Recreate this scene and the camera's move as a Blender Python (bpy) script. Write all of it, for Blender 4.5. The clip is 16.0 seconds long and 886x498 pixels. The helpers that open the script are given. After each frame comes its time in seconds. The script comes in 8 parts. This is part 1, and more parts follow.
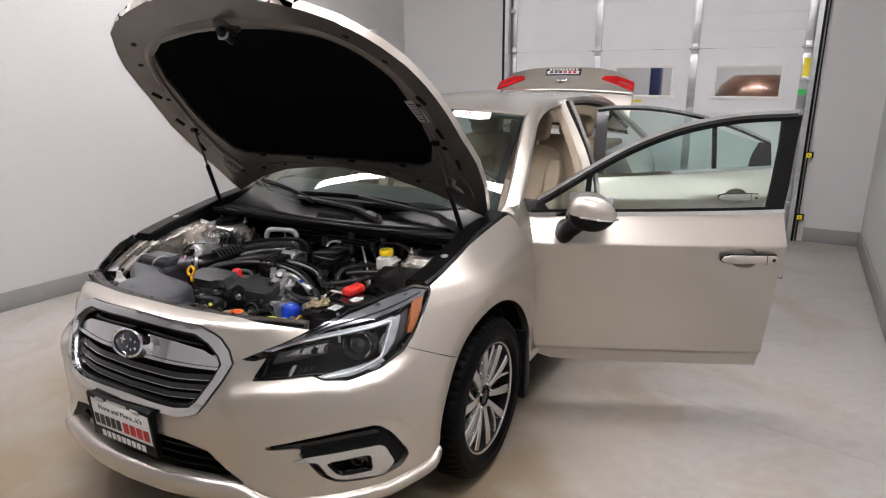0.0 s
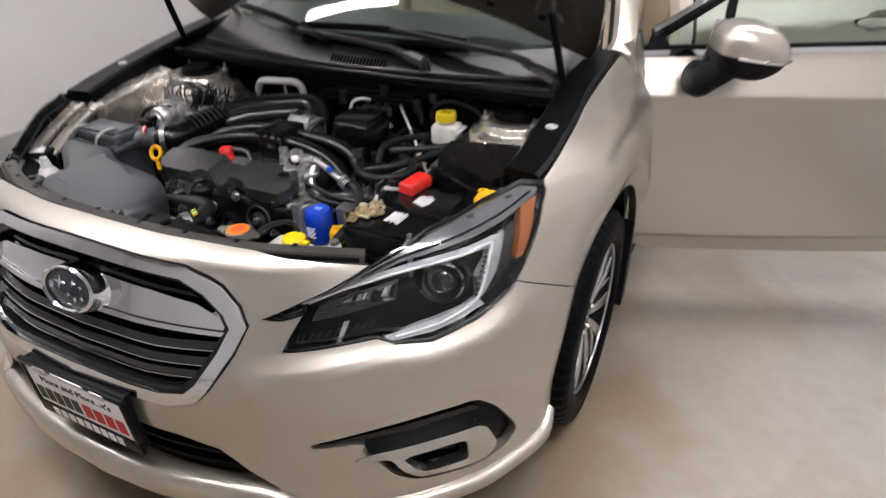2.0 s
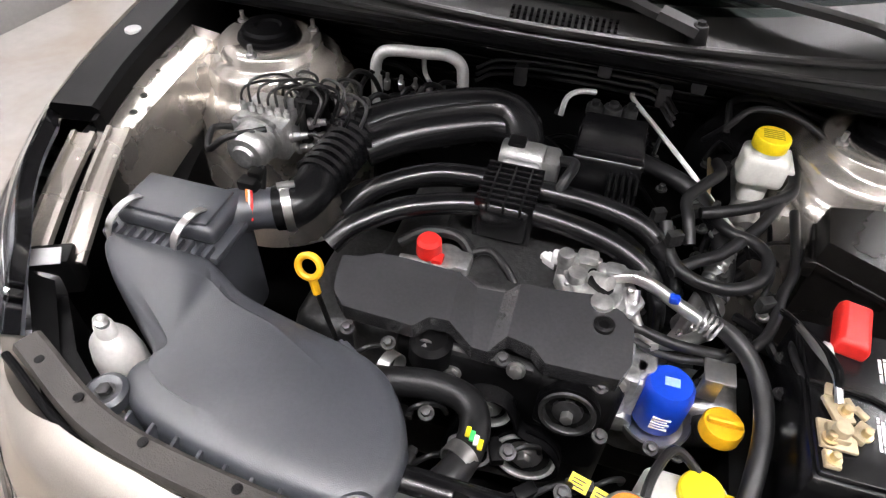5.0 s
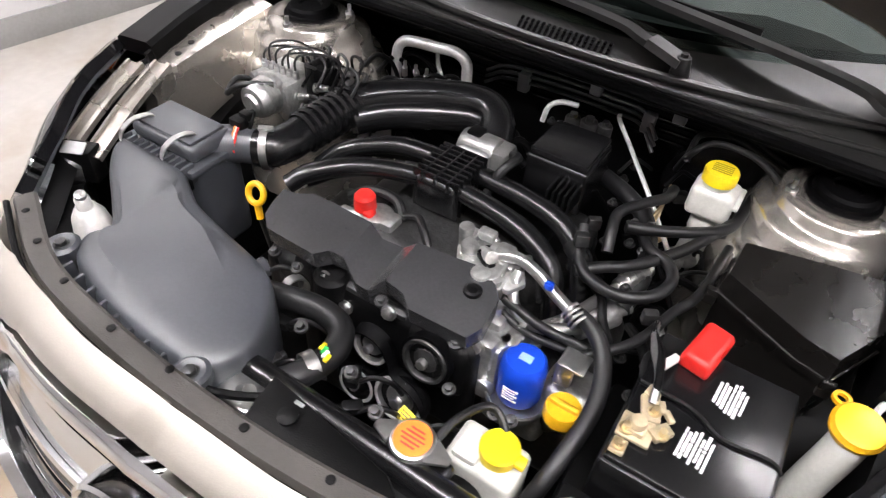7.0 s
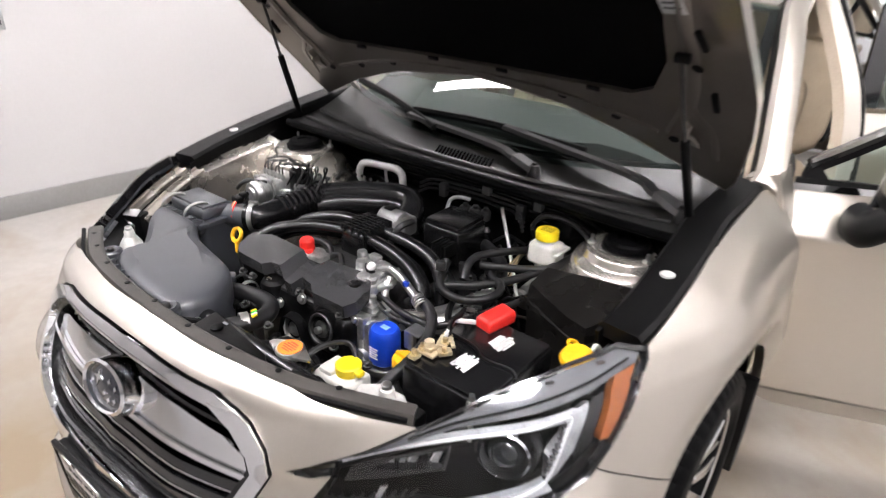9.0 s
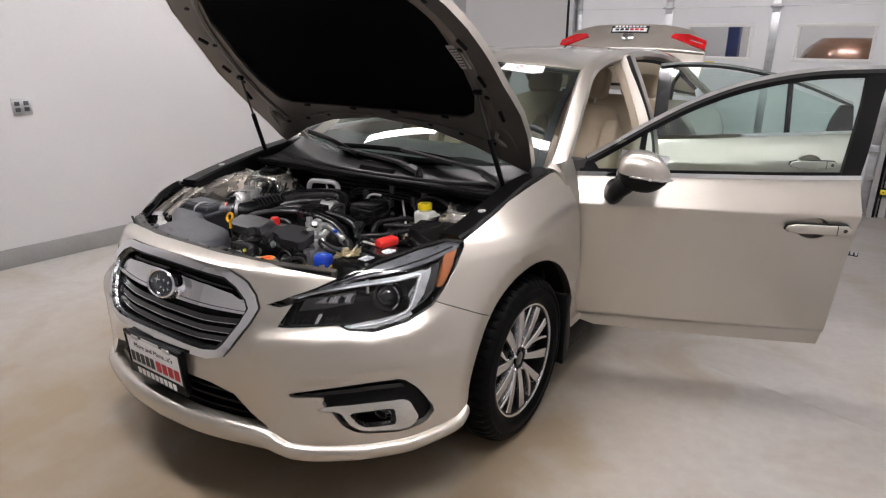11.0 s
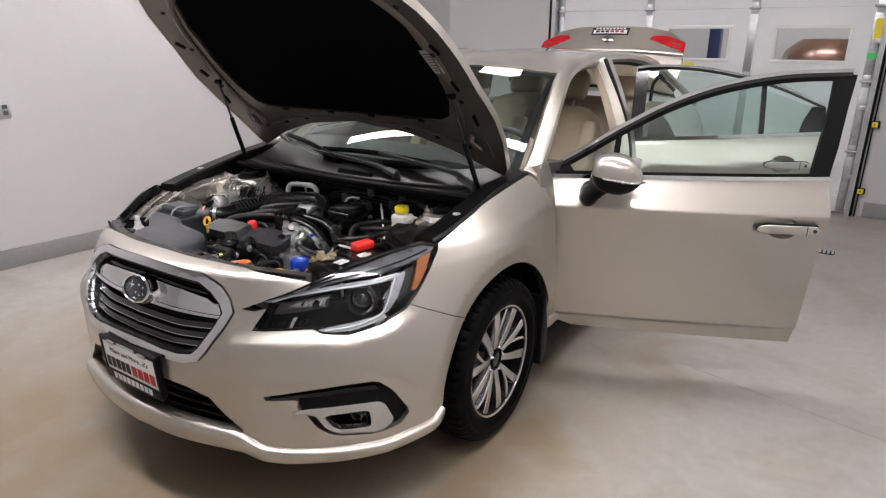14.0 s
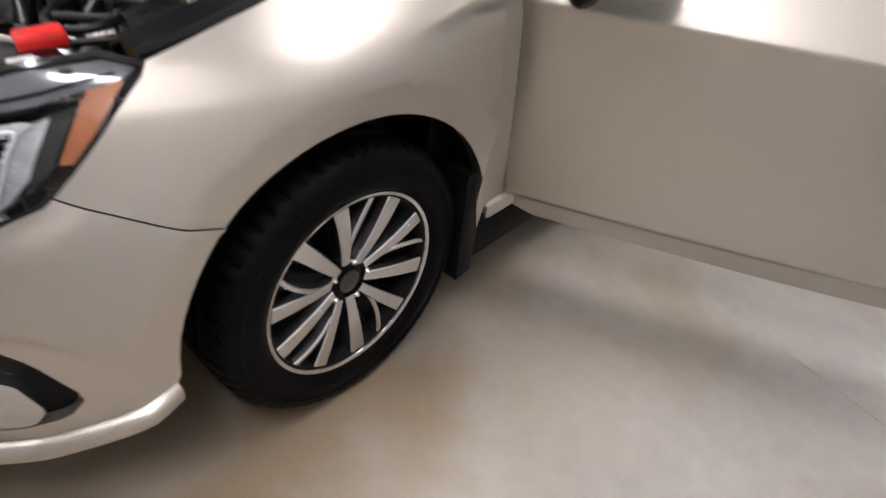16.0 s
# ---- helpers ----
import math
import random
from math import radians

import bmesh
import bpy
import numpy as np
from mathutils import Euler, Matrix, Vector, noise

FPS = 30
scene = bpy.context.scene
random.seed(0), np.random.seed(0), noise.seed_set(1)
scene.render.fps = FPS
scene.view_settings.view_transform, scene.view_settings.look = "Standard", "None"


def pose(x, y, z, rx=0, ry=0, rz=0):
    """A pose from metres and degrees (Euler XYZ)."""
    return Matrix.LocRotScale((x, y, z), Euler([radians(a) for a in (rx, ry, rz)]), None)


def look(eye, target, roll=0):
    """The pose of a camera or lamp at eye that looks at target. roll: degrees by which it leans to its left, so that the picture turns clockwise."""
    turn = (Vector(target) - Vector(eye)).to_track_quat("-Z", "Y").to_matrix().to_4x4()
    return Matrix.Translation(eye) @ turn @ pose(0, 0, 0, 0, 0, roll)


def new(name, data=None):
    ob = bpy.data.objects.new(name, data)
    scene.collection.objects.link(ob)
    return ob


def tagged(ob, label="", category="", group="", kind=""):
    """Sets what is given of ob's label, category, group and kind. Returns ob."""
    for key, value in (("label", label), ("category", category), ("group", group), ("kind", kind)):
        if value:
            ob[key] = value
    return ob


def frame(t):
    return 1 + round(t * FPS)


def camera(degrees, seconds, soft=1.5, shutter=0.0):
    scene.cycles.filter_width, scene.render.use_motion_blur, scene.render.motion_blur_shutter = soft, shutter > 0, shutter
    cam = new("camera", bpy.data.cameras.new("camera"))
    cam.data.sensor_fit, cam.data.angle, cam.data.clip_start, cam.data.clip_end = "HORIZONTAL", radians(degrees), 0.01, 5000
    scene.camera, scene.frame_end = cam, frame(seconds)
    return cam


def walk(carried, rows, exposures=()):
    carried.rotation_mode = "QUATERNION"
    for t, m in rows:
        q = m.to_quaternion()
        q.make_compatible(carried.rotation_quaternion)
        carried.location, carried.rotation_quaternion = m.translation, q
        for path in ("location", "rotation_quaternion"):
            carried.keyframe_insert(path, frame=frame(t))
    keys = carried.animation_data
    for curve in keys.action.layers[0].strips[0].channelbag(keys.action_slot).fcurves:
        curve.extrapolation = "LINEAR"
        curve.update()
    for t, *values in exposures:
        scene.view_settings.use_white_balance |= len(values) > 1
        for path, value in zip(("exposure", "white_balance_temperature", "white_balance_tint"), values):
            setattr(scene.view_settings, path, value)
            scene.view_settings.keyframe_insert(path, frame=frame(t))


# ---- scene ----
cam = camera(70.4, 16.0, 1.2, 0.4)
PATH = [
    (0, (1.836, -2.104, 1.639), (0.912, -0.421, 1.08), -0.6),
    (0.5, (1.823, -2.091, 1.635), (0.904, -0.404, 1.077), -0.7),
    (1, (1.735, -2.033, 1.611), (0.828, -0.343, 1.043), -0.9),
    (1.5, (1.498, -1.765, 1.54), (0.612, -0.122, 0.823), -1.1),
    (2, (1.156, -1.538, 1.496), (0.394, -0.009, 0.455), -0.9),
    (2.5, (0.781, -1.399, 1.518), (0.314, 0.085, 0.26), 1.7),
    (3, (0.51, -1.161, 1.457), (0.166, 0.292, 0.126), 0.8),
    (3.5, (0.279, -1.023, 1.464), (-0.019, 0.386, 0.077), 1.3),
    (4, (0.039, -0.978, 1.484), (-0.199, 0.387, 0.042), 2.1),
    (6.5, (0.345, -1.017, 1.509), (-0.335, 0.264, 0.133), 3.8),
    (7, (0.444, -0.998, 1.521), (-0.287, 0.25, 0.14), 4.1),
    (7.5, (0.543, -0.848, 1.527), (-0.293, 0.311, 0.127), 3.6),
    (8, (0.65, -0.817, 1.542), (-0.27, 0.312, 0.171), 4.4),
    (8.5, (0.828, -1.013, 1.554), (-0.183, 0.235, 0.362), 3.3),
    (9, (1.075, -1.285, 1.562), (-0.02, 0.125, 0.661), 2.0),
    (9.5, (1.394, -1.555, 1.558), (0.264, -0.071, 0.837), 1.8),
    (9.7, (1.508, -1.655, 1.558), (0.379, -0.15, 0.879), 1.4),
    (11.8, (1.914, -2.039, 1.577), (0.854, -0.474, 0.922), -0.1),
    (12, (1.916, -2.04, 1.579), (0.857, -0.474, 0.927), -0.1),
    (12.5, (1.921, -2.037, 1.58), (0.864, -0.469, 0.927), -0.0),
    (13, (1.926, -2.037, 1.582), (0.872, -0.468, 0.928), -0.0),
    (13.5, (1.93, -2.032, 1.581), (0.882, -0.459, 0.929), -0.0),
    (14, (1.932, -1.985, 1.584), (0.887, -0.411, 0.928), -0.1),
    (14.5, (1.958, -1.87, 1.555), (0.907, -0.302, 0.895), -0.2),
    (15, (1.877, -1.595, 1.481), (0.839, -0.058, 0.734), -0.1),
    (15.5, (1.814, -1.148, 1.408), (0.857, 0.3, 0.414), 1.1),
    (16, (1.687, -0.662, 1.289), (0.69, 0.529, 0.029), 5.2),
]
EXPO = [(0, 0.0), (1.5, -.03), (2.5, .12), (3.0, .05), (3.5, .35), (7, .85), (8.5, 1.0), (9, .7), (9.8, .15), (12, -.03), (15, -.03), (16, 0.0)]
walk(cam, [(t, look(eye, target, roll)) for t, eye, target, roll in PATH], EXPO)

# ---- world: a dim interior ambience behind closed walls ----
world = bpy.data.worlds.new("world")
scene.world = world
world.use_nodes = True
world.node_tree.nodes["Background"].inputs["Color"].default_value = (0.8, 0.85, 0.9, 1)
world.node_tree.nodes["Background"].inputs["Strength"].default_value = 0.02
LAMP_POWER = 78.0


# ---- materials ----
def mat(name, color, rough=0.5, metal=0.0, coat=0.0, spec=0.5, var=(6.0, 0.12), fine=(140.0, 0.06), bump=0.0, bumpscale=200.0, rvar=0.08, emit=None, island=0.0):
    """A surface with variation of colour at two scales, of gloss, and fine relief."""
    m = bpy.data.materials.new(name)
    m.use_nodes = True
    nt = m.node_tree
    n, l = nt.nodes, nt.links
    b = n["Principled BSDF"]
    b.inputs["Metallic"].default_value = metal
    b.inputs["Coat Weight"].default_value = coat
    b.inputs["Coat Roughness"].default_value = 0.04
    b.inputs["Specular IOR Level"].default_value = spec
    geo = n.new("ShaderNodeTexCoord")
    fac = None
    for scale, amount, detail in ((var[0], var[1], 5), (fine[0], fine[1], 3)):
        tex = n.new("ShaderNodeTexNoise")
        tex.inputs["Scale"].default_value, tex.inputs["Detail"].default_value = scale, detail
        l.new(geo.outputs["Object"], tex.inputs["Vector"])
        r = n.new("ShaderNodeMapRange")
        r.inputs["From Min"].default_value, r.inputs["From Max"].default_value = 0.3, 0.7
        r.inputs["To Min"].default_value, r.inputs["To Max"].default_value = 1 - amount, 1 + amount
        l.new(tex.outputs["Fac"], r.inputs["Value"])
        if fac is None:
            fac, first = r.outputs["Result"], tex
        else:
            k = n.new("ShaderNodeMath")
            k.operation = "MULTIPLY"
            l.new(fac, k.inputs[0]), l.new(r.outputs["Result"], k.inputs[1])
            fac = k.outputs[0]
    if island:
        info = n.new("ShaderNodeObjectInfo")
        r = n.new("ShaderNodeMapRange")
        r.inputs["To Min"].default_value, r.inputs["To Max"].default_value = 1 - island, 1 + island
        l.new(info.outputs["Random"], r.inputs["Value"])
        k = n.new("ShaderNodeMath")
        k.operation = "MULTIPLY"
        l.new(fac, k.inputs[0]), l.new(r.outputs["Result"], k.inputs[1])
        fac = k.outputs[0]
    mix = n.new("ShaderNodeVectorMath")
    mix.operation = "SCALE"
    mix.inputs[0].default_value = color
    l.new(fac, mix.inputs["Scale"])
    l.new(mix.outputs[0], b.inputs["Base Color"])
    rr = n.new("ShaderNodeMapRange")
    rr.inputs["To Min"].default_value, rr.inputs["To Max"].default_value = max(rough - rvar, 0.02), min(rough + rvar, 1)
    l.new(first.outputs["Fac"], rr.inputs["Value"])
    l.new(rr.outputs["Result"], b.inputs["Roughness"])
    if bump:
        tex = n.new("ShaderNodeTexNoise")
        tex.inputs["Scale"].default_value, tex.inputs["Detail"].default_value = bumpscale, 4
        l.new(geo.outputs["Object"], tex.inputs["Vector"])
        bp = n.new("ShaderNodeBump")
        bp.inputs["Strength"].default_value, bp.inputs["Distance"].default_value = bump, 0.002
        l.new(tex.outputs["Fac"], bp.inputs["Height"])
        l.new(bp.outputs["Normal"], b.inputs["Normal"])
    if emit:
        b.inputs["Emission Color"].default_value = (*emit[:3], 1)
        b.inputs["Emission Strength"].default_value = emit[3]
    return m


def glass(name, tint, gloss=0.03, ior=1.5):
    """A thin pane: tinted see-through with a mirror gloss by angle."""
    m = bpy.data.materials.new(name)
    m.use_nodes = True
    n, l = m.node_tree.nodes, m.node_tree.links
    n.remove(n["Principled BSDF"])
    tr, gl, mix, fr = n.new("ShaderNodeBsdfTransparent"), n.new("ShaderNodeBsdfGlossy"), n.new("ShaderNodeMixShader"), n.new("ShaderNodeFresnel")
    tr.inputs["Color"].default_value = (*tint, 1)
    gl.inputs["Roughness"].default_value = gloss
    fr.inputs["IOR"].default_value = ior
    l.new(fr.outputs[0], mix.inputs[0]), l.new(tr.outputs[0], mix.inputs[1]), l.new(gl.outputs[0], mix.inputs[2])
    l.new(mix.outputs[0], n["Material Output"].inputs["Surface"])
    return m


PAINT = mat("champagne_paint", (.53, .493, .437), .34, .86, 1.0, var=(2.0, .02), fine=(900, .07), rvar=.015)
PAINT.node_tree.nodes["Principled BSDF"].inputs["Coat IOR"].default_value = 1.6
PAINT.node_tree.nodes["Principled BSDF"].inputs["Coat Roughness"].default_value = .02
# bonnet underside: darker and less metallic than the body paint
HOODPAINT = mat("dark_champagne_paint", (.165, .149, .133), .36, .6, .3, var=(5, .12), fine=(300, .06), bump=.12, bumpscale=40)
BLACK = mat("black_plastic", (.0033, .0033, .0035), .42, spec=.15, bump=.25, bumpscale=500, var=(9, .25), fine=(200, .15))
SATIN = mat("satin_black_plastic", (.0055, .0055, .006), .24, spec=.5, bump=.08, bumpscale=500, var=(7, .2), fine=(150, .12))
GREYPL = mat("charcoal_moulded_plastic", (.046, .049, .057), .34, spec=.85, bump=.22, bumpscale=900, var=(8, .14), fine=(220, .1), rvar=.06)
HOSE = mat("hose_rubber", (.0085, .0085, .009), .4, spec=.4, bump=.15, bumpscale=300, var=(12, .25), fine=(180, .15))
COWLM = mat("matt_cowl_plastic", (.030, .030, .029), .40, spec=.5, bump=.3, bumpscale=600, var=(9, .25))
WIPERM = mat("black_wiper_enamel", (.014, .014, .0145), .36, spec=.5, bump=.1, bumpscale=300, var=(12, .2))
GREYCAST = mat("plain_grey_casting", (.10, .10, .10), .45, spec=.5, bump=.2, bumpscale=200, var=(14, .2))
PIPEMETAL = mat("bright_aluminium_pipe", (.66, .66, .65), .42, .45, bump=.2, bumpscale=140, var=(16, .12), fine=(150, .08))
GLOSSBLACK = mat("gloss_black", (.008, .008, .009), .12, coat=.6, var=(6, .2), rvar=.04)
RUBBER = mat("tyre_rubber", (.0028, .0028, .0031), .5, spec=.07, bump=.3, bumpscale=350, var=(14, .25), fine=(160, .15))
FELT = mat("black_insulation_felt", (.0028, .0028, .003), .95, spec=.05, bump=.6, bumpscale=260, var=(5, .25), fine=(90, .2))
CHROME = mat("chrome", (.84, .85, .87), .09, 1.0, var=(8, .03), fine=(200, .02), rvar=.04)
SATINCHROME = mat("satin_chrome", (.62, .62, .62), .26, 1.0, var=(8, .05), rvar=.05)
ALU = mat("cast_aluminium", (.56, .56, .55), .36, .88, bump=.5, bumpscale=160, var=(14, .25), fine=(120, .15))
STEEL = mat("zinc_plated_steel", (.56, .56, .55), .3, .95, var=(20, .18), bump=.15)
FLOORJOINT = mat("joint_filler", (.33, .31, .285), .6)
DARKMETAL = mat("dark_engine_metal", (.06, .06, .06), .42, .75, bump=.4, bumpscale=150, var=(16, .3), fine=(120, .2))
BAYPAINT = mat("bay_champagne_paint", (.50, .465, .42), .27, .76, .4, var=(7, .14), fine=(250, .06), bump=.18, bumpscale=22)
WHEELFACE = mat("machined_wheel_face", (.66, .66, .67), .24, 1.0, .3, var=(20, .05), fine=(500, .05))
WHEELDARK = mat("dark_wheel_pocket", (.004, .004, .0045), .45, .0, .0, spec=.1, var=(12, .2))
WALLP = mat("painted_wall", (.53, .52, .52), .55, spec=.35, var=(1.2, .02), fine=(60, .012), bump=.12, bumpscale=120)
BASEB = mat("grey_baseboard", (.25, .245, .24), .5, var=(5, .06), fine=(60, .05))
CEILP = mat("ceiling_grey", (.47, .465, .46), .8, var=(2, .03))
DOORPANEL = mat("white_door_panel", (.74, .745, .76), .42, var=(3, .03), fine=(200, .02), bump=.1, bumpscale=260)
GALV = mat("galvanised_steel", (.5, .51, .52), .4, .85, var=(14, .12), fine=(120, .1))
BLACKPAINT = mat("black_seal", (.006, .006, .006), .5, spec=.15)
WHITEPL = mat("white_plastic", (.75, .75, .73), .38, var=(12, .05))
TANK = mat("translucent_tank_plastic", (.60, .595, .55), .32, var=(16, .14), fine=(200, .05))
YELLOW = mat("yellow_plastic", (.76, .40, .012), .38, var=(15, .08))
LEMON = mat("lemon_plastic", (.80, .60, .012), .38, var=(15, .08))
ORANGE = mat("orange_label", (.85, .22, .03), .4, var=(15, .08))
RED = mat("red_plastic", (.68, .025, .02), .32, var=(15, .1))
BLUE = mat("blue_painted_steel", (.006, .05, .47), .34, .0, .0, spec=.5, var=(15, .08))
AMBER = mat("amber_reflector", (.33, .098, .022), .2, coat=.8, fine=(400, .35), var=(20, .15))
TAN = mat("tan_cloth", (.4, .325, .235), .85, bump=.5, bumpscale=420, var=(6, .08), fine=(300, .12))
TANPL = mat("tan_trim", (.42, .35, .27), .6, bump=.25, bumpscale=500, var=(6, .06))
DASH = mat("dark_dashboard", (.04, .039, .038), .6, bump=.3, bumpscale=500)
REDLENS = mat("red_tail_lens", (.5, .008, .012), .12, coat=.8, var=(18, .2), fine=(260, .25))
BRASS = mat("brass_terminal", (.62, .5, .3), .35, .9, bump=.3)
PAPER = mat("printed_white_label", (.8, .8, .8), .5, var=(20, .03))
INKBLACK = mat("black_print", (.015, .015, .015), .5)
INKRED = mat("red_print", (.6, .02, .03), .5)
GLASS = glass("window_glass", (.74, .88, .84), .02, 1.65)
SCREENGLASS = glass("windscreen_glass", (.50, .63, .59), .012, 1.6)
LENS = glass("clear_lens", (.96, .965, .97), .015, 1.45)
DIFFUSER = mat("lamp_diffuser", (.9, .9, .9), .5, emit=(1, .962, .985, LAMP_POWER))
NAVY = mat("navy_painted_steel", (.008, .022, .10), .35, .1, .3)
GREENTAPE = mat("green_tape", (.05, .6, .12), .5)
YELLOWTAPE = mat("yellow_sticker", (.85, .68, .03), .5)


def floor_material():
    m = mat("sealed_concrete", (.372, .352, .328), .34, spec=.35, coat=.0, var=(1.1, .09), fine=(18, .05), bump=.1, bumpscale=30, rvar=.1)
    n, l = m.node_tree.nodes, m.node_tree.links
    b = n["Principled BSDF"]
    link = b.inputs["Base Color"].links[0].from_socket
    geo = n.new("ShaderNodeTexCoord")
    # brownish dirt stains in drifting patches
    tex = n.new("ShaderNodeTexNoise")
    tex.inputs["Scale"].default_value, tex.inputs["Detail"].default_value, tex.inputs["Distortion"].default_value = 1.7, 8, .6
    l.new(geo.outputs["Object"], tex.inputs["Vector"])
    ramp = n.new("ShaderNodeMapRange")
    ramp.inputs["From Min"].default_value, ramp.inputs["From Max"].default_value = .5, .72
    ramp.inputs["To Max"].default_value = .62
    l.new(tex.outputs["Fac"], ramp.inputs["Value"])
    # brown oval around the front of the car, broken up by noise
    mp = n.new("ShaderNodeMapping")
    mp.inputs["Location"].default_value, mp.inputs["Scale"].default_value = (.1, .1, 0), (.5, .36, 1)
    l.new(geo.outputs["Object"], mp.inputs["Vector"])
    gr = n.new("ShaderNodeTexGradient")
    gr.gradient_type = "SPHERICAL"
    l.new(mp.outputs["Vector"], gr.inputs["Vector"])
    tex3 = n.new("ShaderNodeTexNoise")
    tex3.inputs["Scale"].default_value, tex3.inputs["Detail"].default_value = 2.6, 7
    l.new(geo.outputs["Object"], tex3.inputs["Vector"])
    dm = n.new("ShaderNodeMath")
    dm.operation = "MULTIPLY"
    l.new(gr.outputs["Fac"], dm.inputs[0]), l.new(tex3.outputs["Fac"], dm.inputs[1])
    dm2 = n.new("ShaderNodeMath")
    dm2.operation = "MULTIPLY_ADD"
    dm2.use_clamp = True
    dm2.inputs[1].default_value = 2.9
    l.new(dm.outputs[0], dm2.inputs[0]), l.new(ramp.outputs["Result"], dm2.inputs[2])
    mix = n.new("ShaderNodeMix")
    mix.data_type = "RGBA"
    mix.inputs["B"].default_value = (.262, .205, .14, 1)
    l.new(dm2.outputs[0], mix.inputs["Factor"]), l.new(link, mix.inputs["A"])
    # hairline scratches
    wave = n.new("ShaderNodeTexNoise")
    wave.inputs["Scale"].default_value, wave.inputs["Detail"].default_value = 3, 12
    l.new(geo.outputs["Object"], wave.inputs["Vector"])
    thin = n.new("ShaderNodeMath")
    thin.operation = "COMPARE"
    thin.inputs[1].default_value, thin.inputs[2].default_value = .5, .0012
    l.new(wave.outputs["Fac"], thin.inputs[0])
    s = n.new("ShaderNodeMath")
    s.operation = "MULTIPLY"
    s.inputs[1].default_value = .10
    l.new(thin.outputs[0], s.inputs[0])
    mix2 = n.new("ShaderNodeMix")
    mix2.data_type = "RGBA"
    mix2.inputs["B"].default_value = (.2, .185, .17, 1)
    l.new(s.outputs[0], mix2.inputs["Factor"]), l.new(mix.outputs["Result"], mix2.inputs["A"])
    l.new(mix2.outputs["Result"], b.inputs["Base Color"])
    return m


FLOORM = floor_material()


# ---- mesh helpers ----
def V(*a):
    return Vector(a)


def part(name, bm, material, parent=None, label="", smooth=35):
    """Links a bmesh as one mesh object, its origin at its middle, under parent."""
    me = bpy.data.meshes.new(name)
    bmesh.ops.recalc_face_normals(bm, faces=bm.faces)
    lo = Vector([min(v.co[i] for v in bm.verts) for i in range(3)])
    hi = Vector([max(v.co[i] for v in bm.verts) for i in range(3)])
    mid = (lo + hi) / 2
    for v in bm.verts:
        v.co -= mid
    if smooth:
        for f in bm.faces:
            f.smooth = True
        for e in bm.edges:
            if len(e.link_faces) == 2 and e.calc_face_angle(0) > radians(smooth):
                e.smooth = False
    bm.to_mesh(me)
    bm.free()
    me.materials.append(material)
    return place(name, me, mid, parent, label)


WHERE = {}


def place(name, me, mid, parent=None, label=""):
    ob = new(name, me)
    ob.location = mid
    WHERE[ob] = Vector(mid)
    if parent:
        ob.parent = parent
        ob.matrix_parent_inverse = Matrix.Translation(-WHERE[parent])
    if label:
        ob["label"] = label
    return ob


def empty(name, at, label, category, group="", kind=""):
    ob = new(name)
    ob.location = at
    ob.empty_display_size = .1
    WHERE[ob] = Vector(at)
    return tagged(ob, label, category, group, kind)


def join(*bms):
    out = bms[0]
    for b in bms[1:]:
        me = bpy.data.meshes.new("tmp")
        b.to_mesh(me)
        out.from_mesh(me)
        b.free()
        bpy.data.meshes.remove(me)
    return out


def moved(bm, m):
    bmesh.ops.transform(bm, matrix=m, verts=bm.verts)
    return bm


def box(a, b, bevel=0.0, seg=2):
    """A box from corner a to corner b, with rounded edges."""
    bm = bmesh.new()
    bmesh.ops.create_cube(bm, size=1)
    a, b = Vector(a), Vector(b)
    for v in bm.verts:
        v.co = Vector([(a[i] + b[i]) / 2 + v.co[i] * abs(b[i] - a[i]) for i in range(3)])
    if bevel:
        bmesh.ops.bevel(bm, geom=bm.edges[:], offset=bevel, segments=seg, affect="EDGES", profile=.5, clamp_overlap=True)
    return bm


def cyl(a, b, r, r2=None, seg=24, bevel=0.0):
    """A cylinder or cone from a to b."""
    bm = bmesh.new()
    a, b = Vector(a), Vector(b)
    bmesh.ops.create_cone(bm, cap_ends=True, segments=seg, radius1=r, radius2=r if r2 is None else r2, depth=(b - a).length)
    if bevel:
        es = [e for e in bm.edges if len(e.link_faces) == 2 and e.calc_face_angle(0) > 1]
        bmesh.ops.bevel(bm, geom=es, offset=bevel, segments=2, affect="EDGES", profile=.5, clamp_overlap=True)
    q = (b - a).to_track_quat("Z", "Y").to_matrix().to_4x4()
    return moved(bm, Matrix.Translation((a + b) / 2) @ q)


def lathe(profile, seg=48, axis="x", at=(0, 0, 0), closed=False):
    """Turns (radius, along) round an axis."""
    bm = bmesh.new()
    rings = []
    for i in range(seg):
        c, s = math.cos(2 * math.pi * i / seg), math.sin(2 * math.pi * i / seg)
        rings.append([bm.verts.new(V(h, r * c, r * s) if axis == "x" else V(r * c, r * s, h)) for r, h in profile])
    k = len(profile)
    for i in range(seg):
        a, b = rings[i], rings[(i + 1) % seg]
        for j in range(k if closed else k - 1):
            bm.faces.new((a[j], b[j], b[(j + 1) % k], a[(j + 1) % k]))
    if not closed:
        for j in (0, k - 1):
            if profile[j][0] > 1e-5:
                bm.faces.new([r[j] for r in rings])
    bmesh.ops.remove_doubles(bm, verts=bm.verts, dist=1e-6)
    return moved(bm, Matrix.Translation(at))


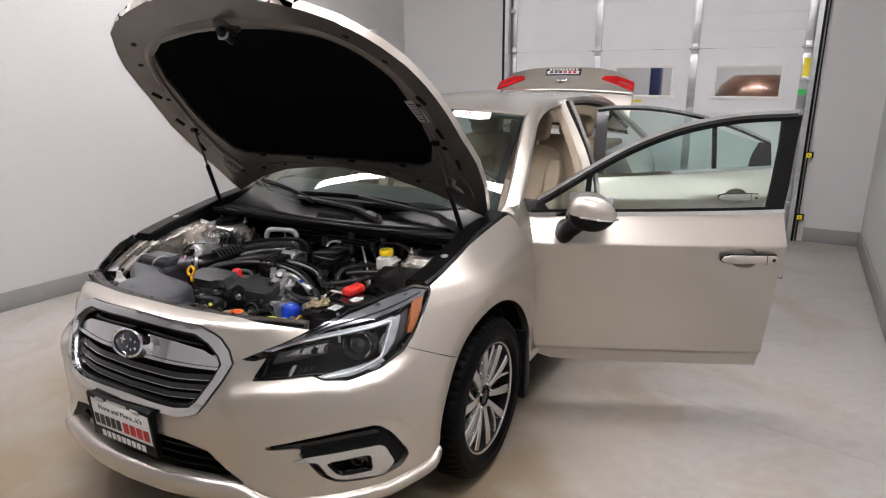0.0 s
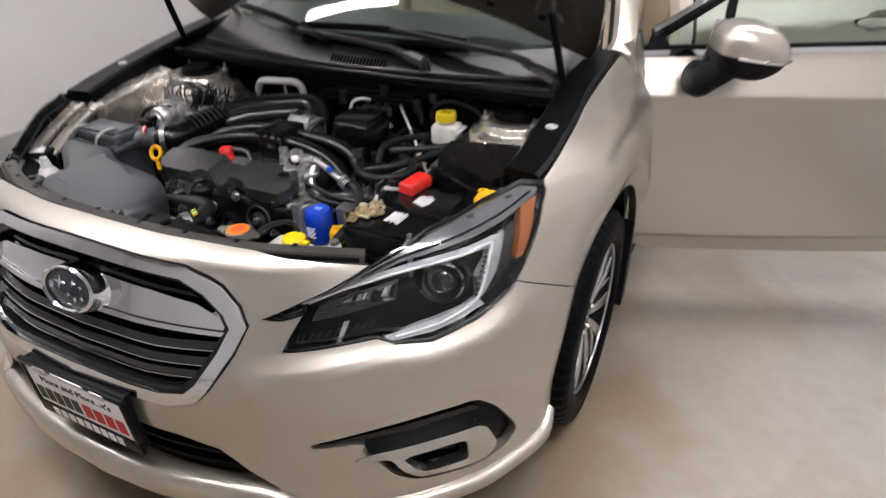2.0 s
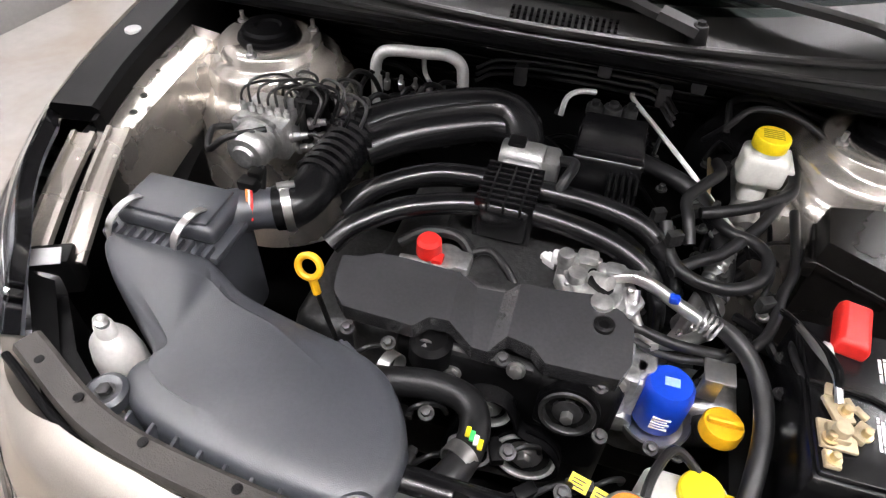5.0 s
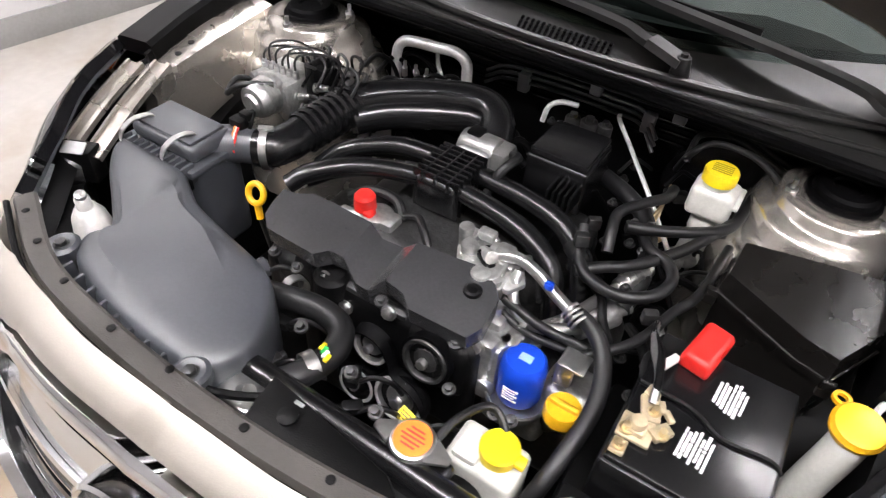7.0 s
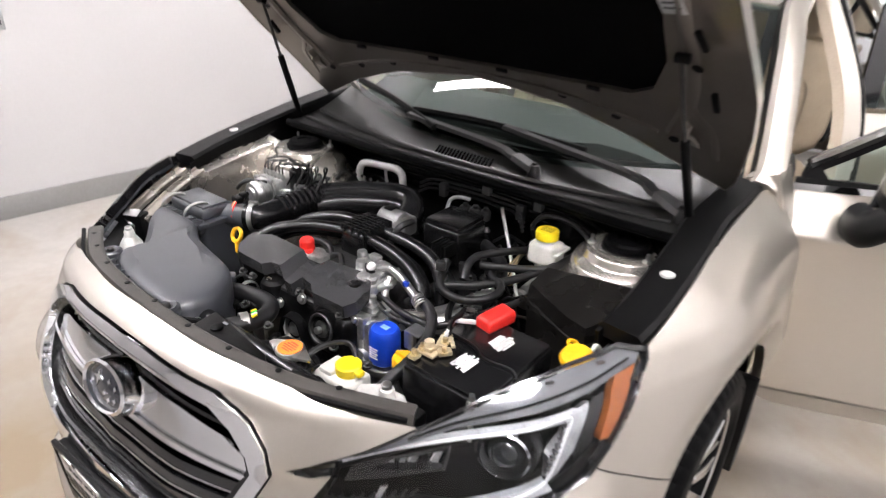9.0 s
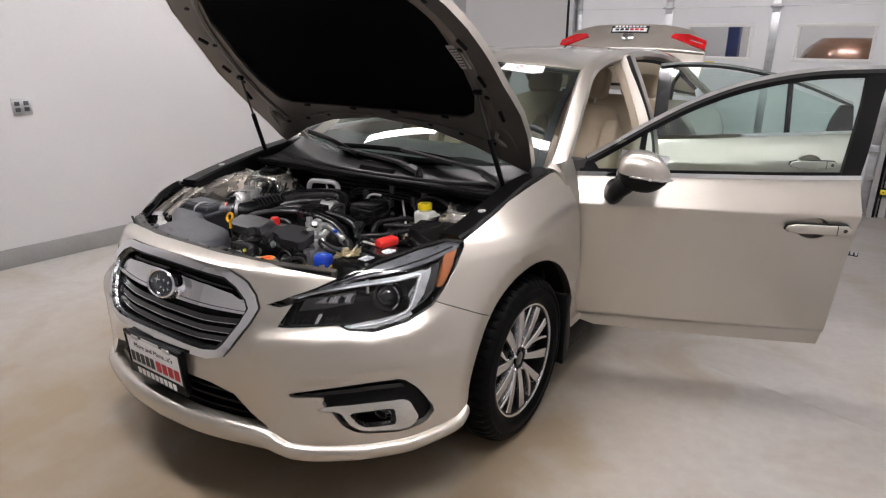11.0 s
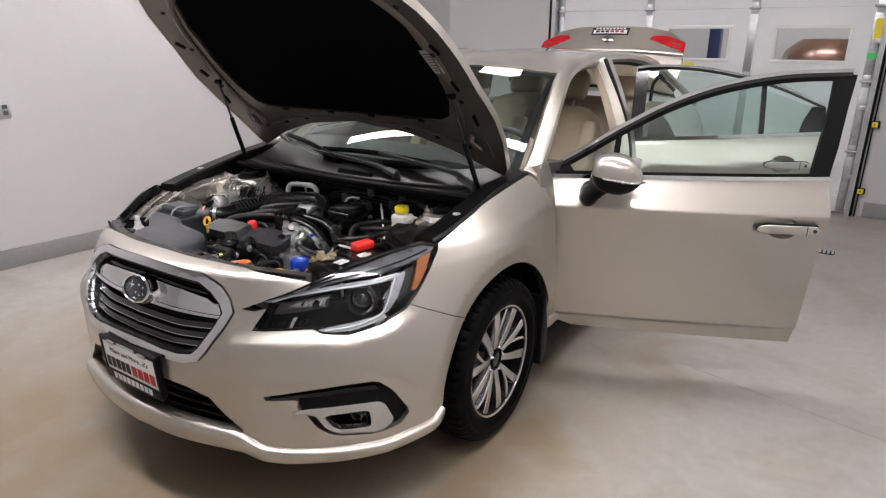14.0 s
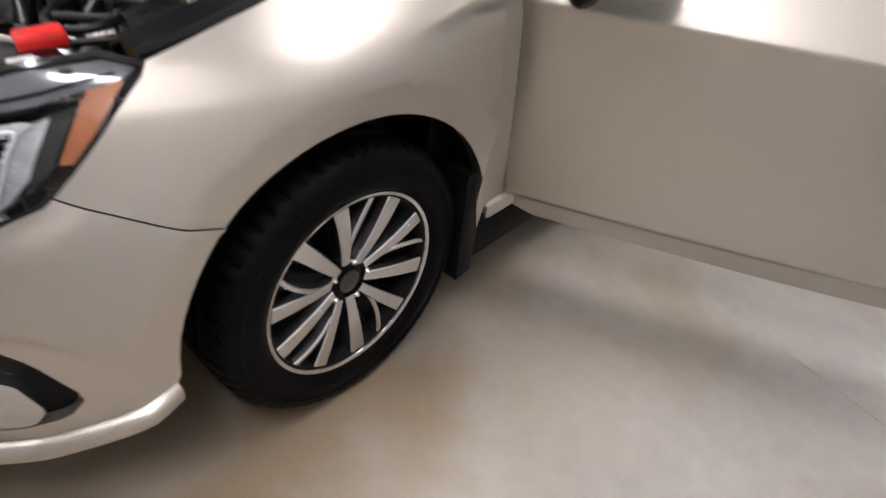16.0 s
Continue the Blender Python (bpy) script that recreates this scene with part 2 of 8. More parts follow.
def tube(pts, r, seg=12, n=8, smooth=True, flat=1.0, caps=True, radii=None):
    """A pipe of radius r through pts; flat squeezes it in height."""
    c = cr(pts, n) if smooth and len(pts) > 2 else np.array(pts, float)
    c = [Vector(p) for p in c]
    bm = bmesh.new()
    rings, up = [], None
    for i, p in enumerate(c):
        t = (c[min(i + 1, len(c) - 1)] - c[max(i - 1, 0)]).normalized()
        if up is None:
            up = Vector((0, 0, 1)) if abs(t.z) < .9 else Vector((1, 0, 0))
        up = (up - t * up.dot(t)).normalized()
        side = t.cross(up)
        rad = r if radii is None else float(np.interp(i / (len(c) - 1), np.linspace(0, 1, len(radii)), radii))
        rings.append([bm.verts.new(p + side * rad * math.cos(2 * math.pi * k / seg) + up * rad * flat * math.sin(2 * math.pi * k / seg)) for k in range(seg)])
    for a, b in zip(rings, rings[1:]):
        for k in range(seg):
            bm.faces.new((a[k], a[(k + 1) % seg], b[(k + 1) % seg], b[k]))
    if caps:
        bm.faces.new(rings[0]), bm.faces.new(rings[-1])
    return bm


def sweep(pts, section, n=6, up=(0, 0, 1), smooth=True):
    """Sweeps a closed section of (side, up) offsets along pts."""
    c = cr(pts, n) if smooth and len(pts) > 2 else np.array(pts, float)
    c = [Vector(p) for p in c]
    bm = bmesh.new()
    rings = []
    for i, p in enumerate(c):
        t = (c[min(i + 1, len(c) - 1)] - c[max(i - 1, 0)]).normalized()
        u = Vector(up)
        u = (u - t * u.dot(t)).normalized()
        s = t.cross(u)
        rings.append([bm.verts.new(p + s * a + u * b) for a, b in section])
    k = len(section)
    for a, b in zip(rings, rings[1:]):
        for j in range(k):
            bm.faces.new((a[j], a[(j + 1) % k], b[(j + 1) % k], b[j]))
    bm.faces.new(rings[0]), bm.faces.new(rings[-1])
    return bm


def prism(poly, depth, m=None, bevel=0.0, seg=2):
    """A flat outline in x, y, raised by depth in z, then moved by m."""
    bm = bmesh.new()
    f = bm.faces.new([bm.verts.new((*p, 0)) for p in poly])
    r = bmesh.ops.extrude_face_region(bm, geom=[f])
    bmesh.ops.translate(bm, verts=[v for v in r["geom"] if isinstance(v, bmesh.types.BMVert)], vec=(0, 0, depth))
    if bevel:
        bmesh.ops.bevel(bm, geom=[e for e in bm.edges if len(e.link_faces) == 2 and e.calc_face_angle(0) > .4], offset=bevel, segments=seg, affect="EDGES", profile=.5, clamp_overlap=True)
    return moved(bm, m) if m else bm


def loft(rings, closed=True, caps=True):
    """Bridges rings of equal length."""
    bm = bmesh.new()
    vs = [[bm.verts.new(p) for p in r] for r in rings]
    k = len(rings[0])
    for a, b in zip(vs, vs[1:]):
        for j in range(k if closed else k - 1):
            bm.faces.new((a[j], a[(j + 1) % k], b[(j + 1) % k], b[j]))
    if caps and closed:
        bm.faces.new(vs[0]), bm.faces.new(vs[-1])
    return bm


def inside(p, poly):
    c, j = False, len(poly) - 1
    for i in range(len(poly)):
        if (poly[i][1] > p[1]) != (poly[j][1] > p[1]) and p[0] < (poly[j][0] - poly[i][0]) * (p[1] - poly[i][1]) / (poly[j][1] - poly[i][1]) + poly[i][0]:
            c = not c
        j = i
    return c


def skin(name, fn, keep, holes, material, parent, step=.014, flange=.02, side=1, out=0.0, label="", sub=None, shift=None):
    """A trimmed sheet of the surface fn(u, v, out), with folded-in edges, so that it has depth. shift: a matrix for the finished sheet."""
    from mathutils.geometry import delaunay_2d_cdt
    pts, edges = [], []
    for poly in (keep, *holes):
        start = len(pts)
        for a, b in zip(poly, poly[1:] + poly[:1]):
            k = max(1, int(math.hypot(b[0] - a[0], b[1] - a[1]) / (sub or step)))
            pts += [(a[0] + (b[0] - a[0]) * i / k, a[1] + (b[1] - a[1]) * i / k) for i in range(k)]
        edges += [(i, i + 1) for i in range(start, len(pts) - 1)] + [(len(pts) - 1, start)]
    rim = np.array(pts)
    lo, hi = rim.min(0), rim.max(0)
    for u in np.arange(lo[0], hi[0], step):
        for v in np.arange(lo[1], hi[1], step):
            if ((rim - (u, v)) ** 2).sum(1).min() > (step * .55) ** 2 and inside((u, v), keep) and not any(inside((u, v), h) for h in holes):
                pts.append((u, v))
    r = delaunay_2d_cdt([Vector(p) for p in pts], edges, [], 0, 1e-5)
    p2 = [(v.x, v.y) for v in r[0]]
    tris = []
    for f in r[2]:
        c = (sum(p2[i][0] for i in f) / 3, sum(p2[i][1] for i in f) / 3)
        if inside(c, keep) and not any(inside(c, h) for h in holes):
            tris.append(tuple(f))
    flip = Vector((side, 1, 1))
    e = 1e-3
    co = [Vector(fn(u, v, out)) * flip for u, v in p2]
    nor = []
    for u, v in p2:
        du = Vector(fn(u + e, v, out)) - Vector(fn(u - e, v, out))
        dv = Vector(fn(u, v + e, out)) - Vector(fn(u, v - e, out))
        q = du.cross(dv).normalized()
        o = Vector(fn(u, v, out + .01)) - Vector(fn(u, v, out))
        nor.append((q if q.dot(o) > 0 else -q) * flip)
    faces = []
    for f in tris:
        g = (co[f[1]] - co[f[0]]).cross(co[f[2]] - co[f[0]])
        faces.append(f if g.dot(nor[f[0]]) > 0 else f[::-1])
    count = {}
    for f in faces:
        for a, b in ((f[0], f[1]), (f[1], f[2]), (f[2], f[0])):
            count[(min(a, b), max(a, b))] = count.get((min(a, b), max(a, b)), []) + [(a, b)]
    first, fold = len(co), {}
    for key, uses in count.items():
        if len(uses) == 1:
            a, b = uses[0]
            for i in (a, b):
                if i not in fold:
                    fold[i] = len(co)
                    co.append(co[i].copy())
                    co.append(Vector(fn(*p2[i], out - flange)) * flip)
            faces.append((fold[b], fold[a], fold[a] + 1, fold[b] + 1))
    used = sorted({i for f in faces for i in f})
    ren = {i: k for k, i in enumerate(used)}
    co2 = [co[i] for i in used]
    if shift is not None:
        co2 = [shift @ c for c in co2]
        nor = [(shift.to_3x3() @ n).normalized() for n in nor]
    mid = sum(co2, Vector()) / len(co2)
    me = bpy.data.meshes.new(name)
    me.from_pydata([c - mid for c in co2], [], [[ren[i] for i in f] for f in faces])
    me.shade_smooth()
    me.update()
    vn = [Vector(v.vector) for v in me.vertex_normals]
    me.normals_split_custom_set_from_vertices([nor[i] if i < first else vn[ren[i]] for i in used])
    me.materials.append(material)
    return place(name, me, mid, parent, label)


def words(name, text, size, material, m, parent, align="CENTER", depth=.0006, stretch=1.0, bold=0.0):
    """Lettering as a mesh, in the plane of m."""
    cu = bpy.data.curves.new(name, "FONT")
    cu.body, cu.size, cu.align_x, cu.align_y, cu.extrude = text, size, align, "CENTER", depth
    cu.offset = size * bold
    tmp = new(name + "_tmp", cu)
    me = bpy.data.meshes.new_from_object(tmp.evaluated_get(bpy.context.evaluated_depsgraph_get()))
    bpy.data.objects.remove(tmp)
    bm = bmesh.new()
    bm.from_mesh(me)
    moved(bm, m @ Matrix.Diagonal((stretch, 1, 1, 1)))
    return part(name, bm, material, parent, smooth=0)


# ---- the room ----
ROOM_FRONT, ROOM_BACK, RIGHT, CEIL = -5.2, 4.62, 2.52, 3.3


def left_x(y):
    return -2.91 + .121 * y


def wall(name, a, b, thick, top, label, holes=()):
    """An upright wall along a-b on the room's side, thick outwards, with openings (from, to, low, high) along it."""
    a, b = Vector((*a, 0)), Vector((*b, 0))
    d = (b - a).normalized()
    n = Vector((d.y, -d.x, 0))
    length = (b - a).length
    xs = sorted({0, length, *[h for hole in holes for h in hole[:2]]})
    bms = []
    for x0, x1 in zip(xs, xs[1:]):
        spans = [(0, top)]
        for h in holes:
            if h[0] <= x0 + 1e-6 and h[1] >= x1 - 1e-6:
                spans = [(0, h[2])] * (h[2] > 0) + [(h[3], top)]
        for z0, z1 in spans:
            bm = box((x0, 0, z0), (x1, thick, z1))
            bms.append(moved(bm, Matrix.Translation(a) @ Matrix(((d.x, n.x, 0, 0), (d.y, n.y, 0, 0), (0, 0, 1, 0), (0, 0, 0, 1)))))
    return tagged(part(name, join(*bms), WALLP, smooth=0), label, "wall", kind="structure")


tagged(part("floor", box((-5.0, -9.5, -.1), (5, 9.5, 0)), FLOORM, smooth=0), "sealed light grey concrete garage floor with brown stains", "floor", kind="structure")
LY0, LY1 = ROOM_FRONT, ROOM_BACK
wall("wall_left", (left_x(LY0), LY0), (left_x(LY1), LY1), -.15, CEIL, "plain off-white painted garage wall")
wall("wall_right", (RIGHT, LY1), (RIGHT, LY0), -.15, CEIL, "plain off-white painted garage wall")
# unseen end wall, added; its distance is set for bounce and chrome reflections
wall("wall_front_unseen", (RIGHT, LY0), (left_x(LY0), LY0), -.15, CEIL, "plain off-white painted garage wall")
GX0, GX1, GTOP = -1.0, 1.96, 3.0
BL = left_x(LY1)
wall("wall_back", (BL - .15, LY1), (RIGHT + .15, LY1), -.2, CEIL, "off-white back wall round the overhead door", holes=[(GX0 - BL + .15, GX1 - BL + .15, 0, GTOP)])
tagged(part("ceiling", box((-4.4, -8.8, CEIL), (3, 4.9, CEIL + .1)), CEILP, smooth=0), "flat pale grey garage ceiling", "ceiling", kind="structure")


def base_run(a, b):
    a, b = Vector((*a, 0)), Vector((*b, 0))
    d = (b - a).normalized()
    n = Vector((-d.y, d.x, 0))
    bm = box((0, 0, 0), ((b - a).length, .014, .135), .003)
    moved(bm, Matrix.Translation(a) @ Matrix(((d.x, n.x, 0, 0), (d.y, n.y, 0, 0), (0, 0, 1, 0), (0, 0, 0, 1))))
    return tagged(part("baseboard", bm, BASEB), "grey vinyl cove base at the foot of the wall", "baseboard", kind="structure")


base_run((left_x(LY1) + .003, LY1), (left_x(LY0) + .003, LY0))
base_run((RIGHT - .003, LY0), (RIGHT - .003, LY1))
base_run((RIGHT, LY1 - .003), (GX1 + .1, LY1 - .003))
base_run((GX0 - .1, LY1 - .003), (BL, LY1 - .003))


# overhead sectional door
def garage_door():
    root = empty("overhead_door", (.48, LY1 + .1, 0), "white sectional overhead garage door with galvanised stiles and framed windows", "garage door")
    y0, y1 = LY1 + .03, LY1 + .075
    xs = [GX0 + .01, -.483, .457, 1.41, GX1 - .01]
    zs = [.01, .57, 1.17, 1.775, 2.38, 2.99]
    wins = [(.19, .735, 1.335, 1.6), (1.142, 1.695, 1.335, 1.6), (-.76, -.21, 1.335, 1.6)]
    for z0, z1 in zip(zs, zs[1:]):
        cuts = [w for w in wins if z0 < w[2] < z1]
        xx = sorted({GX0 + .005, GX1 - .005, *[c for w in cuts for c in w[:2]]})
        bms = []
        for a, b in zip(xx, xx[1:]):
            w = [c for c in cuts if c[0] <= a + 1e-6 and c[1] >= b - 1e-6]
            for q0, q1 in ([(z0, w[0][2]), (w[0][3], z1)] if w else [(z0, z1)]):
                bms.append(box((a, y0, q0 + .002), (b, y1, q1 - .002)))
        part("panel", join(*bms), DOORPANEL, root, smooth=0)
        for k in (.25, .5, .75):  # pressed lines
            if not cuts:
                part("pressed_rib", box((GX0 + .02, y0 - .003, z0 + (z1 - z0) * k - .004), (GX1 - .02, y0 + .001, z0 + (z1 - z0) * k + .004), .001), DOORPANEL, root)
    for x in (-.95, -.016, .93, 1.885):
        for z0, z1 in zip(zs, zs[1:]):
            part("stile", box((x - .035, y0 - .012, z0 + .01), (x + .035, y0 + .001, z1 - .01), .003), GALV, root, "galvanised steel stile")
    for x in (-.95, -.016, .93, 1.885):
        for z in zs[1:-1]:
            h = join(box((x - .03, y0 - .02, z - .05), (x + .03, y0 - .011, z + .05), .003), cyl((x - .045, y0 - .03, z), (x + .045, y0 - .03, z), .012, seg=12))
            hinge = part("hinge", h, GALV, root)
            part("pin", cyl((x - .05, y0 - .03, z), (x + .05, y0 - .03, z), .006, seg=8), BLACKPAINT, hinge)
    for a, b, c, d in wins:
        f = 0.03
        bms = [box((a - f, y0 - .014, c - f), (b + f, y0 - .001, c), .004), box((a - f, y0 - .014, d), (b + f, y0 - .001, d + f), .004),
               box((a - f, y0 - .014, c), (a, y0 - .001, d), .004), box((b, y0 - .014, c), (b + f, y0 - .001, d), .004)]
        w = part("window_frame", join(*bms), WHITEPL, root, "white plastic window frame")
        p = part("pane", box((a, y0 + .01, c), (b, y0 + .016, d)), LENS, w, smooth=0)
        p.visible_shadow = False
        for sx in (a - f / 2, b + f / 2):
            for k in range(4):
                part("screw", cyl((sx, y0 - .0165, c + (d - c) * k / 3), (sx, y0 - .0135, c + (d - c) * k / 3), .004, seg=8), GALV, w)
    part("caution_sticker", box((.2, y0 - .003, 1.265), (.46, y0 - .0005, 1.29)), YELLOWTAPE, root, "black and yellow caution sticker")
    part("sticker_bar", box((.205, y0 - .0045, 1.268), (.30, y0 - .003, 1.287)), INKBLACK, root)
    part("yellow_sticker", box((1.865, y0 - .016, 1.51), (1.92, y0 - .013, 1.68)), YELLOWTAPE, root, "yellow warning sticker")
    part("green_sticker", box((1.85, y0 - .016, 1.355), (1.915, y0 - .013, 1.405)), GREENTAPE, root, "bright green sticker")


garage_door()


def door_track(x, s):
    root = empty("door_track", (x, LY1 - .04, 0), "galvanised steel door track with black rubber seal", "door track", "tracks of the overhead door")
    part("channel", sweep([(x, LY1 - .045, 0), (x, LY1 - .045, 3.1)], [(-.02, -.03), (.02, -.03), (.02, .03), (.014, .03), (.014, -.024), (-.014, -.024), (-.014, .03), (-.02, .03)], up=(0, 1, 0)), GALV, root)
    part("seal", box((x + s * .03 - .012, LY1 - .05, 0), (x + s * .03 + .012, LY1 - .004, 3.1), .004), BLACKPAINT, root)
    part("angle", box((x + s * .06 - .006, LY1 - .035, 0), (x + s * .06 + .006, LY1 - .002, 3.1), .002), BLACKPAINT, root)
    for z in (.35, .95, 1.5, 2.2):
        part("bracket", box((x - s * .005, LY1 - .035, z - .02), (x - s * .07, LY1 - .01, z + .02), .004), GALV, root)
    return root


door_track(1.945, 1)
door_track(-1.0, -1)
for zz in (.82, .235):
    r = empty("photo_sensor", (2.02, LY1 - .03, zz), "small yellow and black door sensor on the wall", "sensor", "door sensors")
    part("housing", box((1.985, LY1 - .05, zz - .028), (2.05, LY1, zz + .028), .006), BLACK, r)
    part("face", box((1.99, LY1 - .054, zz - .022), (2.035, LY1 - .049, zz + .022), .003), YELLOWTAPE, r)
    part("eye", cyl((2.012, LY1 - .058, zz), (2.012, LY1 - .053, zz), .006, seg=12), BLACK, r)


def ceiling_light(x, y, turn=0):
    r = empty("ceiling_light", (x, y, CEIL), "slim white linear ceiling light, switched on", "ceiling light", "ceiling lights")
    m = Matrix.Translation((x, y, CEIL)) @ Matrix.Rotation(radians(turn), 4, "Z")
    part("housing", moved(box((-.075, -.66, -.045), (.075, .66, 0), .008), m), WHITEPL, r)
    part("tube", moved(box((-.065, -.64, -.064), (.065, .64, -.042), .008), m), DIFFUSER, r, "glowing light tube")
    for e in (-.66, .655):
        part("end_cap", moved(box((-.07, e - .008, -.06), (.07, e + .012, -.002), .004), m), WHITEPL, r)


for ly in (-1.3, 1.15):
    for lx in (-1.85, .1, 1.75):
        ceiling_light(lx, ly, 90)

# wall outlet, switch and floor drain
OY = -.055
ox = left_x(OY)
out = empty("wall_outlet", (ox, OY, 1.085), "steel double power outlet plate on the wall", "outlet")
OM = Matrix.Translation((ox + .002, OY, 1.087)) @ Matrix.Rotation(math.atan(-.121), 4, "Z") @ Matrix.Rotation(radians(90), 4, "Y") @ Matrix.Rotation(radians(90), 4, "Z")
part("plate", moved(box((-.058, -.058, 0), (.058, .058, .006), .003), OM), GALV, out)
for a in (-.027, .027):
    for b in (-.02, .02):
        sk = part("socket", moved(box((a - .016, b - .014, .005), (a + .016, b + .014, .009), .005), OM), GREYPL, out)
        part("slot", moved(join(box((a - .007, b - .002, .0085), (a - .004, b + .007, .0095)), box((a + .004, b - .002, .0085), (a + .007, b + .007, .0095))), OM), INKBLACK, sk)
for yy, zz in ((4.05, 1.98), (3.2, 2.12)):
    sw = empty("wall_switch", (left_x(yy), yy, zz), "small white control box on the wall", "switch")
    part("box", box((left_x(yy) - .01, yy - .05, zz - .06), (left_x(yy) + .04, yy + .05, zz + .06), .006), WHITEPL, sw)
dr = empty("floor_drain", (1.88, 3.33, 0), "small black slotted floor drain grate", "drain")
part("frame", box((1.815, 3.29, .0), (1.925, 3.385, .004), .001), BLACKPAINT, dr)
for k in range(4):
    part("bar", box((1.822 + .027 * k, 3.297, .004), (1.838 + .027 * k, 3.378, .007), .001), GALV, dr)

# neighbouring workshop seen through the door's panes
tagged(part("workshop_wall", box((-3.5, 9.2, 0), (4.5, 9.3, 4)), WALLP, smooth=0), "white wall of the workshop beyond the door", "wall", kind="structure")
tagged(part("workshop_side", join(box((-3.6, 4.9, 0), (-3.5, 9.3, 4)), box((4.5, 4.9, 0), (4.6, 9.3, 4))), WALLP, smooth=0), "white side walls of the workshop", "wall", kind="structure")
tagged(part("workshop_ceiling", box((-3.6, 4.85, 4), (4.6, 9.3, 4.1)), CEILP, smooth=0), "workshop ceiling", "ceiling", kind="structure")
for px in (-.75, .12, .74, 2.0, 2.2):
    lift = empty("lift_post", (px, 7.2, 0), "blue painted vehicle lift post in the workshop", "lift post", "workshop lift posts")
    part("post", box((px - .07, 7.1, 0), (px + .07, 7.3, 2.9), .02), NAVY, lift)
    part("base_plate", box((px - .2, 7.0, 0), (px + .2, 7.4, .03), .006), NAVY, lift)
    part("arm", box((px - .06, 6.75, .75), (px + .06, 7.1, .85), .01), RED, lift)
for bx, bz in ((2.35, .95), (2.35, 1.2), (2.5, 1.42)):
    tagged(part("tool_chest", box((bx - .3, 6.9, bz - .95 if bz < 1 else bz - .02), (bx + .32, 7.4, bz + .2), .02), RED), "red tool chest in the workshop", "tool chest")
vm = empty("parked_car", (1.35, 8.2, 0), "brown car parked in the workshop", "car")
part("body", moved(lathe([(0, .80), (.4, .78), (.62, .6), (.72, .35), (.74, .0)], 40, "z"), Matrix.Translation((1.35, 8.2, .85)) @ Matrix.Diagonal((.8, .8, .80, 1))), mat("brown_paint", (.2, .1, .06), .3, .5, .8), vm)
part("lower_body", box((.55, 7.5, .25), (2.15, 8.9, .95), .12, 4), mat("green_paint", (.12, .3, .08), .35, .2, .5), vm)
part("wheels", box((.6, 7.6, 0), (.8, 8.3, .5), .09, 4), RUBBER, vm)
# lamp added out of view to brighten the workshop behind the panes
tl = empty("workshop_fill_lamp", (1, 7, 4), "long lamp tube, added unseen to light the workshop", "ceiling light")
part("tube", box((-1.2, 6.6, 3.94), (3.2, 6.72, 3.97), .004), DIFFUSER, tl)
# hairline joints of the slab
for a, b in (((1.35, 1.02), (2.5, .75)),):
    d = Vector((b[0] - a[0], b[1] - a[1], 0))
    bm = box((0, -.0012, -.002), (d.length, .0012, .0006))
    tagged(part("floor_joint", moved(bm, Matrix.Translation((*a, 0)) @ Matrix.Rotation(math.atan2(d.y, d.x), 4, "Z")), FLOORJOINT), "hairline joint in the concrete floor", "floor joint", kind="structure")


# ---- car body surface: plan outline and inset by height ----
def cr(pts, n):
    """Points along a smooth curve through pts, n to a span."""
    p = [np.array(q, float) for q in pts]
    p = [2 * p[0] - p[1], *p, 2 * p[-1] - p[-2]]
    out = []
    for i in range(1, len(p) - 2):
        for k in range(n):
            t = k / n
            out.append(0.5 * (2 * p[i] + (p[i + 1] - p[i - 1]) * t + (2 * p[i - 1] - 5 * p[i] + 4 * p[i + 1] - p[i + 2]) * t * t
                              + (3 * p[i] - p[i - 1] - 3 * p[i + 1] + p[i + 2]) * t ** 3))
    out.append(p[-2])
    return np.array(out)


PLAN = [(0, -.985), (.2, -.972), (.4, -.925), (.55, -.86), (.7, -.745), (.82, -.6), (.885, -.43), (.912, -.25), (.922, 0), (.925, .5),
        (.925, 1.4), (.925, 2.4), (.9, 3.2), (.8, 3.68), (.5, 3.8), (0, 3.83)]
PC = cr(PLAN, 24)
PU = np.concatenate([[0], np.cumsum(np.linalg.norm(np.diff(PC, axis=0), axis=1))])
PT = np.gradient(PC, axis=0)
PT /= np.linalg.norm(PT, axis=1)[:, None]
ZL = [.15, .20, .27, .42, .55, .65, .75, .83, .86, .89, .94, 1.0, 1.06]
INSET = [  # plan point, inset at each height
    (0, [.05, .01, -.012, 0, 0, .02, .06, .095, .113, .185, .30, .40, .48]),
    (2, [.05, .015, -.008, 0, 0, .012, .057, .092, .110, .178, .295, .40, .48]),
    (4, [.05, .02, .0, 0, .012, .05, .09, .135, .163, .205, .27, .35, .42]),
    (6, [.05, .02, .0, 0, .004, .025, .055, .088, .11, .135, .2, .28, .35]),
    (8, [.05, .03, .015, 0, 0, 0, .004, .013, .025, .046, .10, .175, .25]),
    (9, [.06, .04, .012, 0, 0, 0, .003, .008, .013, .024, .06, .11, .16]),
    (12, [.08, .05, .012, 0, 0, 0, .004, .015, .023, .034, .06, .10, .16]),
    (15, [.05, .03, .0, 0, 0, .01, .03, .05, .055, .062, .08, .10, .16])]


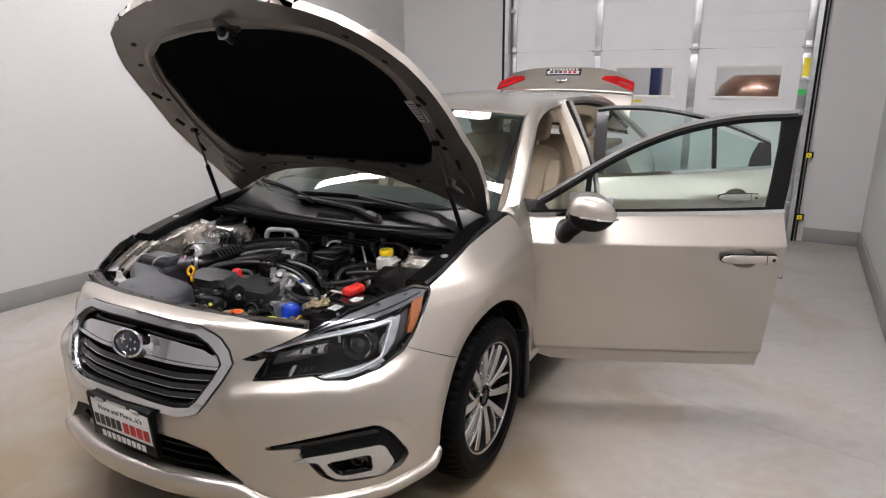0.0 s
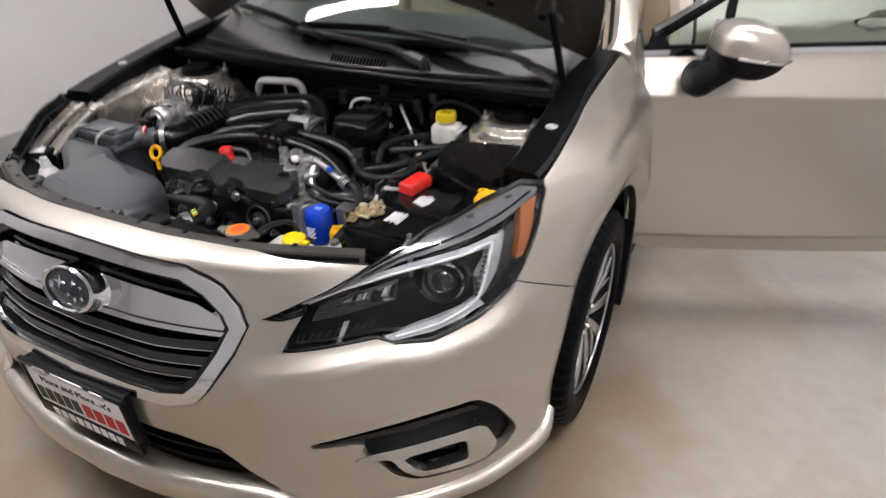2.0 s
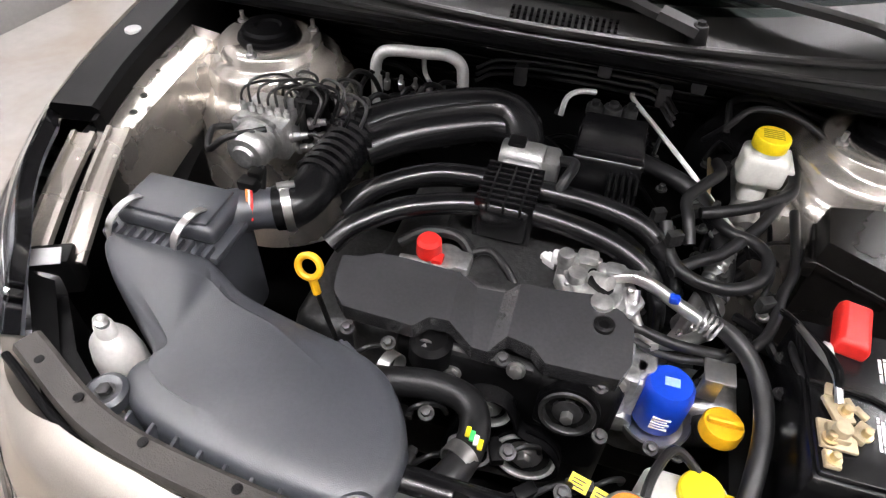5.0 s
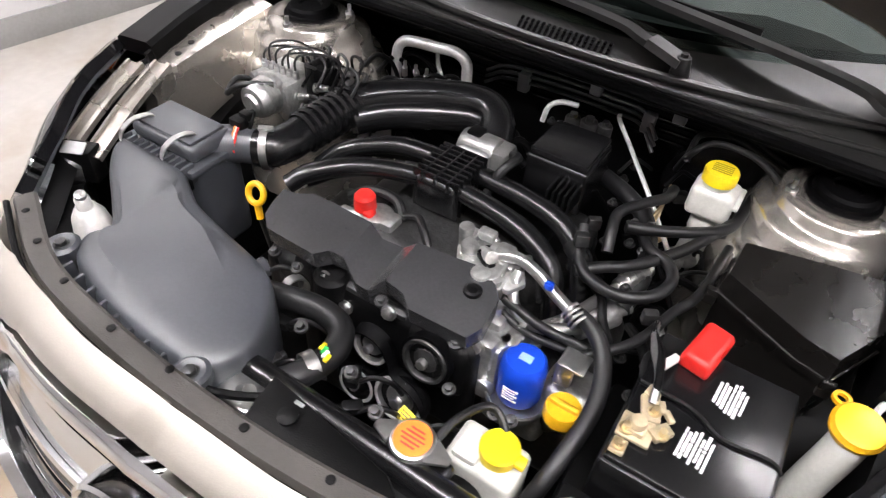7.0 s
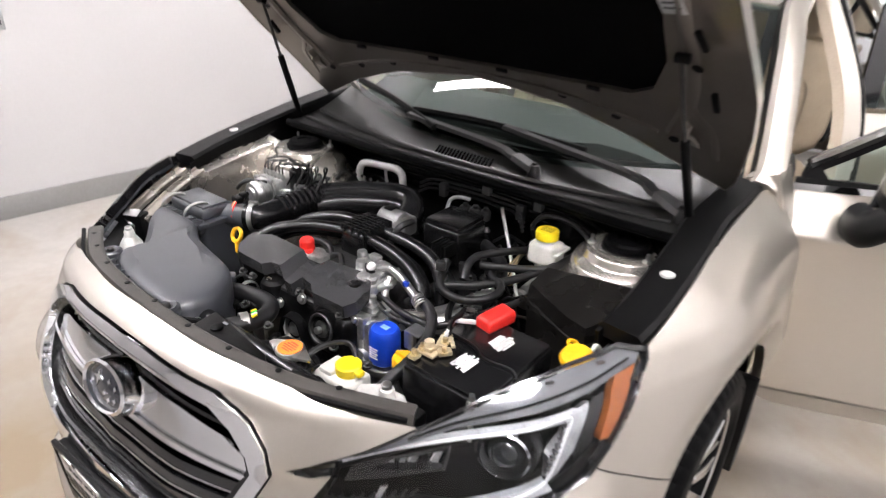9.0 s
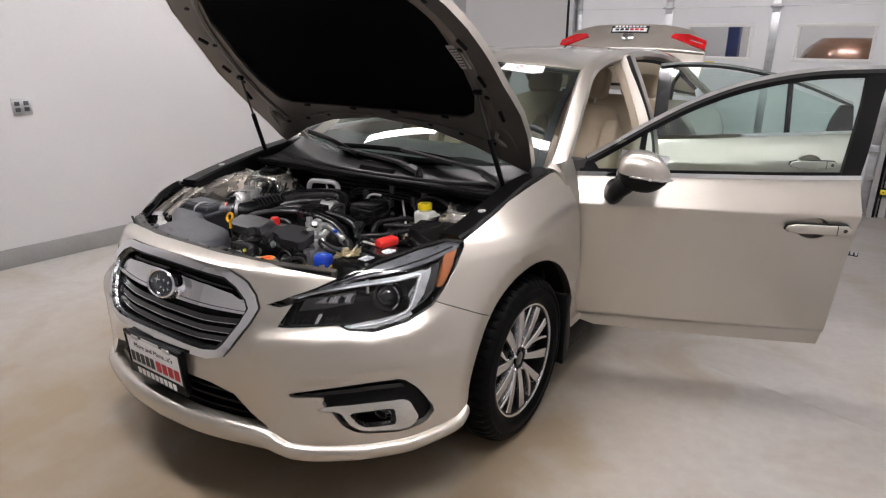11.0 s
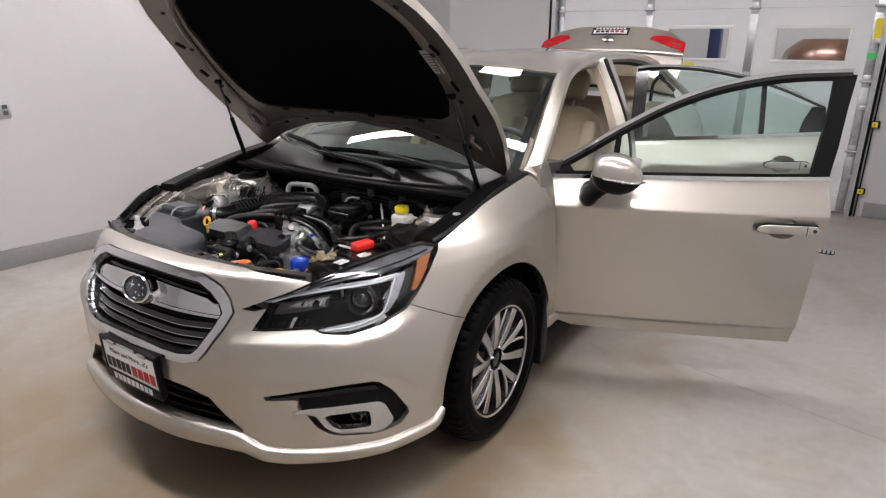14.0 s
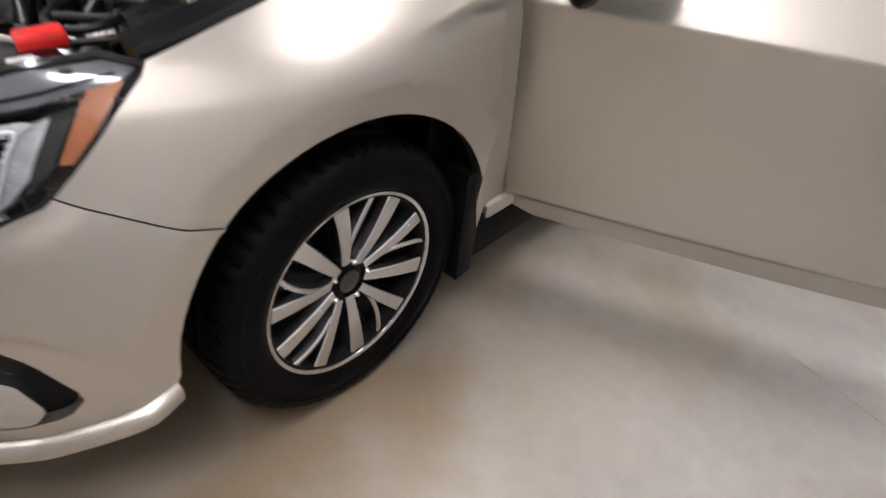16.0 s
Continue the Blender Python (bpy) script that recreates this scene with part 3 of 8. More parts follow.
def cubic(xs, ys, x):
    """Monotone-ish cubic through (xs, ys), at x."""
    i = min(max(int(np.searchsorted(xs, x)) - 1, 0), len(xs) - 2)
    h = xs[i + 1] - xs[i]
    t = min(max((x - xs[i]) / h, 0.0), 1.0)

    def m(j):
        if j == 0:
            return (ys[1] - ys[0]) / (xs[1] - xs[0])
        if j == len(xs) - 1:
            return (ys[-1] - ys[-2]) / (xs[-1] - xs[-2])
        return (ys[j + 1] - ys[j - 1]) / (xs[j + 1] - xs[j - 1])
    return ((2 * t ** 3 - 3 * t * t + 1) * ys[i] + (t ** 3 - 2 * t * t + t) * h * m(i)
            + (3 * t * t - 2 * t ** 3) * ys[i + 1] + (t ** 3 - t * t) * h * m(i + 1))


SU = [PU[24 * k] for k, _ in INSET]
_n = len(SU)


def along(vals, u):
    """A curve through the stations' values without overshoot, at u."""
    i = min(max(int(np.searchsorted(SU, u)) - 1, 0), _n - 2)
    h = SU[i + 1] - SU[i]
    t = min(max((u - SU[i]) / h, 0.0), 1.0)

    def slope(j):
        if j == 0 or j == _n - 1:
            return 0.0
        h0, h1 = SU[j] - SU[j - 1], SU[j + 1] - SU[j]
        a, b = (vals[j] - vals[j - 1]) / h0, (vals[j + 1] - vals[j]) / h1
        if a * b <= 0:
            return 0.0
        return 3 * (h0 + h1) / ((2 * h1 + h0) / a + (h1 + 2 * h0) / b)
    return ((2 * t ** 3 - 3 * t * t + 1) * vals[i] + (t ** 3 - 2 * t * t + t) * h * slope(i)
            + (3 * t * t - 2 * t ** 3) * vals[i + 1] + (t ** 3 - t * t) * h * slope(i + 1))


def body(u, z, out=0.0):
    """A point of the left body skin at arc length u from the nose, height z, moved out."""
    d = along([cubic(ZL, row, z) for _, row in INSET], u) - out
    x, y = np.interp(u, PU, PC[:, 0]), np.interp(u, PU, PC[:, 1])
    tx, ty = np.interp(u, PU, PT[:, 0]), np.interp(u, PU, PT[:, 1])
    k = math.hypot(tx, ty)
    if u > .9:  # swell round the wheel openings, its lip folded inwards
        for y0 in (0.0, 2.75):
            r = math.hypot(y - y0, z - .335)
            if r < .62:
                k2 = min((u - .9) / .25, 1.0)
                t2 = min((.62 - r) / .145, 1.0)
                d -= .014 * k2 * t2 * t2 * (3 - 2 * t2)
                if r < .475:
                    d += .024 * k2 * (.475 - r) / .068
    if .38 < u < 1.14:  # shelf below the headlamp
        z0 = np.interp(u, [.38, .43, .50, .60, .70, .81, .93, 1.04, 1.14], [.652, .660, .668, .666, .660, .648, .662, .692, .72])
        w = min((u - .38) / .07, 1.0, (1.14 - u) / .16)
        q = z - z0
        d -= .014 * w * w * (3 - 2 * w) * (math.exp(-(q / .06) ** 2) if q < 0 else cubic([-.01, 0, .010, .022, .036, .055, .08, .12, .2], [1, 1, .72, .1, -.45, -.75, -.6, 0, 0], q))
    if .44 < u < 1.06:  # brow over the fog lamp
        z1 = np.interp(u, [.44, .57, .71, .89, .96, 1.06], [.540, .546, .553, .562, .545, .47])
        w = min((u - .44) / .25, 1.0, (1.06 - u) / .10)
        q = z1 - z
        d += .008 * w * w * (3 - 2 * w) * (cubic([-.06, -.03, 0, .02, .03], [0, 0, .3, .95, 1], q) if q < .03 else math.exp(-((q - .03) / .09) ** 2)) if q > -.03 else 0
    return np.array((x - ty / k * d, y + tx / k * d, z))


def u_of_y(y):
    """The arc length at which the side of the plan reaches y."""
    return float(np.interp(y, PC[96:330, 1], PU[96:330]))




def shell(u, z, out=0.0):
    """The body skin on both sides: u < 0 is the car's right."""
    v = max(abs(u), 1e-4)
    p = body(v, z)
    if out:
        n = np.cross(body(v + .004, z) - body(max(v - .004, 0), z), body(v, z + .004) - body(v, z - .004))
        n /= np.linalg.norm(n)
        if v < .004:
            n[0] = 0
        if body(v, z, .01) @ n < p @ n:
            n = -n
        p = p + n * out
    return (p[0] if u >= 0 else -p[0], p[1], p[2])


def sym(half):
    """A closed outline from its left half, which begins and ends on the middle."""
    return half + [(-u, z) for u, z in half[::-1] if u > 1e-6]


car = empty("sedan_car", (0, 0, 0), "champagne beige four-door sedan with bonnet, boot and near doors open", "car")

LAMP = [(.455, .766), (.53, .79), (.60, .806), (.70, .834), (.857, .873), (1.062, .903), (1.192, .912), (1.252, .897), (1.237, .881), (1.167, .831),
        (1.097, .772), (1.042, .732), (.932, .697), (.812, .677), (.731, .687), (.696, .702), (.496, .707), (.516, .732), (.545, .77), (.50, .762)]
GRILLE = [(0, .858), (.18, .855), (.295, .852), (.345, .839), (.378, .824), (.414, .792), (.428, .757), (.40, .705), (.346, .632), (.318, .602), (.25, .583), (0, .588)]
GRILLE_IN = [(0, .840), (.18, .836), (.285, .83), (.34, .808), (.382, .776), (.395, .752), (.37, .705), (.322, .642), (.295, .62), (.24, .611), (0, .616)]
FOG = [(.536, .499), (.651, .513), (.797, .524), (.897, .524), (.947, .483), (1.004, .394), (.972, .359), (.892, .344), (.751, .357), (.701, .387), (.666, .44), (.64, .462), (.648, .482), (.631, .489), (.541, .489)]
MOUTH = [(0, .515), (.25, .497), (.341, .473), (.396, .418), (.456, .374), (.452, .34), (0, .34)]


def soft(poly, n=2, k=.22):
    """Rounds the corners of an outline."""
    for _ in range(n):
        out = []
        for a, b in zip(poly, poly[1:] + poly[:1]):
            out += [(a[0] + (b[0] - a[0]) * k, a[1] + (b[1] - a[1]) * k), (a[0] + (b[0] - a[0]) * (1 - k), a[1] + (b[1] - a[1]) * (1 - k))]
        poly = out
    return poly


FOG = soft(FOG, 1, .15)
ARCH_R = .407
UW = u_of_y(0)


def arch(a0, a1, n, r=ARCH_R, y0=0.0):
    """Points (u, z) along a wheel arch, by angle from the rear horizontal."""
    return [(u_of_y(y0 + r * math.cos(radians(a))), .335 + r * math.sin(radians(a))) for a in np.linspace(a0, a1, n)]


def wider(poly, by):
    """An outline moved outwards by a small gap."""
    turn = sum(a[0] * b[1] - b[0] * a[1] for a, b in zip(poly, poly[1:] + poly[:1]))
    k = 1 if turn > 0 else -1
    out = []
    for p, q, r in zip(poly[-1:] + poly[:-1], poly, poly[1:] + poly[:1]):
        n = Vector((r[1] - p[1], p[0] - r[0])).normalized() * by * k
        out.append((q[0] + n.x, q[1] + n.y))
    return out


# front bumper with its openings
BUMPER = sym([(0, .882), (.3, .880), (.43, .876), (.55, .862), (.70, .834), (1.06, .739), (1.165, .6915), (1.29, .630), *arch(135, 176, 8), (1.13, .33), (.92, .305), (.60, .308), (.541, .315), (.476, .36), (.42, .362), (0, .362)])
flip2 = lambda poly: [(-u, z) for u, z in poly]
skin("front_bumper", shell, BUMPER, [wider(sym(GRILLE), .0035), wider(LAMP, .002), wider(flip2(LAMP), .002), wider(FOG, .0025), wider(flip2(FOG), .0025), sym(MOUTH)], PAINT, car, step=.0125, flange=.035)


def bumper_lip():
    """A blade that stands out along the foot of the bumper, kinked at the mouth's corners."""
    rings = []
    for u in np.linspace(-1.145, 1.145, 131):
        v = abs(u)
        top = float(np.interp(v, [0, .40, .455, .53, .60, .75, .92, 1.04, 1.145], [.374, .374, .366, .326, .318, .313, .315, .332, .352]))
        high = float(np.interp(v, [0, .42, .53, .92, 1.145], [.078, .074, .056, .050, .046]))
        k = min((1.20 - v) / .10, 1.0)
        rings.append([Vector(shell(u, top - high * h, o * k)) for h, o in ((0, -.03), (0, .0), (.06, .010), (.16, .019), (.30, .0225), (.72, .021), (.88, .017), (1.0, .004), (1.0, -.06))])
    return loft(rings)


part("bumper_lip", bumper_lip(), PAINT, car, "champagne lower bumper spoiler lip", smooth=50)
# black void panels behind the openings, following the skin
skin("mouth_backing", shell, sym([(0, .55), (.40, .52), (.48, .42), (.5, .33), (0, .33)]), [], BLACK, car, step=.03, out=-.07)
for k in range(4):
    z = .385 + .03 * k
    w = .42 - .02 * k
    skin("mouth_slat", shell, [(-w, z), (w, z), (w, z + .008), (-w, z + .008)], [], BLACKPAINT, car, step=.03, out=-.035, flange=.03)

# grille
grille = skin("grille_backing", shell, sym([(0, .84), (.27, .83), (.36, .80), (.41, .75), (.34, .63), (.3, .605), (0, .6)]), [], BLACK, car, step=.03, out=-.055)
skin("grille_surround", shell, sym(GRILLE), [sym(GRILLE_IN)], CHROME, grille, step=.012, out=.010, flange=.03, label="chrome grille surround")
skin("grille_inner_frame", shell, sym(GRILLE_IN), [sym([(u * .955, .722 + (z - .722) * .93) for u, z in GRILLE_IN])], SATIN, grille, step=.012, out=-.006, flange=.03)
for s in (1, -1):
    skin("grille_wing", shell, [(s * u, z) for u, z in [(.02, .742), (.375, .742), (.386, .756), (.31, .785), (.2, .797), (.03, .803)]], [], CHROME, grille, step=.012, out=-.012, flange=.025, label="chrome grille wing")
    skin("wing_edge", shell, [(s * u, z) for u, z in [(.05, .732), (.37, .733), (.378, .741), (.05, .741)]], [], CHROME, grille, step=.012, out=-.004, flange=.02)
for z, w in ((.703, .355), (.672, .335), (.642, .31)):
    skin("grille_slat", shell, sym([(0, z + .006), (w * .6, z + .008), (w, z + .017), (w, z + .001), (w * .6, z - .008), (0, z - .010)]), [], GLOSSBLACK, grille, step=.014, out=-.02, flange=.03)
    skin("slat_edge", shell, sym([(0, z - .010), (w * .6, z - .008), (w, z + .001), (w, z - .0005), (w * .6, z - .010), (0, z - .012)]), [], CHROME, grille, step=.014, out=-.018, flange=.012)
for s in (1, -1):
    skin("grille_upper_bar", shell, [(s * u, z) for u, z in [(.03, .815), (.29, .803), (.31, .796), (.03, .806)]], [], SATIN, grille, step=.014, out=-.02, flange=.03)

# oval badge
badge_m = Matrix.Translation((0, -.925, .768)) @ Matrix.Rotation(radians(90 - 22), 4, "X")
ring = lathe([(.080, -.034), (.076, -.010), (.073, .004), (.072, .012), (.066, .016), (.061, .012), (.061, 0)], 48, "z")
badge = part("badge", moved(moved(ring, Matrix.Diagonal((1.1, .66, 1, 1))), badge_m), CHROME, grille, "oval chrome-rimmed badge")
disc = lathe([(.0, .009), (.045, .007), (.062, .003), (.062, .0)], 48, "z")
part("badge_field", moved(moved(disc, Matrix.Diagonal((1.1, .66, 1, 1))), badge_m), mat("smoked_enamel", (.014, .016, .024), .15, coat=.8), badge)


def star(x, y, r):
    pts = []
    for k in range(8):
        a, q = k * math.pi / 4, r if k % 2 == 0 else r * .28
        pts.append((x + q * math.cos(a), y + q * math.sin(a)))
    return prism(pts, .002, badge_m @ Matrix.Translation((0, 0, .0078)))


for x, y, r in ((-.027, .009, .017), (.012, .014, .008), (.036, .010, .008), (.002, -.012, .008), (.022, -.018, .008), (.042, -.012, .008)):
    part("badge_mark", star(x, y, r), CHROME, badge, smooth=0)

# plate and its holder
plate_m = Matrix.Translation((0, -1.003, .505)) @ Matrix.Rotation(radians(90 + 3), 4, "X")
holder = part("plate_frame", moved(join(box((-.163, -.083, -.012), (.163, -.045, 0), .003), box((-.163, .067, -.012), (.163, .083, 0), .003), box((-.163, -.05, -.012), (-.15, .07, 0), .003),
              box((.15, -.05, -.012), (.163, .07, 0), .003), box((-.155, -.08, -.03), (.155, .08, -.006), .004)), plate_m), BLACK, car, "black dealer plate frame")
part("dealer_plate", moved(box((-.151, -.05, -.006), (.151, .068, -.003), .002), plate_m), PAPER, holder, "white dealer plate with red and black print")
words("plate_script", "More and More...it's", .026, INKBLACK, plate_m @ Matrix.Translation((0, .036, -.0025)), holder, stretch=1.05)
for x0, n, pitch, ink in ((-.143, 5, .0285, INKBLACK), (.006, 4, .0345, INKRED)):
    for k in range(n):
        part("print_bar", moved(box((x0 + k * pitch, -.033, -.003), (x0 + (k + .8) * pitch, .007, -.0022)), plate_m), ink, holder, smooth=0)
for k in range(9):
    part("print_bar", moved(box((-.115 + k * .0258, -.076, -.0005), (-.096 + k * .0258, -.052, .0008)), plate_m), PAPER, holder, smooth=0)
part("plate_clip", moved(join(box((-.11, .062, -.003), (-.07, .078, .003), .002), box((.07, .062, -.003), (.11, .078, .003), .002), box((-.05, .07, -.003), (.05, .08, .003), .002)), plate_m), STEEL, holder)


# headlamps
SMOKE = mat("smoked_lens_top", (.11, .115, .127), .14, coat=1.0, var=(12, .25))
REFLECTOR = mat("silvered_reflector", (.72, .73, .75), .22, .6, .5, var=(30, .25), fine=(300, .2))
GUIDE = mat("white_light_guide", (.58, .60, .63), .2, .35, .7, var=(20, .2), fine=(300, .2))


def headlamp(s):
    f = lambda poly: [(s * u, z) for u, z in poly]
    lamp = skin("headlamp_housing", shell, f([(.50, .755), (.6, .785), (.857, .835), (1.062, .86), (1.17, .868), (1.20, .86), (1.14, .82), (1.07, .772), (1.02, .745), (.93, .713), (.812, .694), (.71, .708), (.52, .716), (.55, .752)]), [], BLACK, car, step=.02, out=-.075, flange=-.055, label="headlamp with black bezel and clear lens")
    skin("lens", shell, f(LAMP), [], LENS, lamp, step=.012, out=.001, flange=.006).visible_shadow = False
    skin("rim_seal", shell, f(LAMP), [f([(.492 + (u - .492) * .985 + .003, .79 + (z - .79) * .955) for u, z in LAMP])], GLOSSBLACK, lamp, step=.012, out=-.003, flange=.02)
    # smoked shoulder of the lamp under the bonnet line
    skin("lamp_shoulder", shell, f([(.58, .796), (.70, .827), (.857, .866), (1.062, .897), (1.19, .906), (1.235, .894), (1.212, .884), (1.082, .861), (.932, .846), (.776, .831), (.68, .812)]), [], SMOKE, lamp, step=.012, out=-.010, flange=.02)
    part("shoulder_groove", tube([shell(s * u, z, -.009) for u, z in ((.68, .818), (.776, .838), (.932, .856), (1.082, .873), (1.20, .891))], .003, 6, 6), GLOSSBLACK, lamp)
    for u, z in ((.80, .853), (1.0, .882), (1.13, .895)):
        part("lens_tab", moved(box((-.009, -.003, -.003), (.009, .003, .003), .002), Matrix.Translation(shell(s * u, z, -.008)) @ Matrix.Rotation(s * radians(55), 4, "Z")), SATINCHROME, lamp)
    # bright C of the daytime light: upper blade, outer block, lower blade
    skin("light_guide", shell, f([(.526, .789), (.64, .812), (.776, .825), (.93, .836), (1.042, .846), (1.06, .842), (1.036, .826), (.92, .819), (.776, .811), (.64, .800), (.55, .786)]), [], GUIDE, lamp, step=.012, out=-.020, flange=.02, label="white daytime light guide")
    skin("light_guide", shell, f([(1.034, .838), (1.084, .850), (1.072, .826), (1.027, .764), (.987, .734), (.957, .722), (.972, .762), (1.007, .801)]), [], GUIDE, lamp, step=.012, out=-.026, flange=.02)
    skin("light_guide", shell, f([(.957, .729), (.912, .718), (.827, .707), (.716, .700), (.726, .690), (.822, .689), (.907, .703), (.967, .716)]), [], GUIDE, lamp, step=.012, out=-.020, flange=.02)
    part("guide_line", tube([shell(s * u, z, -.018) for u, z in ((.56, .788), (.64, .803), (.776, .814), (.92, .822), (1.018, .833), (1.026, .825), (1.007, .801), (.982, .757), (.952, .727), (.90, .711), (.827, .698), (.74, .695))], .0032, 8, 5), mat("bright_guide_edge", (.86, .88, .9), .15, coat=.8), lamp)
    for k in range(10):
        t = k / 9
        o = shell(s * (1.02 - .062 * t), .826 - .095 * t, -.022)
        part("guide_facet", moved(box((-.005, -.005, -.003), (.005, .005, .003), .001), Matrix.Translation(o) @ Matrix.Rotation(s * radians(50), 4, "Z")), CHROME, lamp)
    # main projector
    c = Vector(shell(s * .875, .777, -.048))
    n = (Vector(shell(s * .875, .777, .06)) - c).normalized()
    ax = (n + Vector((0, -1.0, -.15))).normalized()
    q = Matrix.Translation(c) @ ax.to_track_quat("Z", "Y").to_matrix().to_4x4()
    part("projector_bezel", moved(lathe([(.046, -.025), (.046, .008), (.0425, .012), (.039, .006), (.037, -.02)], 40, "z", closed=True), q), CHROME, lamp, "chrome projector ring")
    part("projector_lens", moved(lathe([(.0, .018), (.012, .0165), (.022, .011), (.030, .002), (.034, -.010), (.034, -.02)], 40, "z"), q), mat("projector_glass", (.012, .014, .016), .04, coat=1.0), lamp)
    part("projector_shroud", moved(lathe([(.062, -.035), (.056, -.004), (.051, -.006), (.046, -.03)], 40, "z", closed=True), q), SATIN, lamp)
    # inner reflector: a faceted bright bowl in a dark trapezoid frame
    skin("reflector_frame", shell, f([(.561, .745), (.588, .782), (.68, .793), (.766, .803), (.752, .757), (.66, .748)]), [f([(.606, .762), (.656, .784), (.760, .796), (.744, .759)])], GLOSSBLACK, lamp, step=.012, out=-.028, flange=.025)
    skin("reflector_bowl", shell, f([(.600, .760), (.652, .786), (.764, .798), (.748, .757)]), [], REFLECTOR, lamp, step=.012, out=-.05, flange=.01)
    for k in range(5):
        u = .66 + .021 * k
        part("reflector_facet", tube([shell(s * u, .764, -.046), shell(s * (u + .012), .789, -.044)], .004, 6), CHROME if k % 2 else GLOSSBLACK, lamp)
    part("bulb_shield", moved(lathe([(0, .02), (.008, .018), (.010, 0)], 16, "z"), Matrix.Translation(shell(s * .715, .775, -.05)) @ Vector((s * .3, -1, .1)).to_track_quat("Z", "Y").to_matrix().to_4x4()), GLOSSBLACK, lamp)
    for k in range(9):
        u = .53 + .02 * k
        part("bezel_rib", tube([shell(s * u, .716, -.04), shell(s * (u + .012), .724, -.035)], .0022, 6), DARKMETAL, lamp)
    skin("bezel_blade", shell, f([(.612, .706), (.622, .706), (.646, .734), (.632, .734)]), [], SATINCHROME, lamp, step=.012, out=-.03, flange=.01)
    skin("bezel_post", shell, f([(1.087, .851), (1.122, .857), (1.064, .774), (1.014, .744)]), [], GLOSSBLACK, lamp, step=.014, out=-.020, flange=.02)
    skin("amber_reflector", shell, f([(1.078, .783), (1.13, .855), (1.150, .873), (1.21, .881), (1.18, .856), (1.13, .81), (1.098, .782)]), [], AMBER, lamp, step=.014, out=-.010, flange=.02, label="amber side marker")


headlamp(1)
headlamp(-1)


# fog lamp bezels
def fog(s):
    f = lambda poly: [(s * u, z) for u, z in poly]
    bez = skin("fog_bezel", shell, f(FOG), [f(soft([(.73, .392), (.76, .375), (.85, .366), (.862, .39), (.85, .425), (.74, .425)]))], BLACK, car, step=.014, out=-.022, flange=.05, label="textured black fog lamp bezel")
    skin("fog_garnish", shell, f(soft([(.617, .443), (.66, .456), (.80, .460), (.895, .458), (.918, .444), (.945, .385), (.925, .358), (.90, .350), (.76, .364), (.722, .39), (.694, .434)], 1, .12)), [f(soft([(.718, .430), (.842, .434), (.866, .428), (.870, .382), (.862, .374), (.77, .376), (.745, .392)], 1, .16))], SATINCHROME, bez, step=.012, out=.004, flange=.03, label="satin silver fog lamp garnish")
    skin("fog_pocket", shell, f([(.70, .44), (.88, .44), (.88, .355), (.70, .37)]), [], GLOSSBLACK, bez, step=.02, out=-.07, flange=.02)
    c = Vector(shell(s * .835, .40, -.05))
    q = Matrix.Translation(c) @ Vector((s * .35, -1, .05)).normalized().to_track_quat("Z", "Y").to_matrix().to_4x4()
    part("fog_lamp", moved(lathe([(.032, -.03), (.034, .0), (.03, .004), (.028, .0), (.018, -.012), (0, -.014)], 28, "z"), q), CHROME, bez)
    part("fog_lens", moved(lathe([(0, .010), (.016, .008), (.028, .001)], 28, "z"), q), LENS, bez)
    # slit above the garnish
    skin("fog_fin", shell, f([(.55, .494), (.66, .503), (.80, .512), (.89, .510), (.905, .496), (.80, .498), (.66, .491)]), [], SATIN, bez, step=.014, out=-.006, flange=.02)


fog(1)
fog(-1)


# fenders
def y_u(y):
    return float(u_of_y(y))


FEND = [(1.06, .742), (1.165, .695), (1.29, .634), *arch(133, 4, 26), (y_u(.40), .30), (y_u(.392), .33), (y_u(.385), .40), (y_u(.39), .67), (y_u(.395), .84), (y_u(.413), .93), (y_u(.43), .975), (y_u(.435), 1.005),
        (y_u(.36), 1.012), (y_u(.22), .995), (y_u(0), .965), (y_u(-.17), .93), (1.252, .897), (1.237, .881), (1.167, .831), (1.097, .772)]
for s in (1, -1):
    skin("front_fender", shell, [(s * u, z) for u, z in FEND], [], PAINT, car, step=.016, flange=.028)
    skin("seam_backing", shell, [(s * u, z) for u, z in ((1.05, .755), (1.16, .705), (1.285, .645), (1.285, .622), (1.16, .682), (1.05, .732))], [], BLACKPAINT, car, step=.03, out=-.009, flange=.004)
    # wheel housing
    bm = bmesh.new()
    rows = []
    for a in np.linspace(-12, 188, 40):
        r = .415
        rows.append([bm.verts.new((s * x, r * math.cos(radians(a)), .335 + r * math.sin(radians(a)))) for x in (.645, .70, .80, .875)])
    for a, b in zip(rows, rows[1:]):
        for k in range(3):
            bm.faces.new((a[k], a[k + 1], b[k + 1], b[k]))
    bm.faces.new([r[0] for r in rows])
    part("wheel_liner", bm, BLACK, car)
    part("mud_flap", moved(prism([(.325, .50), (.352, .50), (.385, .30), (.372, .185), (.318, .175), (.318, .32)], .2, Matrix(((0, 0, s, s * .72), (1, 0, 0, 0), (0, 1, 0, 0), (0, 0, 0, 1))), .004), Matrix.Identity(4)), BLACK, car)
    # sill, coloured black for its dark side plus the shade below it
    skin("sill", shell, [(s * u, z) for u, z in [(y_u(.39), .30), (y_u(.39), .17), (y_u(2.4), .17), (y_u(2.4), .27), (y_u(1.4), .262)]], [], BLACK, car, step=.05, flange=.1, out=-.045, label="lower sill, black for its dark side and shade")

# ---- wheels ----
TYRE_R, RIM_R = .338, .226


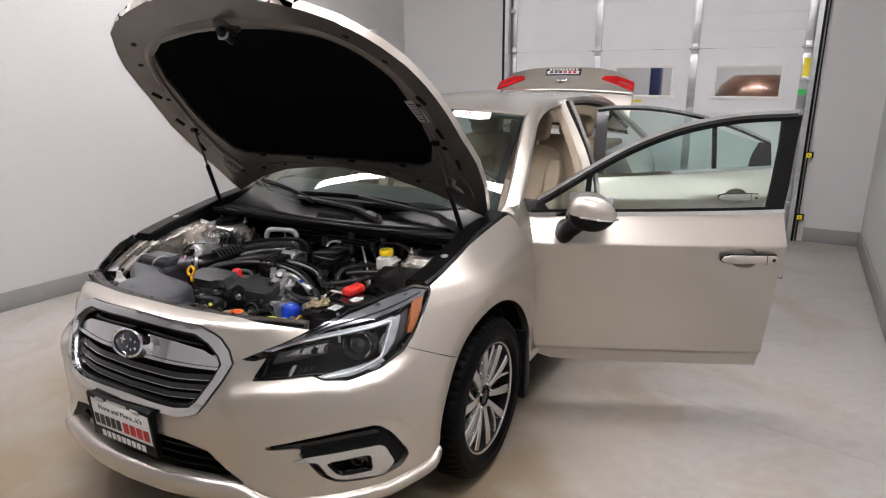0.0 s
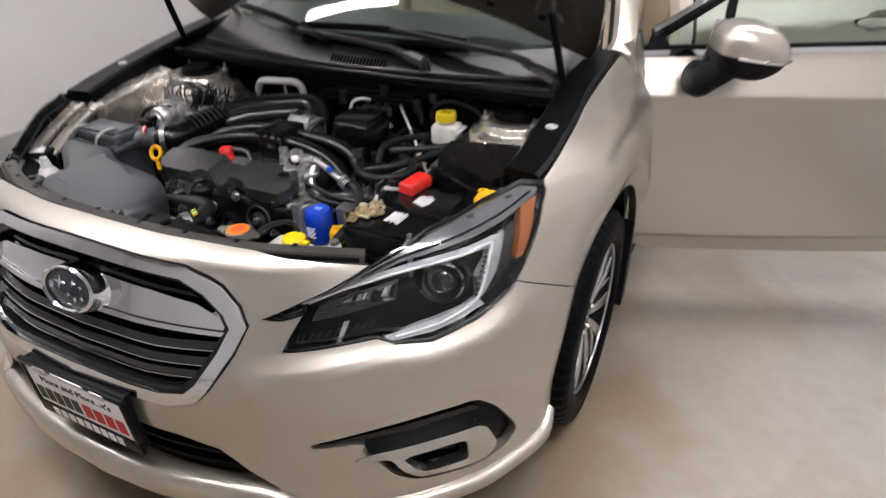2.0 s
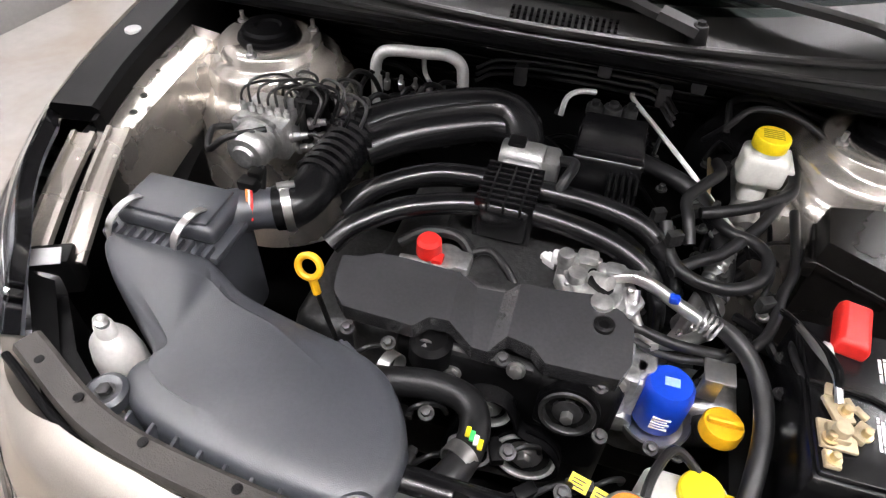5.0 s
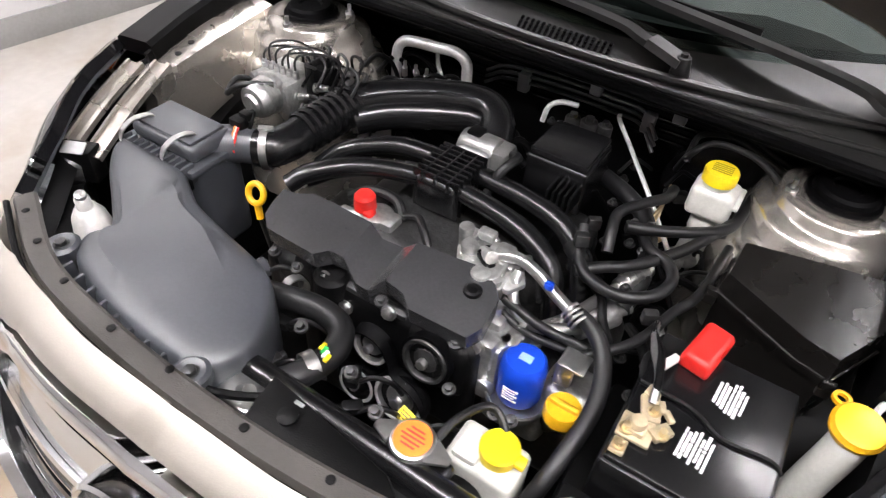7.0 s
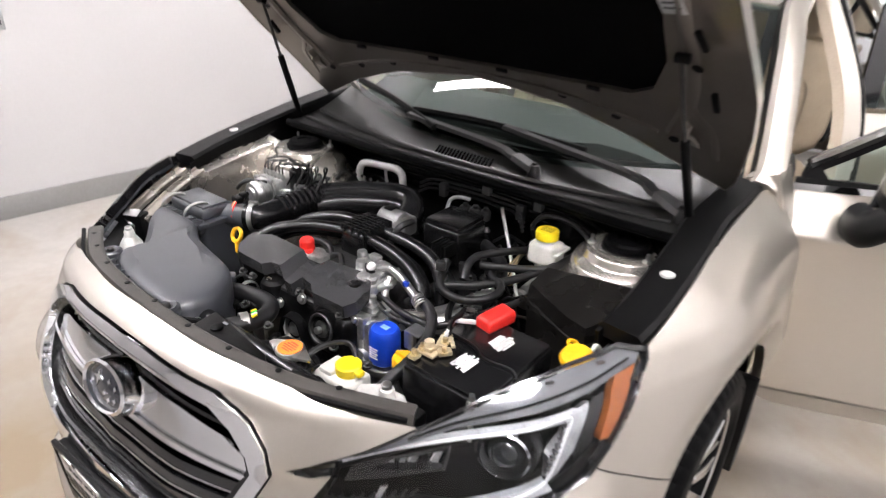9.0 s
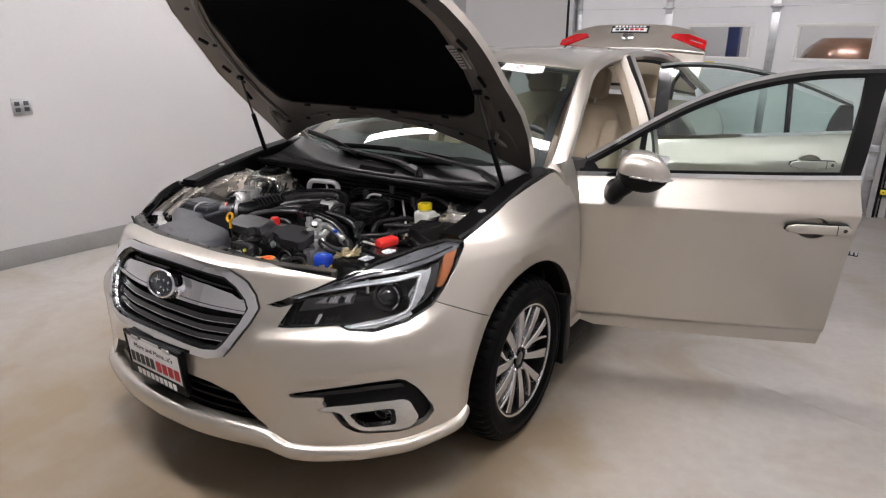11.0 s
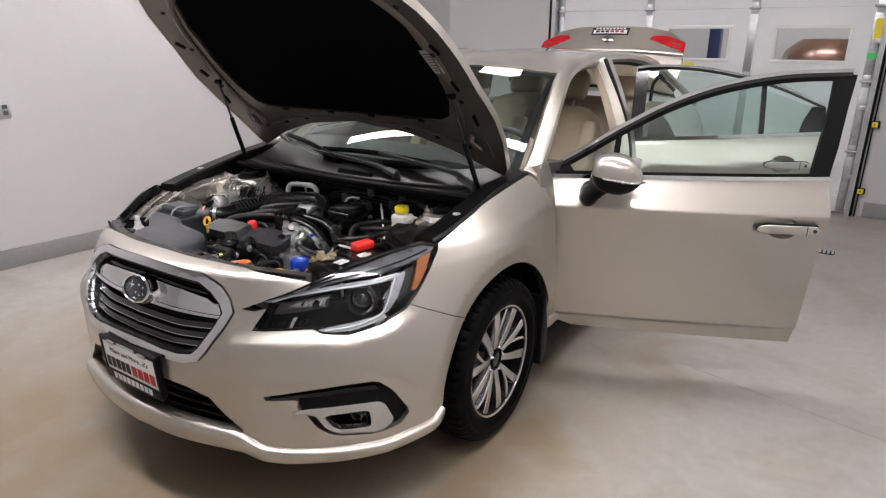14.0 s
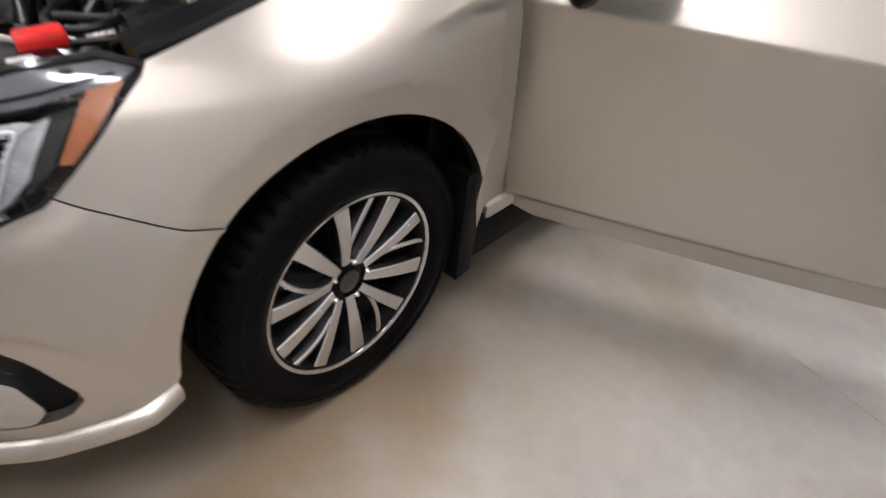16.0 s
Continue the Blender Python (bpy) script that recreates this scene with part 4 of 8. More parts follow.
def tyre_mesh():
    prof = [(.232, -.10), (.245, -.112), (.28, -.117), (.31, -.113), (.326, -.098), (.335, -.075), (.338, -.045), (.331, -.042), (.331, -.034), (.338, -.031), (.338, .0 - .006), (.331, -.004),
            (.331, .004), (.338, .006), (.338, .031), (.331, .034), (.331, .042), (.338, .045), (.335, .075), (.326, .098), (.31, .113), (.295, .1155), (.292, .113), (.27, .116), (.262, .1175), (.25, .114), (.24, .108), (.232, .10)]
    seg = 216
    bm = bmesh.new()
    rings = []
    for i in range(seg):
        a = 2 * math.pi * i / seg
        groove = i % 4 == 0
        ring = []
        for r, h in prof:
            rr, hh = r, h
            if groove and r > .322 and abs(h) > .043:
                rr = r - .009
            if groove and .308 < r < .33 and abs(h) > .09:
                rr, hh = r - .001, h * .988
            ring.append(bm.verts.new((hh, rr * math.cos(a), rr * math.sin(a))))
        rings.append(ring)
    k = len(prof)
    for i in range(seg):
        a, b = rings[i], rings[(i + 1) % seg]
        for j in range(k - 1):
            bm.faces.new((a[j], b[j], b[j + 1], a[j + 1]))
    return bm


def spoke(a0, a1, w0, w1, r0, r1, x0, x1, depth):
    """One tapered arm of the wheel, from angle a0 at the hub to a1 at the rim."""
    rings = []
    for t in np.linspace(0, 1, 7):
        r, a, w = r0 + (r1 - r0) * t, radians(a0 + (a1 - a0) * t), w0 + (w1 - w0) * t
        x = x0 + (x1 - x0) * t + .005 * math.sin(math.pi * t)
        c, e = Vector((0, math.cos(a), math.sin(a))), Vector((0, -math.sin(a), math.cos(a)))
        rings.append([c * r + e * w + V(x - .003, 0, 0), c * r + e * (w - .003) + V(x, 0, 0), c * r - e * (w - .003) + V(x, 0, 0), c * r - e * w + V(x - .003, 0, 0),
                      c * r - e * (w + .003) + V(x - depth, 0, 0), c * r + e * (w + .003) + V(x - depth, 0, 0)])
    return loft(rings)


def wheel(at, s):
    m = Matrix.Translation(at) @ Matrix.Diagonal((s, 1, 1, 1)) @ Matrix.Rotation(radians(56), 4, "X")
    tyre = part("tyre", moved(tyre_mesh(), m), RUBBER, car, "black rubber tyre with blocky tread")
    barrel = lathe([(.232, -.10), (.222, -.095), (.205, -.06), (.202, .05), (.213, .082), (.217, .096), (.232, .10), (.236, .096), (.236, -.096)], 64)
    rim = part("rim", moved(barrel, m), WHEELDARK, tyre, "ten-spoke machined alloy rim with dark pockets")
    part("rim_flange", moved(lathe([(.221, .090), (.223, .101), (.231, .103), (.233, .099), (.225, .09)], 72, closed=True), m), WHEELFACE, tyre)
    for k in range(5):
        a = 72 * k
        part("spoke", moved(spoke(a, a, .012, .022, .045, .223, .080, .096, .03), m), WHEELFACE, tyre)
        part("spoke", moved(spoke(a - 33, a - 31, .011, .020, .05, .223, .079, .096, .03), m), WHEELFACE, tyre)
        part("spoke", moved(spoke(a - 36, a - 54, .006, .0075, .08, .223, .081, .095, .025), m), WHEELFACE, tyre)
        for b in (a, a - 32, a - 48):
            part("spoke_back", moved(spoke(b, b, .014, .024, .045, .215, .055, .06, .03), m), WHEELDARK, tyre)
    part("hub", moved(lathe([(0, .07), (.03, .07), (.05, .066), (.062, .06), (.066, .03), (.066, -.02)], 40), m), WHEELDARK, tyre)
    part("centre_cap", moved(lathe([(0, .084), (.02, .083), (.028, .08), (.03, .068)], 32), m), GLOSSBLACK, tyre)
    for k in range(5):
        a = radians(72 * k + 18)
        p = V(.062, .052 * math.cos(a), .052 * math.sin(a))
        part("wheel_nut", moved(join(cyl(p, p + V(.022, 0, 0), .0095, seg=6, bevel=.002), cyl(p + V(.02, 0, 0), p + V(.027, 0, 0), .007, .004, seg=10)), m), CHROME, tyre)
    part("brake_disc", moved(lathe([(.06, -.02), (.06, .0), (.145, .0), (.145, -.022), (.1, -.022)], 48), m), DARKMETAL, tyre)
    part("brake_caliper", moved(box((-.05, .075, -.06), (.03, .155, .07), .015), m), DARKMETAL, tyre)


for yy in (0, 2.75):
    for s in (1, -1):
        wheel((s * .79, yy, .335), s)


# ---- flanks: rear quarters, closed doors of the far side ----
QUARTER = [(y_u(2.36), .27), (y_u(2.33), .34), *arch(182, 2, 22, y0=2.75), (y_u(3.2), .25), (PU[-1] - .02, .26), (PU[-1] - .02, .80), (y_u(3.5), .95), (y_u(3.3), 1.04), (y_u(2.7), 1.05), (y_u(2.45), 1.05), (y_u(2.42), .8)]
for s in (1, -1):
    skin("rear_quarter", shell, [(s * u, z) for u, z in QUARTER], [], PAINT, car, step=.03, flange=.03)
fd = skin("passenger_front_door", shell, [(-y_u(.40), .275), (-y_u(1.52), .275), (-y_u(1.53), 1.0), (-y_u(1.5), 1.04), (-y_u(.47), 1.03), (-y_u(.41), .9)], [], PAINT, car, step=.04)
rd = skin("passenger_rear_door", shell, [(-y_u(1.53), .275), (-y_u(2.34), .275), (-y_u(2.36), .5), (-y_u(2.42), .8), (-y_u(2.45), 1.05), (-y_u(1.54), 1.04)], [], PAINT, car, step=.04)


# ---- roof, pillars and glass ----
def zsmooth(y):
    return cubic([.9, 1.12, 1.35, 1.7, 2.1, 2.5, 2.8, 3.05], [1.33, 1.415, 1.45, 1.472, 1.476, 1.462, 1.43, 1.38], y)


def roof(x, y, out=0.0):
    return (x, y, zsmooth(y) - .16 * x * x + out)


skin("roof_panel", roof, [(-.55, 1.17), (0, 1.09), (.55, 1.17), (.56, 1.6), (.56, 2.75), (0, 2.83), (-.56, 2.75), (-.56, 1.6)], [], PAINT, car, step=.04, flange=.02)
skin("headliner", roof, [(-.54, 1.2), (0, 1.13), (.54, 1.2), (.54, 2.7), (-.54, 2.7)], [], TANPL, car, step=.06, out=-.035, flange=.01)


def screen(a, b, out=0.0):
    """Windscreen: a across from -1 to 1, b from base to top."""
    x = a * (.735 + (.56 - .735) * b)
    y0, y1 = .205 + .20 * a * a, 1.095 + .075 * a * a
    z0, z1 = .985 + .04 * a * a, 1.408 - .035 * a * a
    bow = .03 * math.sin(math.pi * b)
    return (x, y0 + (y1 - y0) * b - bow * .6 - out * .45, z0 + (z1 - z0) * b + bow + out * .9)


ws = skin("windscreen", screen, [(-1, 0), (1, 0), (1, 1), (-1, 1)], [], SCREENGLASS, car, step=.08, flange=.005, label="clear tinted windscreen")
ws.visible_shadow = False
skin("screen_band", screen, [(-1, .0), (1, .0), (1, 1), (-1, 1)], [[(-.95, .05), (.95, .05), (.95, .96), (-.95, .96)]], GLOSSBLACK, ws, step=.05, out=-.008, flange=.002)
skin("screen_sticker", screen, [(.30, .905), (.62, .875), (.70, .90), (.68, .985), (.30, .985)], [], PAPER, ws, step=.05, out=.004, flange=.001, label="white sales sticker with a red tick")
tm = Matrix.Translation(screen(.47, .938, .008)) @ Matrix.Rotation(radians(27), 4, "X")
part("sticker_ring", moved(lathe([(.018, 0), (.018, .001), (.014, .001), (.014, 0)], 28, "z", closed=True), tm), INKRED, ws)
part("sticker_tick", prism([(-.010, .002), (-.004, -.008), (.014, .012), (.011, .014), (-.004, -.002), (-.007, .005)], .001, tm), INKRED, ws)

skin("rear_window", lambda a, b, out=0.0: (a * (.60 + .06 * b), 2.80 + .45 * b + out * .4, 1.435 - .30 * b - .05 * a * a + .03 * math.sin(math.pi * b) + out), [(-1, 0), (1, 0), (1, 1), (-1, 1)], [], GLASS, car, step=.1, flange=.005).visible_shadow = False

SIDE = [(.792, .395, 1.002), (.792, .45, 1.038), (.752, .62, 1.13), (.690, .86, 1.265), (.625, 1.12, 1.375), (.592, 1.45, 1.425), (.585, 1.9, 1.438), (.59, 2.35, 1.415), (.62, 2.75, 1.35), (.70, 3.1, 1.19), (.78, 3.35, 1.05)]
for s in (1, -1):
    pts = [(s * x, y, z) for x, y, z in SIDE]
    part("roof_rail", sweep(pts, [(-.040, -.012), (-.036, .012), (-.012, .026), (.02, .024), (.038, .006), (.034, -.02)], 8, up=(s * .55, -.15, .8)), PAINT, car)
    inn = [(s * (x - .035), y + .02, z - .028) for x, y, z in SIDE[:-1]]
    part("door_seal", sweep(inn, [(-.022, -.014), (-.022, .012), (.024, .012), (.024, -.014)], 8, up=(s * .55, -.15, .8)), BLACKPAINT, car)
    part("pillar_trim", sweep([(s * (x - .065), y + .03, z - .035) for x, y, z in SIDE[:3]], [(-.03, -.02), (-.03, .02), (.03, .02), (.03, -.02)], 8, up=(s * .55, -.15, .8)), TANPL, car)
    bp = [(s * .885, 1.44, .34), (s * .88, 1.48, .72), (s * .83, 1.56, 1.0), (s * .72, 1.63, 1.24), (s * .62, 1.67, 1.42)]
    part("centre_pillar", sweep(bp, [(-.06, -.03), (-.055, .025), (.055, .03), (.06, -.02)], 8, up=(s, 0, .1)), PAINT, car)
    part("pillar_seal", sweep([(x + s * .004, y - .045, z) for x, y, z in bp], [(-.012, -.02), (-.012, .032), (.012, .032), (.012, -.02)], 8, up=(s, 0, .1)), BLACKPAINT, car)
    part("pillar_cover", sweep([(x - s * .05, y, z) for x, y, z in bp], [(-.07, -.02), (-.07, .02), (.07, .02), (.07, -.02)], 8, up=(s, 0, .1)), TANPL, car)
    part("hinge_pillar", sweep([(s * .84, .50, .28), (s * .845, .48, .6), (s * .83, .47, .9), (s * .79, .47, 1.04)], [(-.07, -.05), (-.07, .03), (.05, .03), (.05, -.05)], 6, up=(s, 0, .1)), PAINT, car)
    # black colour carries the shade under the sill tread
    part("inner_sill", box((s * .70, .42, .165), (s * .885, 2.35, .285), .02), BLACK, car)
    part("sill_tread", box((s * .71, .46, .28), (s * .89, 2.35, .33), .02), PAINT, car)
# far side window glass
skin("side_window", lambda y, b, out=0.0: (-(.845 - .24 * b) - out, y, 1.03 + .40 * b), [(.62, .02), (1.0, .6), (1.25, .92), (2.4, .95), (2.75, .6), (2.9, .05), (1.8, .0)], [], GLASS, car, step=.08, flange=.004).visible_shadow = False


# ---- the open bonnet ----
HC = [(.30, 1.02), (.204, 1.186), (.048, 1.416), (-.138, 1.614), (-.344, 1.767), (-.555, 1.873)]
HCV = cr(HC, 16)
HLEN = np.concatenate([[0], np.cumsum(np.linalg.norm(np.diff(HCV, axis=0), axis=1))])


def bonnet(x, s, out=0.0):
    """Bonnet sheet: x across, s metres from the hinge edge; out towards its upper face."""
    c = min(max(s, .03), HLEN[-1] - .03)
    pos = lambda q: np.array((np.interp(q, HLEN, HCV[:, 0]), np.interp(q, HLEN, HCV[:, 1])))
    a, b = pos(c + .03) - pos(c - .03)
    y, z = pos(min(max(s, 0), HLEN[-1])) + np.array((a, b)) / math.hypot(a, b) * (s - min(max(s, 0), HLEN[-1]))
    k = math.hypot(a, b)
    ny, nz = b / k, -a / k
    d = out - (.008 + .069 * min(max(s / .5, 0), 1)) * (x / .7) ** 2
    return (x, y + ny * d, z + nz * d)


HL = HLEN[-1]
BONNET = sym([(x, v * HL / 1.16) for x, v in [(0, .188), (.3, .155), (.5, .095), (.64, .03), (.725, -.01), (.748, .03), (.785, .2), (.797, .32), (.788, .46), (.769, .6), (.742, .73), (.708, .83), (.655, .915), (.612, .965), (.55, 1.03), (.46, 1.075), (.351, 1.11), (.2, 1.145), (0, 1.16)]])
hood = skin("bonnet_outer", bonnet, BONNET, [], PAINT, car, step=.03, flange=.03, out=.035, label="champagne bonnet propped open")
PAD = sym([(0, .245), (.30, .25), (.50, .262), (.56, .295), (.605, .40), (.615, .58), (.59, .77), (.52, .91), (.41, .972), (.2, 1.0), (0, 1.005)])
INNER = [(x * .997, .6 + (v - .6) * .997) for x, v in BONNET]
skin("bonnet_inner", bonnet, INNER, [PAD], HOODPAINT, hood, step=.025, flange=.0, out=.007, label="painted inner frame of the bonnet")
skin("pad_lip", bonnet, [(x * 1.02, .64 + (v - .64) * 1.02) for x, v in PAD], [PAD], HOODPAINT, hood, step=.02, flange=-.02, out=.008)
skin("insulation_pad", bonnet, PAD, [], FELT, hood, step=.025, flange=.0, out=.020, label="black felt insulation pad")


def on_hood(x, s, out=0.0):
    return Vector(bonnet(x, s, out))


def hood_frame(x, s, out=0.0):
    o = on_hood(x, s, out)
    ex = (on_hood(x + .01, s, out) - o).normalized()
    n = (on_hood(x, s, out - .01) - o).normalized()
    return Matrix.Translation(o) @ Matrix((ex, n.cross(ex), n)).transposed().to_4x4()


# raised ribs of the frame, along the rim
for s in (1, -1):
    part("frame_rib", tube([on_hood(s * x, v, .014) for x, v in [(.60, .16), (.66, .32), (.665, .55), (.635, .75), (.55, .91), (.42, 1.0), (.25, 1.04), (.02, 1.06)]], .024, 8, 6, flat=.6), HOODPAINT, hood)
    part("frame_bead", tube([on_hood(s * x, v, .02) for x, v in [(.715, .05), (.725, .3), (.72, .6), (.66, .82), (.57, .95), (.46, 1.03), (.3, 1.075), (.02, 1.10)]], .008, 6, 6), HOODPAINT, hood)
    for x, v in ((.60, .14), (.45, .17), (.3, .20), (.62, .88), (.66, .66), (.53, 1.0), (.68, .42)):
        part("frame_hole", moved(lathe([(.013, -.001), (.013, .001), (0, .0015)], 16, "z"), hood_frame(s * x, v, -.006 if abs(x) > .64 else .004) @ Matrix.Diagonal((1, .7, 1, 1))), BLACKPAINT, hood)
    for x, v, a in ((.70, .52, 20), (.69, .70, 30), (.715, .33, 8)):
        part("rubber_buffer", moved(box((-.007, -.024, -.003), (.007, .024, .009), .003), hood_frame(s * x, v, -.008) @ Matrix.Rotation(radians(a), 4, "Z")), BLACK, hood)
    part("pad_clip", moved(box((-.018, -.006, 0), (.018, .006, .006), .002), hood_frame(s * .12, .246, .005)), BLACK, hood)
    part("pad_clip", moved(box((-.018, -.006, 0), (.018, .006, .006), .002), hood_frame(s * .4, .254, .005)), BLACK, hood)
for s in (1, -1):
    part("frame_press", tube([on_hood(s * x, v, .010) for x, v in [(.70, .10), (.695, .2), (.66, .25), (.64, .34)]], .010, 8, 6, flat=.6), HOODPAINT, hood)
    part("frame_press", tube([on_hood(s * x, v, .010) for x, v in [(.56, .15), (.42, .185), (.25, .208), (.02, .215)]], .012, 8, 6, flat=.5), HOODPAINT, hood)
part("emission_label", moved(box((-.028, -.055, 0), (.028, .055, .0012)), hood_frame(.632, .615, -.002) @ Matrix.Rotation(radians(14), 4, "Z")), mat("silver_label", (.42, .42, .42), .4), hood, "grey information label")
for k in range(7):
    part("label_bar", moved(box((-.02, -.004, .0012), (.02 - .004 * (k % 3), 0, .002)), hood_frame(.632, .615, -.002) @ Matrix.Rotation(radians(14), 4, "Z") @ Matrix.Translation((0, .04 - .013 * k, 0))), INKBLACK, hood)
# striker plate and latch hook
lm = hood_frame(0, 1.03, .0)
latch = part("bonnet_latch_plate", moved(lathe([(.0, .012), (.035, .012), (.055, .004), (.06, -.004)], 28, "z"), lm @ Matrix.Diagonal((1, .75, 1, 1))), DARKMETAL, hood)
part("latch_loop", moved(tube([(-.02, 0, 0), (-.02, 0, .035), (-.012, 0, .045), (.012, 0, .045), (.02, 0, .035), (.02, 0, 0)], .005, 8, 4), lm), STEEL, latch)
part("safety_hook", moved(join(box((-.006, -.045, .0), (.006, .03, .04), .004), box((-.035, -.025, .008), (.035, .018, .020), .004), cyl((-.03, 0, .012), (.03, 0, .012), .012, seg=14)), lm @ Matrix.Translation((.0, -.005, .004))), DARKMETAL, latch)
for s in (1, -1):
    top, low = on_hood(s * .655, .46, -.02), V(s * .70, .14, .965)
    mid = low.lerp(top, .55)
    st = part("gas_strut", cyl(low, mid, .0105, seg=14, bevel=.003), BLACK, car, "black gas strut holding the bonnet")
    part("strut_rod", cyl(mid, top, .0048, seg=10), DARKMETAL, st)
    part("ball_joint", cyl(top + V(-s * .012, 0, 0), top + V(s * .02, 0, 0), .011, seg=12, bevel=.003), BLACK, st)
    part("ball_joint", cyl(low + V(-s * .012, 0, 0), low + V(s * .02, 0, 0), .011, seg=12, bevel=.003), BLACK, st)
    h0 = V(s * .66, .40, 1.0)
    part("bonnet_hinge", sweep([h0, V(s * .66, .37, 1.045), V(s * .655, .30, 1.09), on_hood(s * .645, .16, -.002), on_hood(s * .64, .22, -.002)], [(-.014, -.004), (-.014, .004), (.014, .004), (.014, -.004)], 6, up=(0, -.5, .8)), PAINT, car)




# ---- open doors ----
DOOR_D, DOOR_N = Vector((.9169, .3992, 0)), Vector((.3992, -.9169, 0))


def door_sheet(p0, rise=0.0):
    p0 = Vector((*p0, 0))

    def f(s, z, out=0.0):
        zz = z - rise * s
        b = cubic([.24, .30, .326, .334, .36, .6, .80, .852, .859, .88, .985, 1.2, 1.44], [-.036, -.022, -.013, -.002, .0, .006, .020, .029, .0285, .0165, -.042, -.10, -.17], zz) - .012 * (2 * (s - .45)) ** 2
        return tuple(p0 + DOOR_D * s + DOOR_N * (b + out) + Vector((0, 0, z)))
    return f


def strip(f, pts, w, h, material, name, parent, out=0.0, n=6):
    """A trim strip along (s, z) points of a door sheet."""
    line = [Vector(f(s, z, out)) for s, z in pts]
    return part(name, sweep(line, [(-h, -w), (-h, w), (h, w), (h, -w)], n, up=tuple(DOOR_N)), material, parent)


def handle_set(f, s0, s1, z, door):
    mid = (s0 + s1) / 2
    w = s1 - s0
    o = Vector(f(mid, z, 0))
    m = Matrix.Translation(o) @ Matrix((DOOR_D, (0, 0, 1), DOOR_D.cross(Vector((0, 0, 1))))).transposed().to_4x4()
    # bowl sunk behind the grip
    dish = []
    for r, h in ((.0, -.05), (.7, -.048), (1.02, -.034), (1.04, -.004), (1.0, -.0005), (.95, -.014), (.84, -.032), (.5, -.042), (.0, -.043)):
        dish.append((r, h))
    part("handle_bowl", moved(moved(lathe(dish, 40, "z"), Matrix.Diagonal((.064, .047, 1, 1))), m @ Matrix.Translation((-.012, 0, .002))), PAINT, door)
    e = w / 2
    outline = [(-e, -.005), (-e + .015, -.015), (-e + .05, -.019), (e - .012, -.019), (e, -.010), (e + .002, .006), (e - .012, .019), (-e + .04, .019), (-e + .010, .012)]
    grip = part("handle", prism(outline, .013, m @ Matrix.Translation((0, 0, .022)), .0045, 3), PAINT, door, "champagne grip door handle")
    part("handle_post", moved(join(box((-e + .004, -.010, -.004), (-e + .03, .010, .02), .003), box((e - .04, -.012, -.004), (e - .006, .012, .02), .003)), m), BLACK, grip)
    part("handle_gap", moved(box((e - .0525, -.0192, .022), (e - .0495, .0192, .0355)), m), BLACKPAINT, grip)
    # black plate added to stand in for the shadow round the grip
    part("handle_shadow_gap", prism([(x * 1.025, y * 1.16) for x, y in outline], .012, m @ Matrix.Translation((0, 0, .009)), .003), BLACKPAINT, grip)
    part("lock_barrel", moved(cyl((e - .022, 0, .033), (e - .022, 0, .0365), .008, seg=16, bevel=.001), m), DARKMETAL, grip)


def bowl_hole(s0, s1, z):
    return [((s0 + s1) / 2 - .012 + .063 * math.cos(a), z + .046 * math.sin(a)) for a in np.linspace(0, 2 * math.pi, 25)[:-1]]


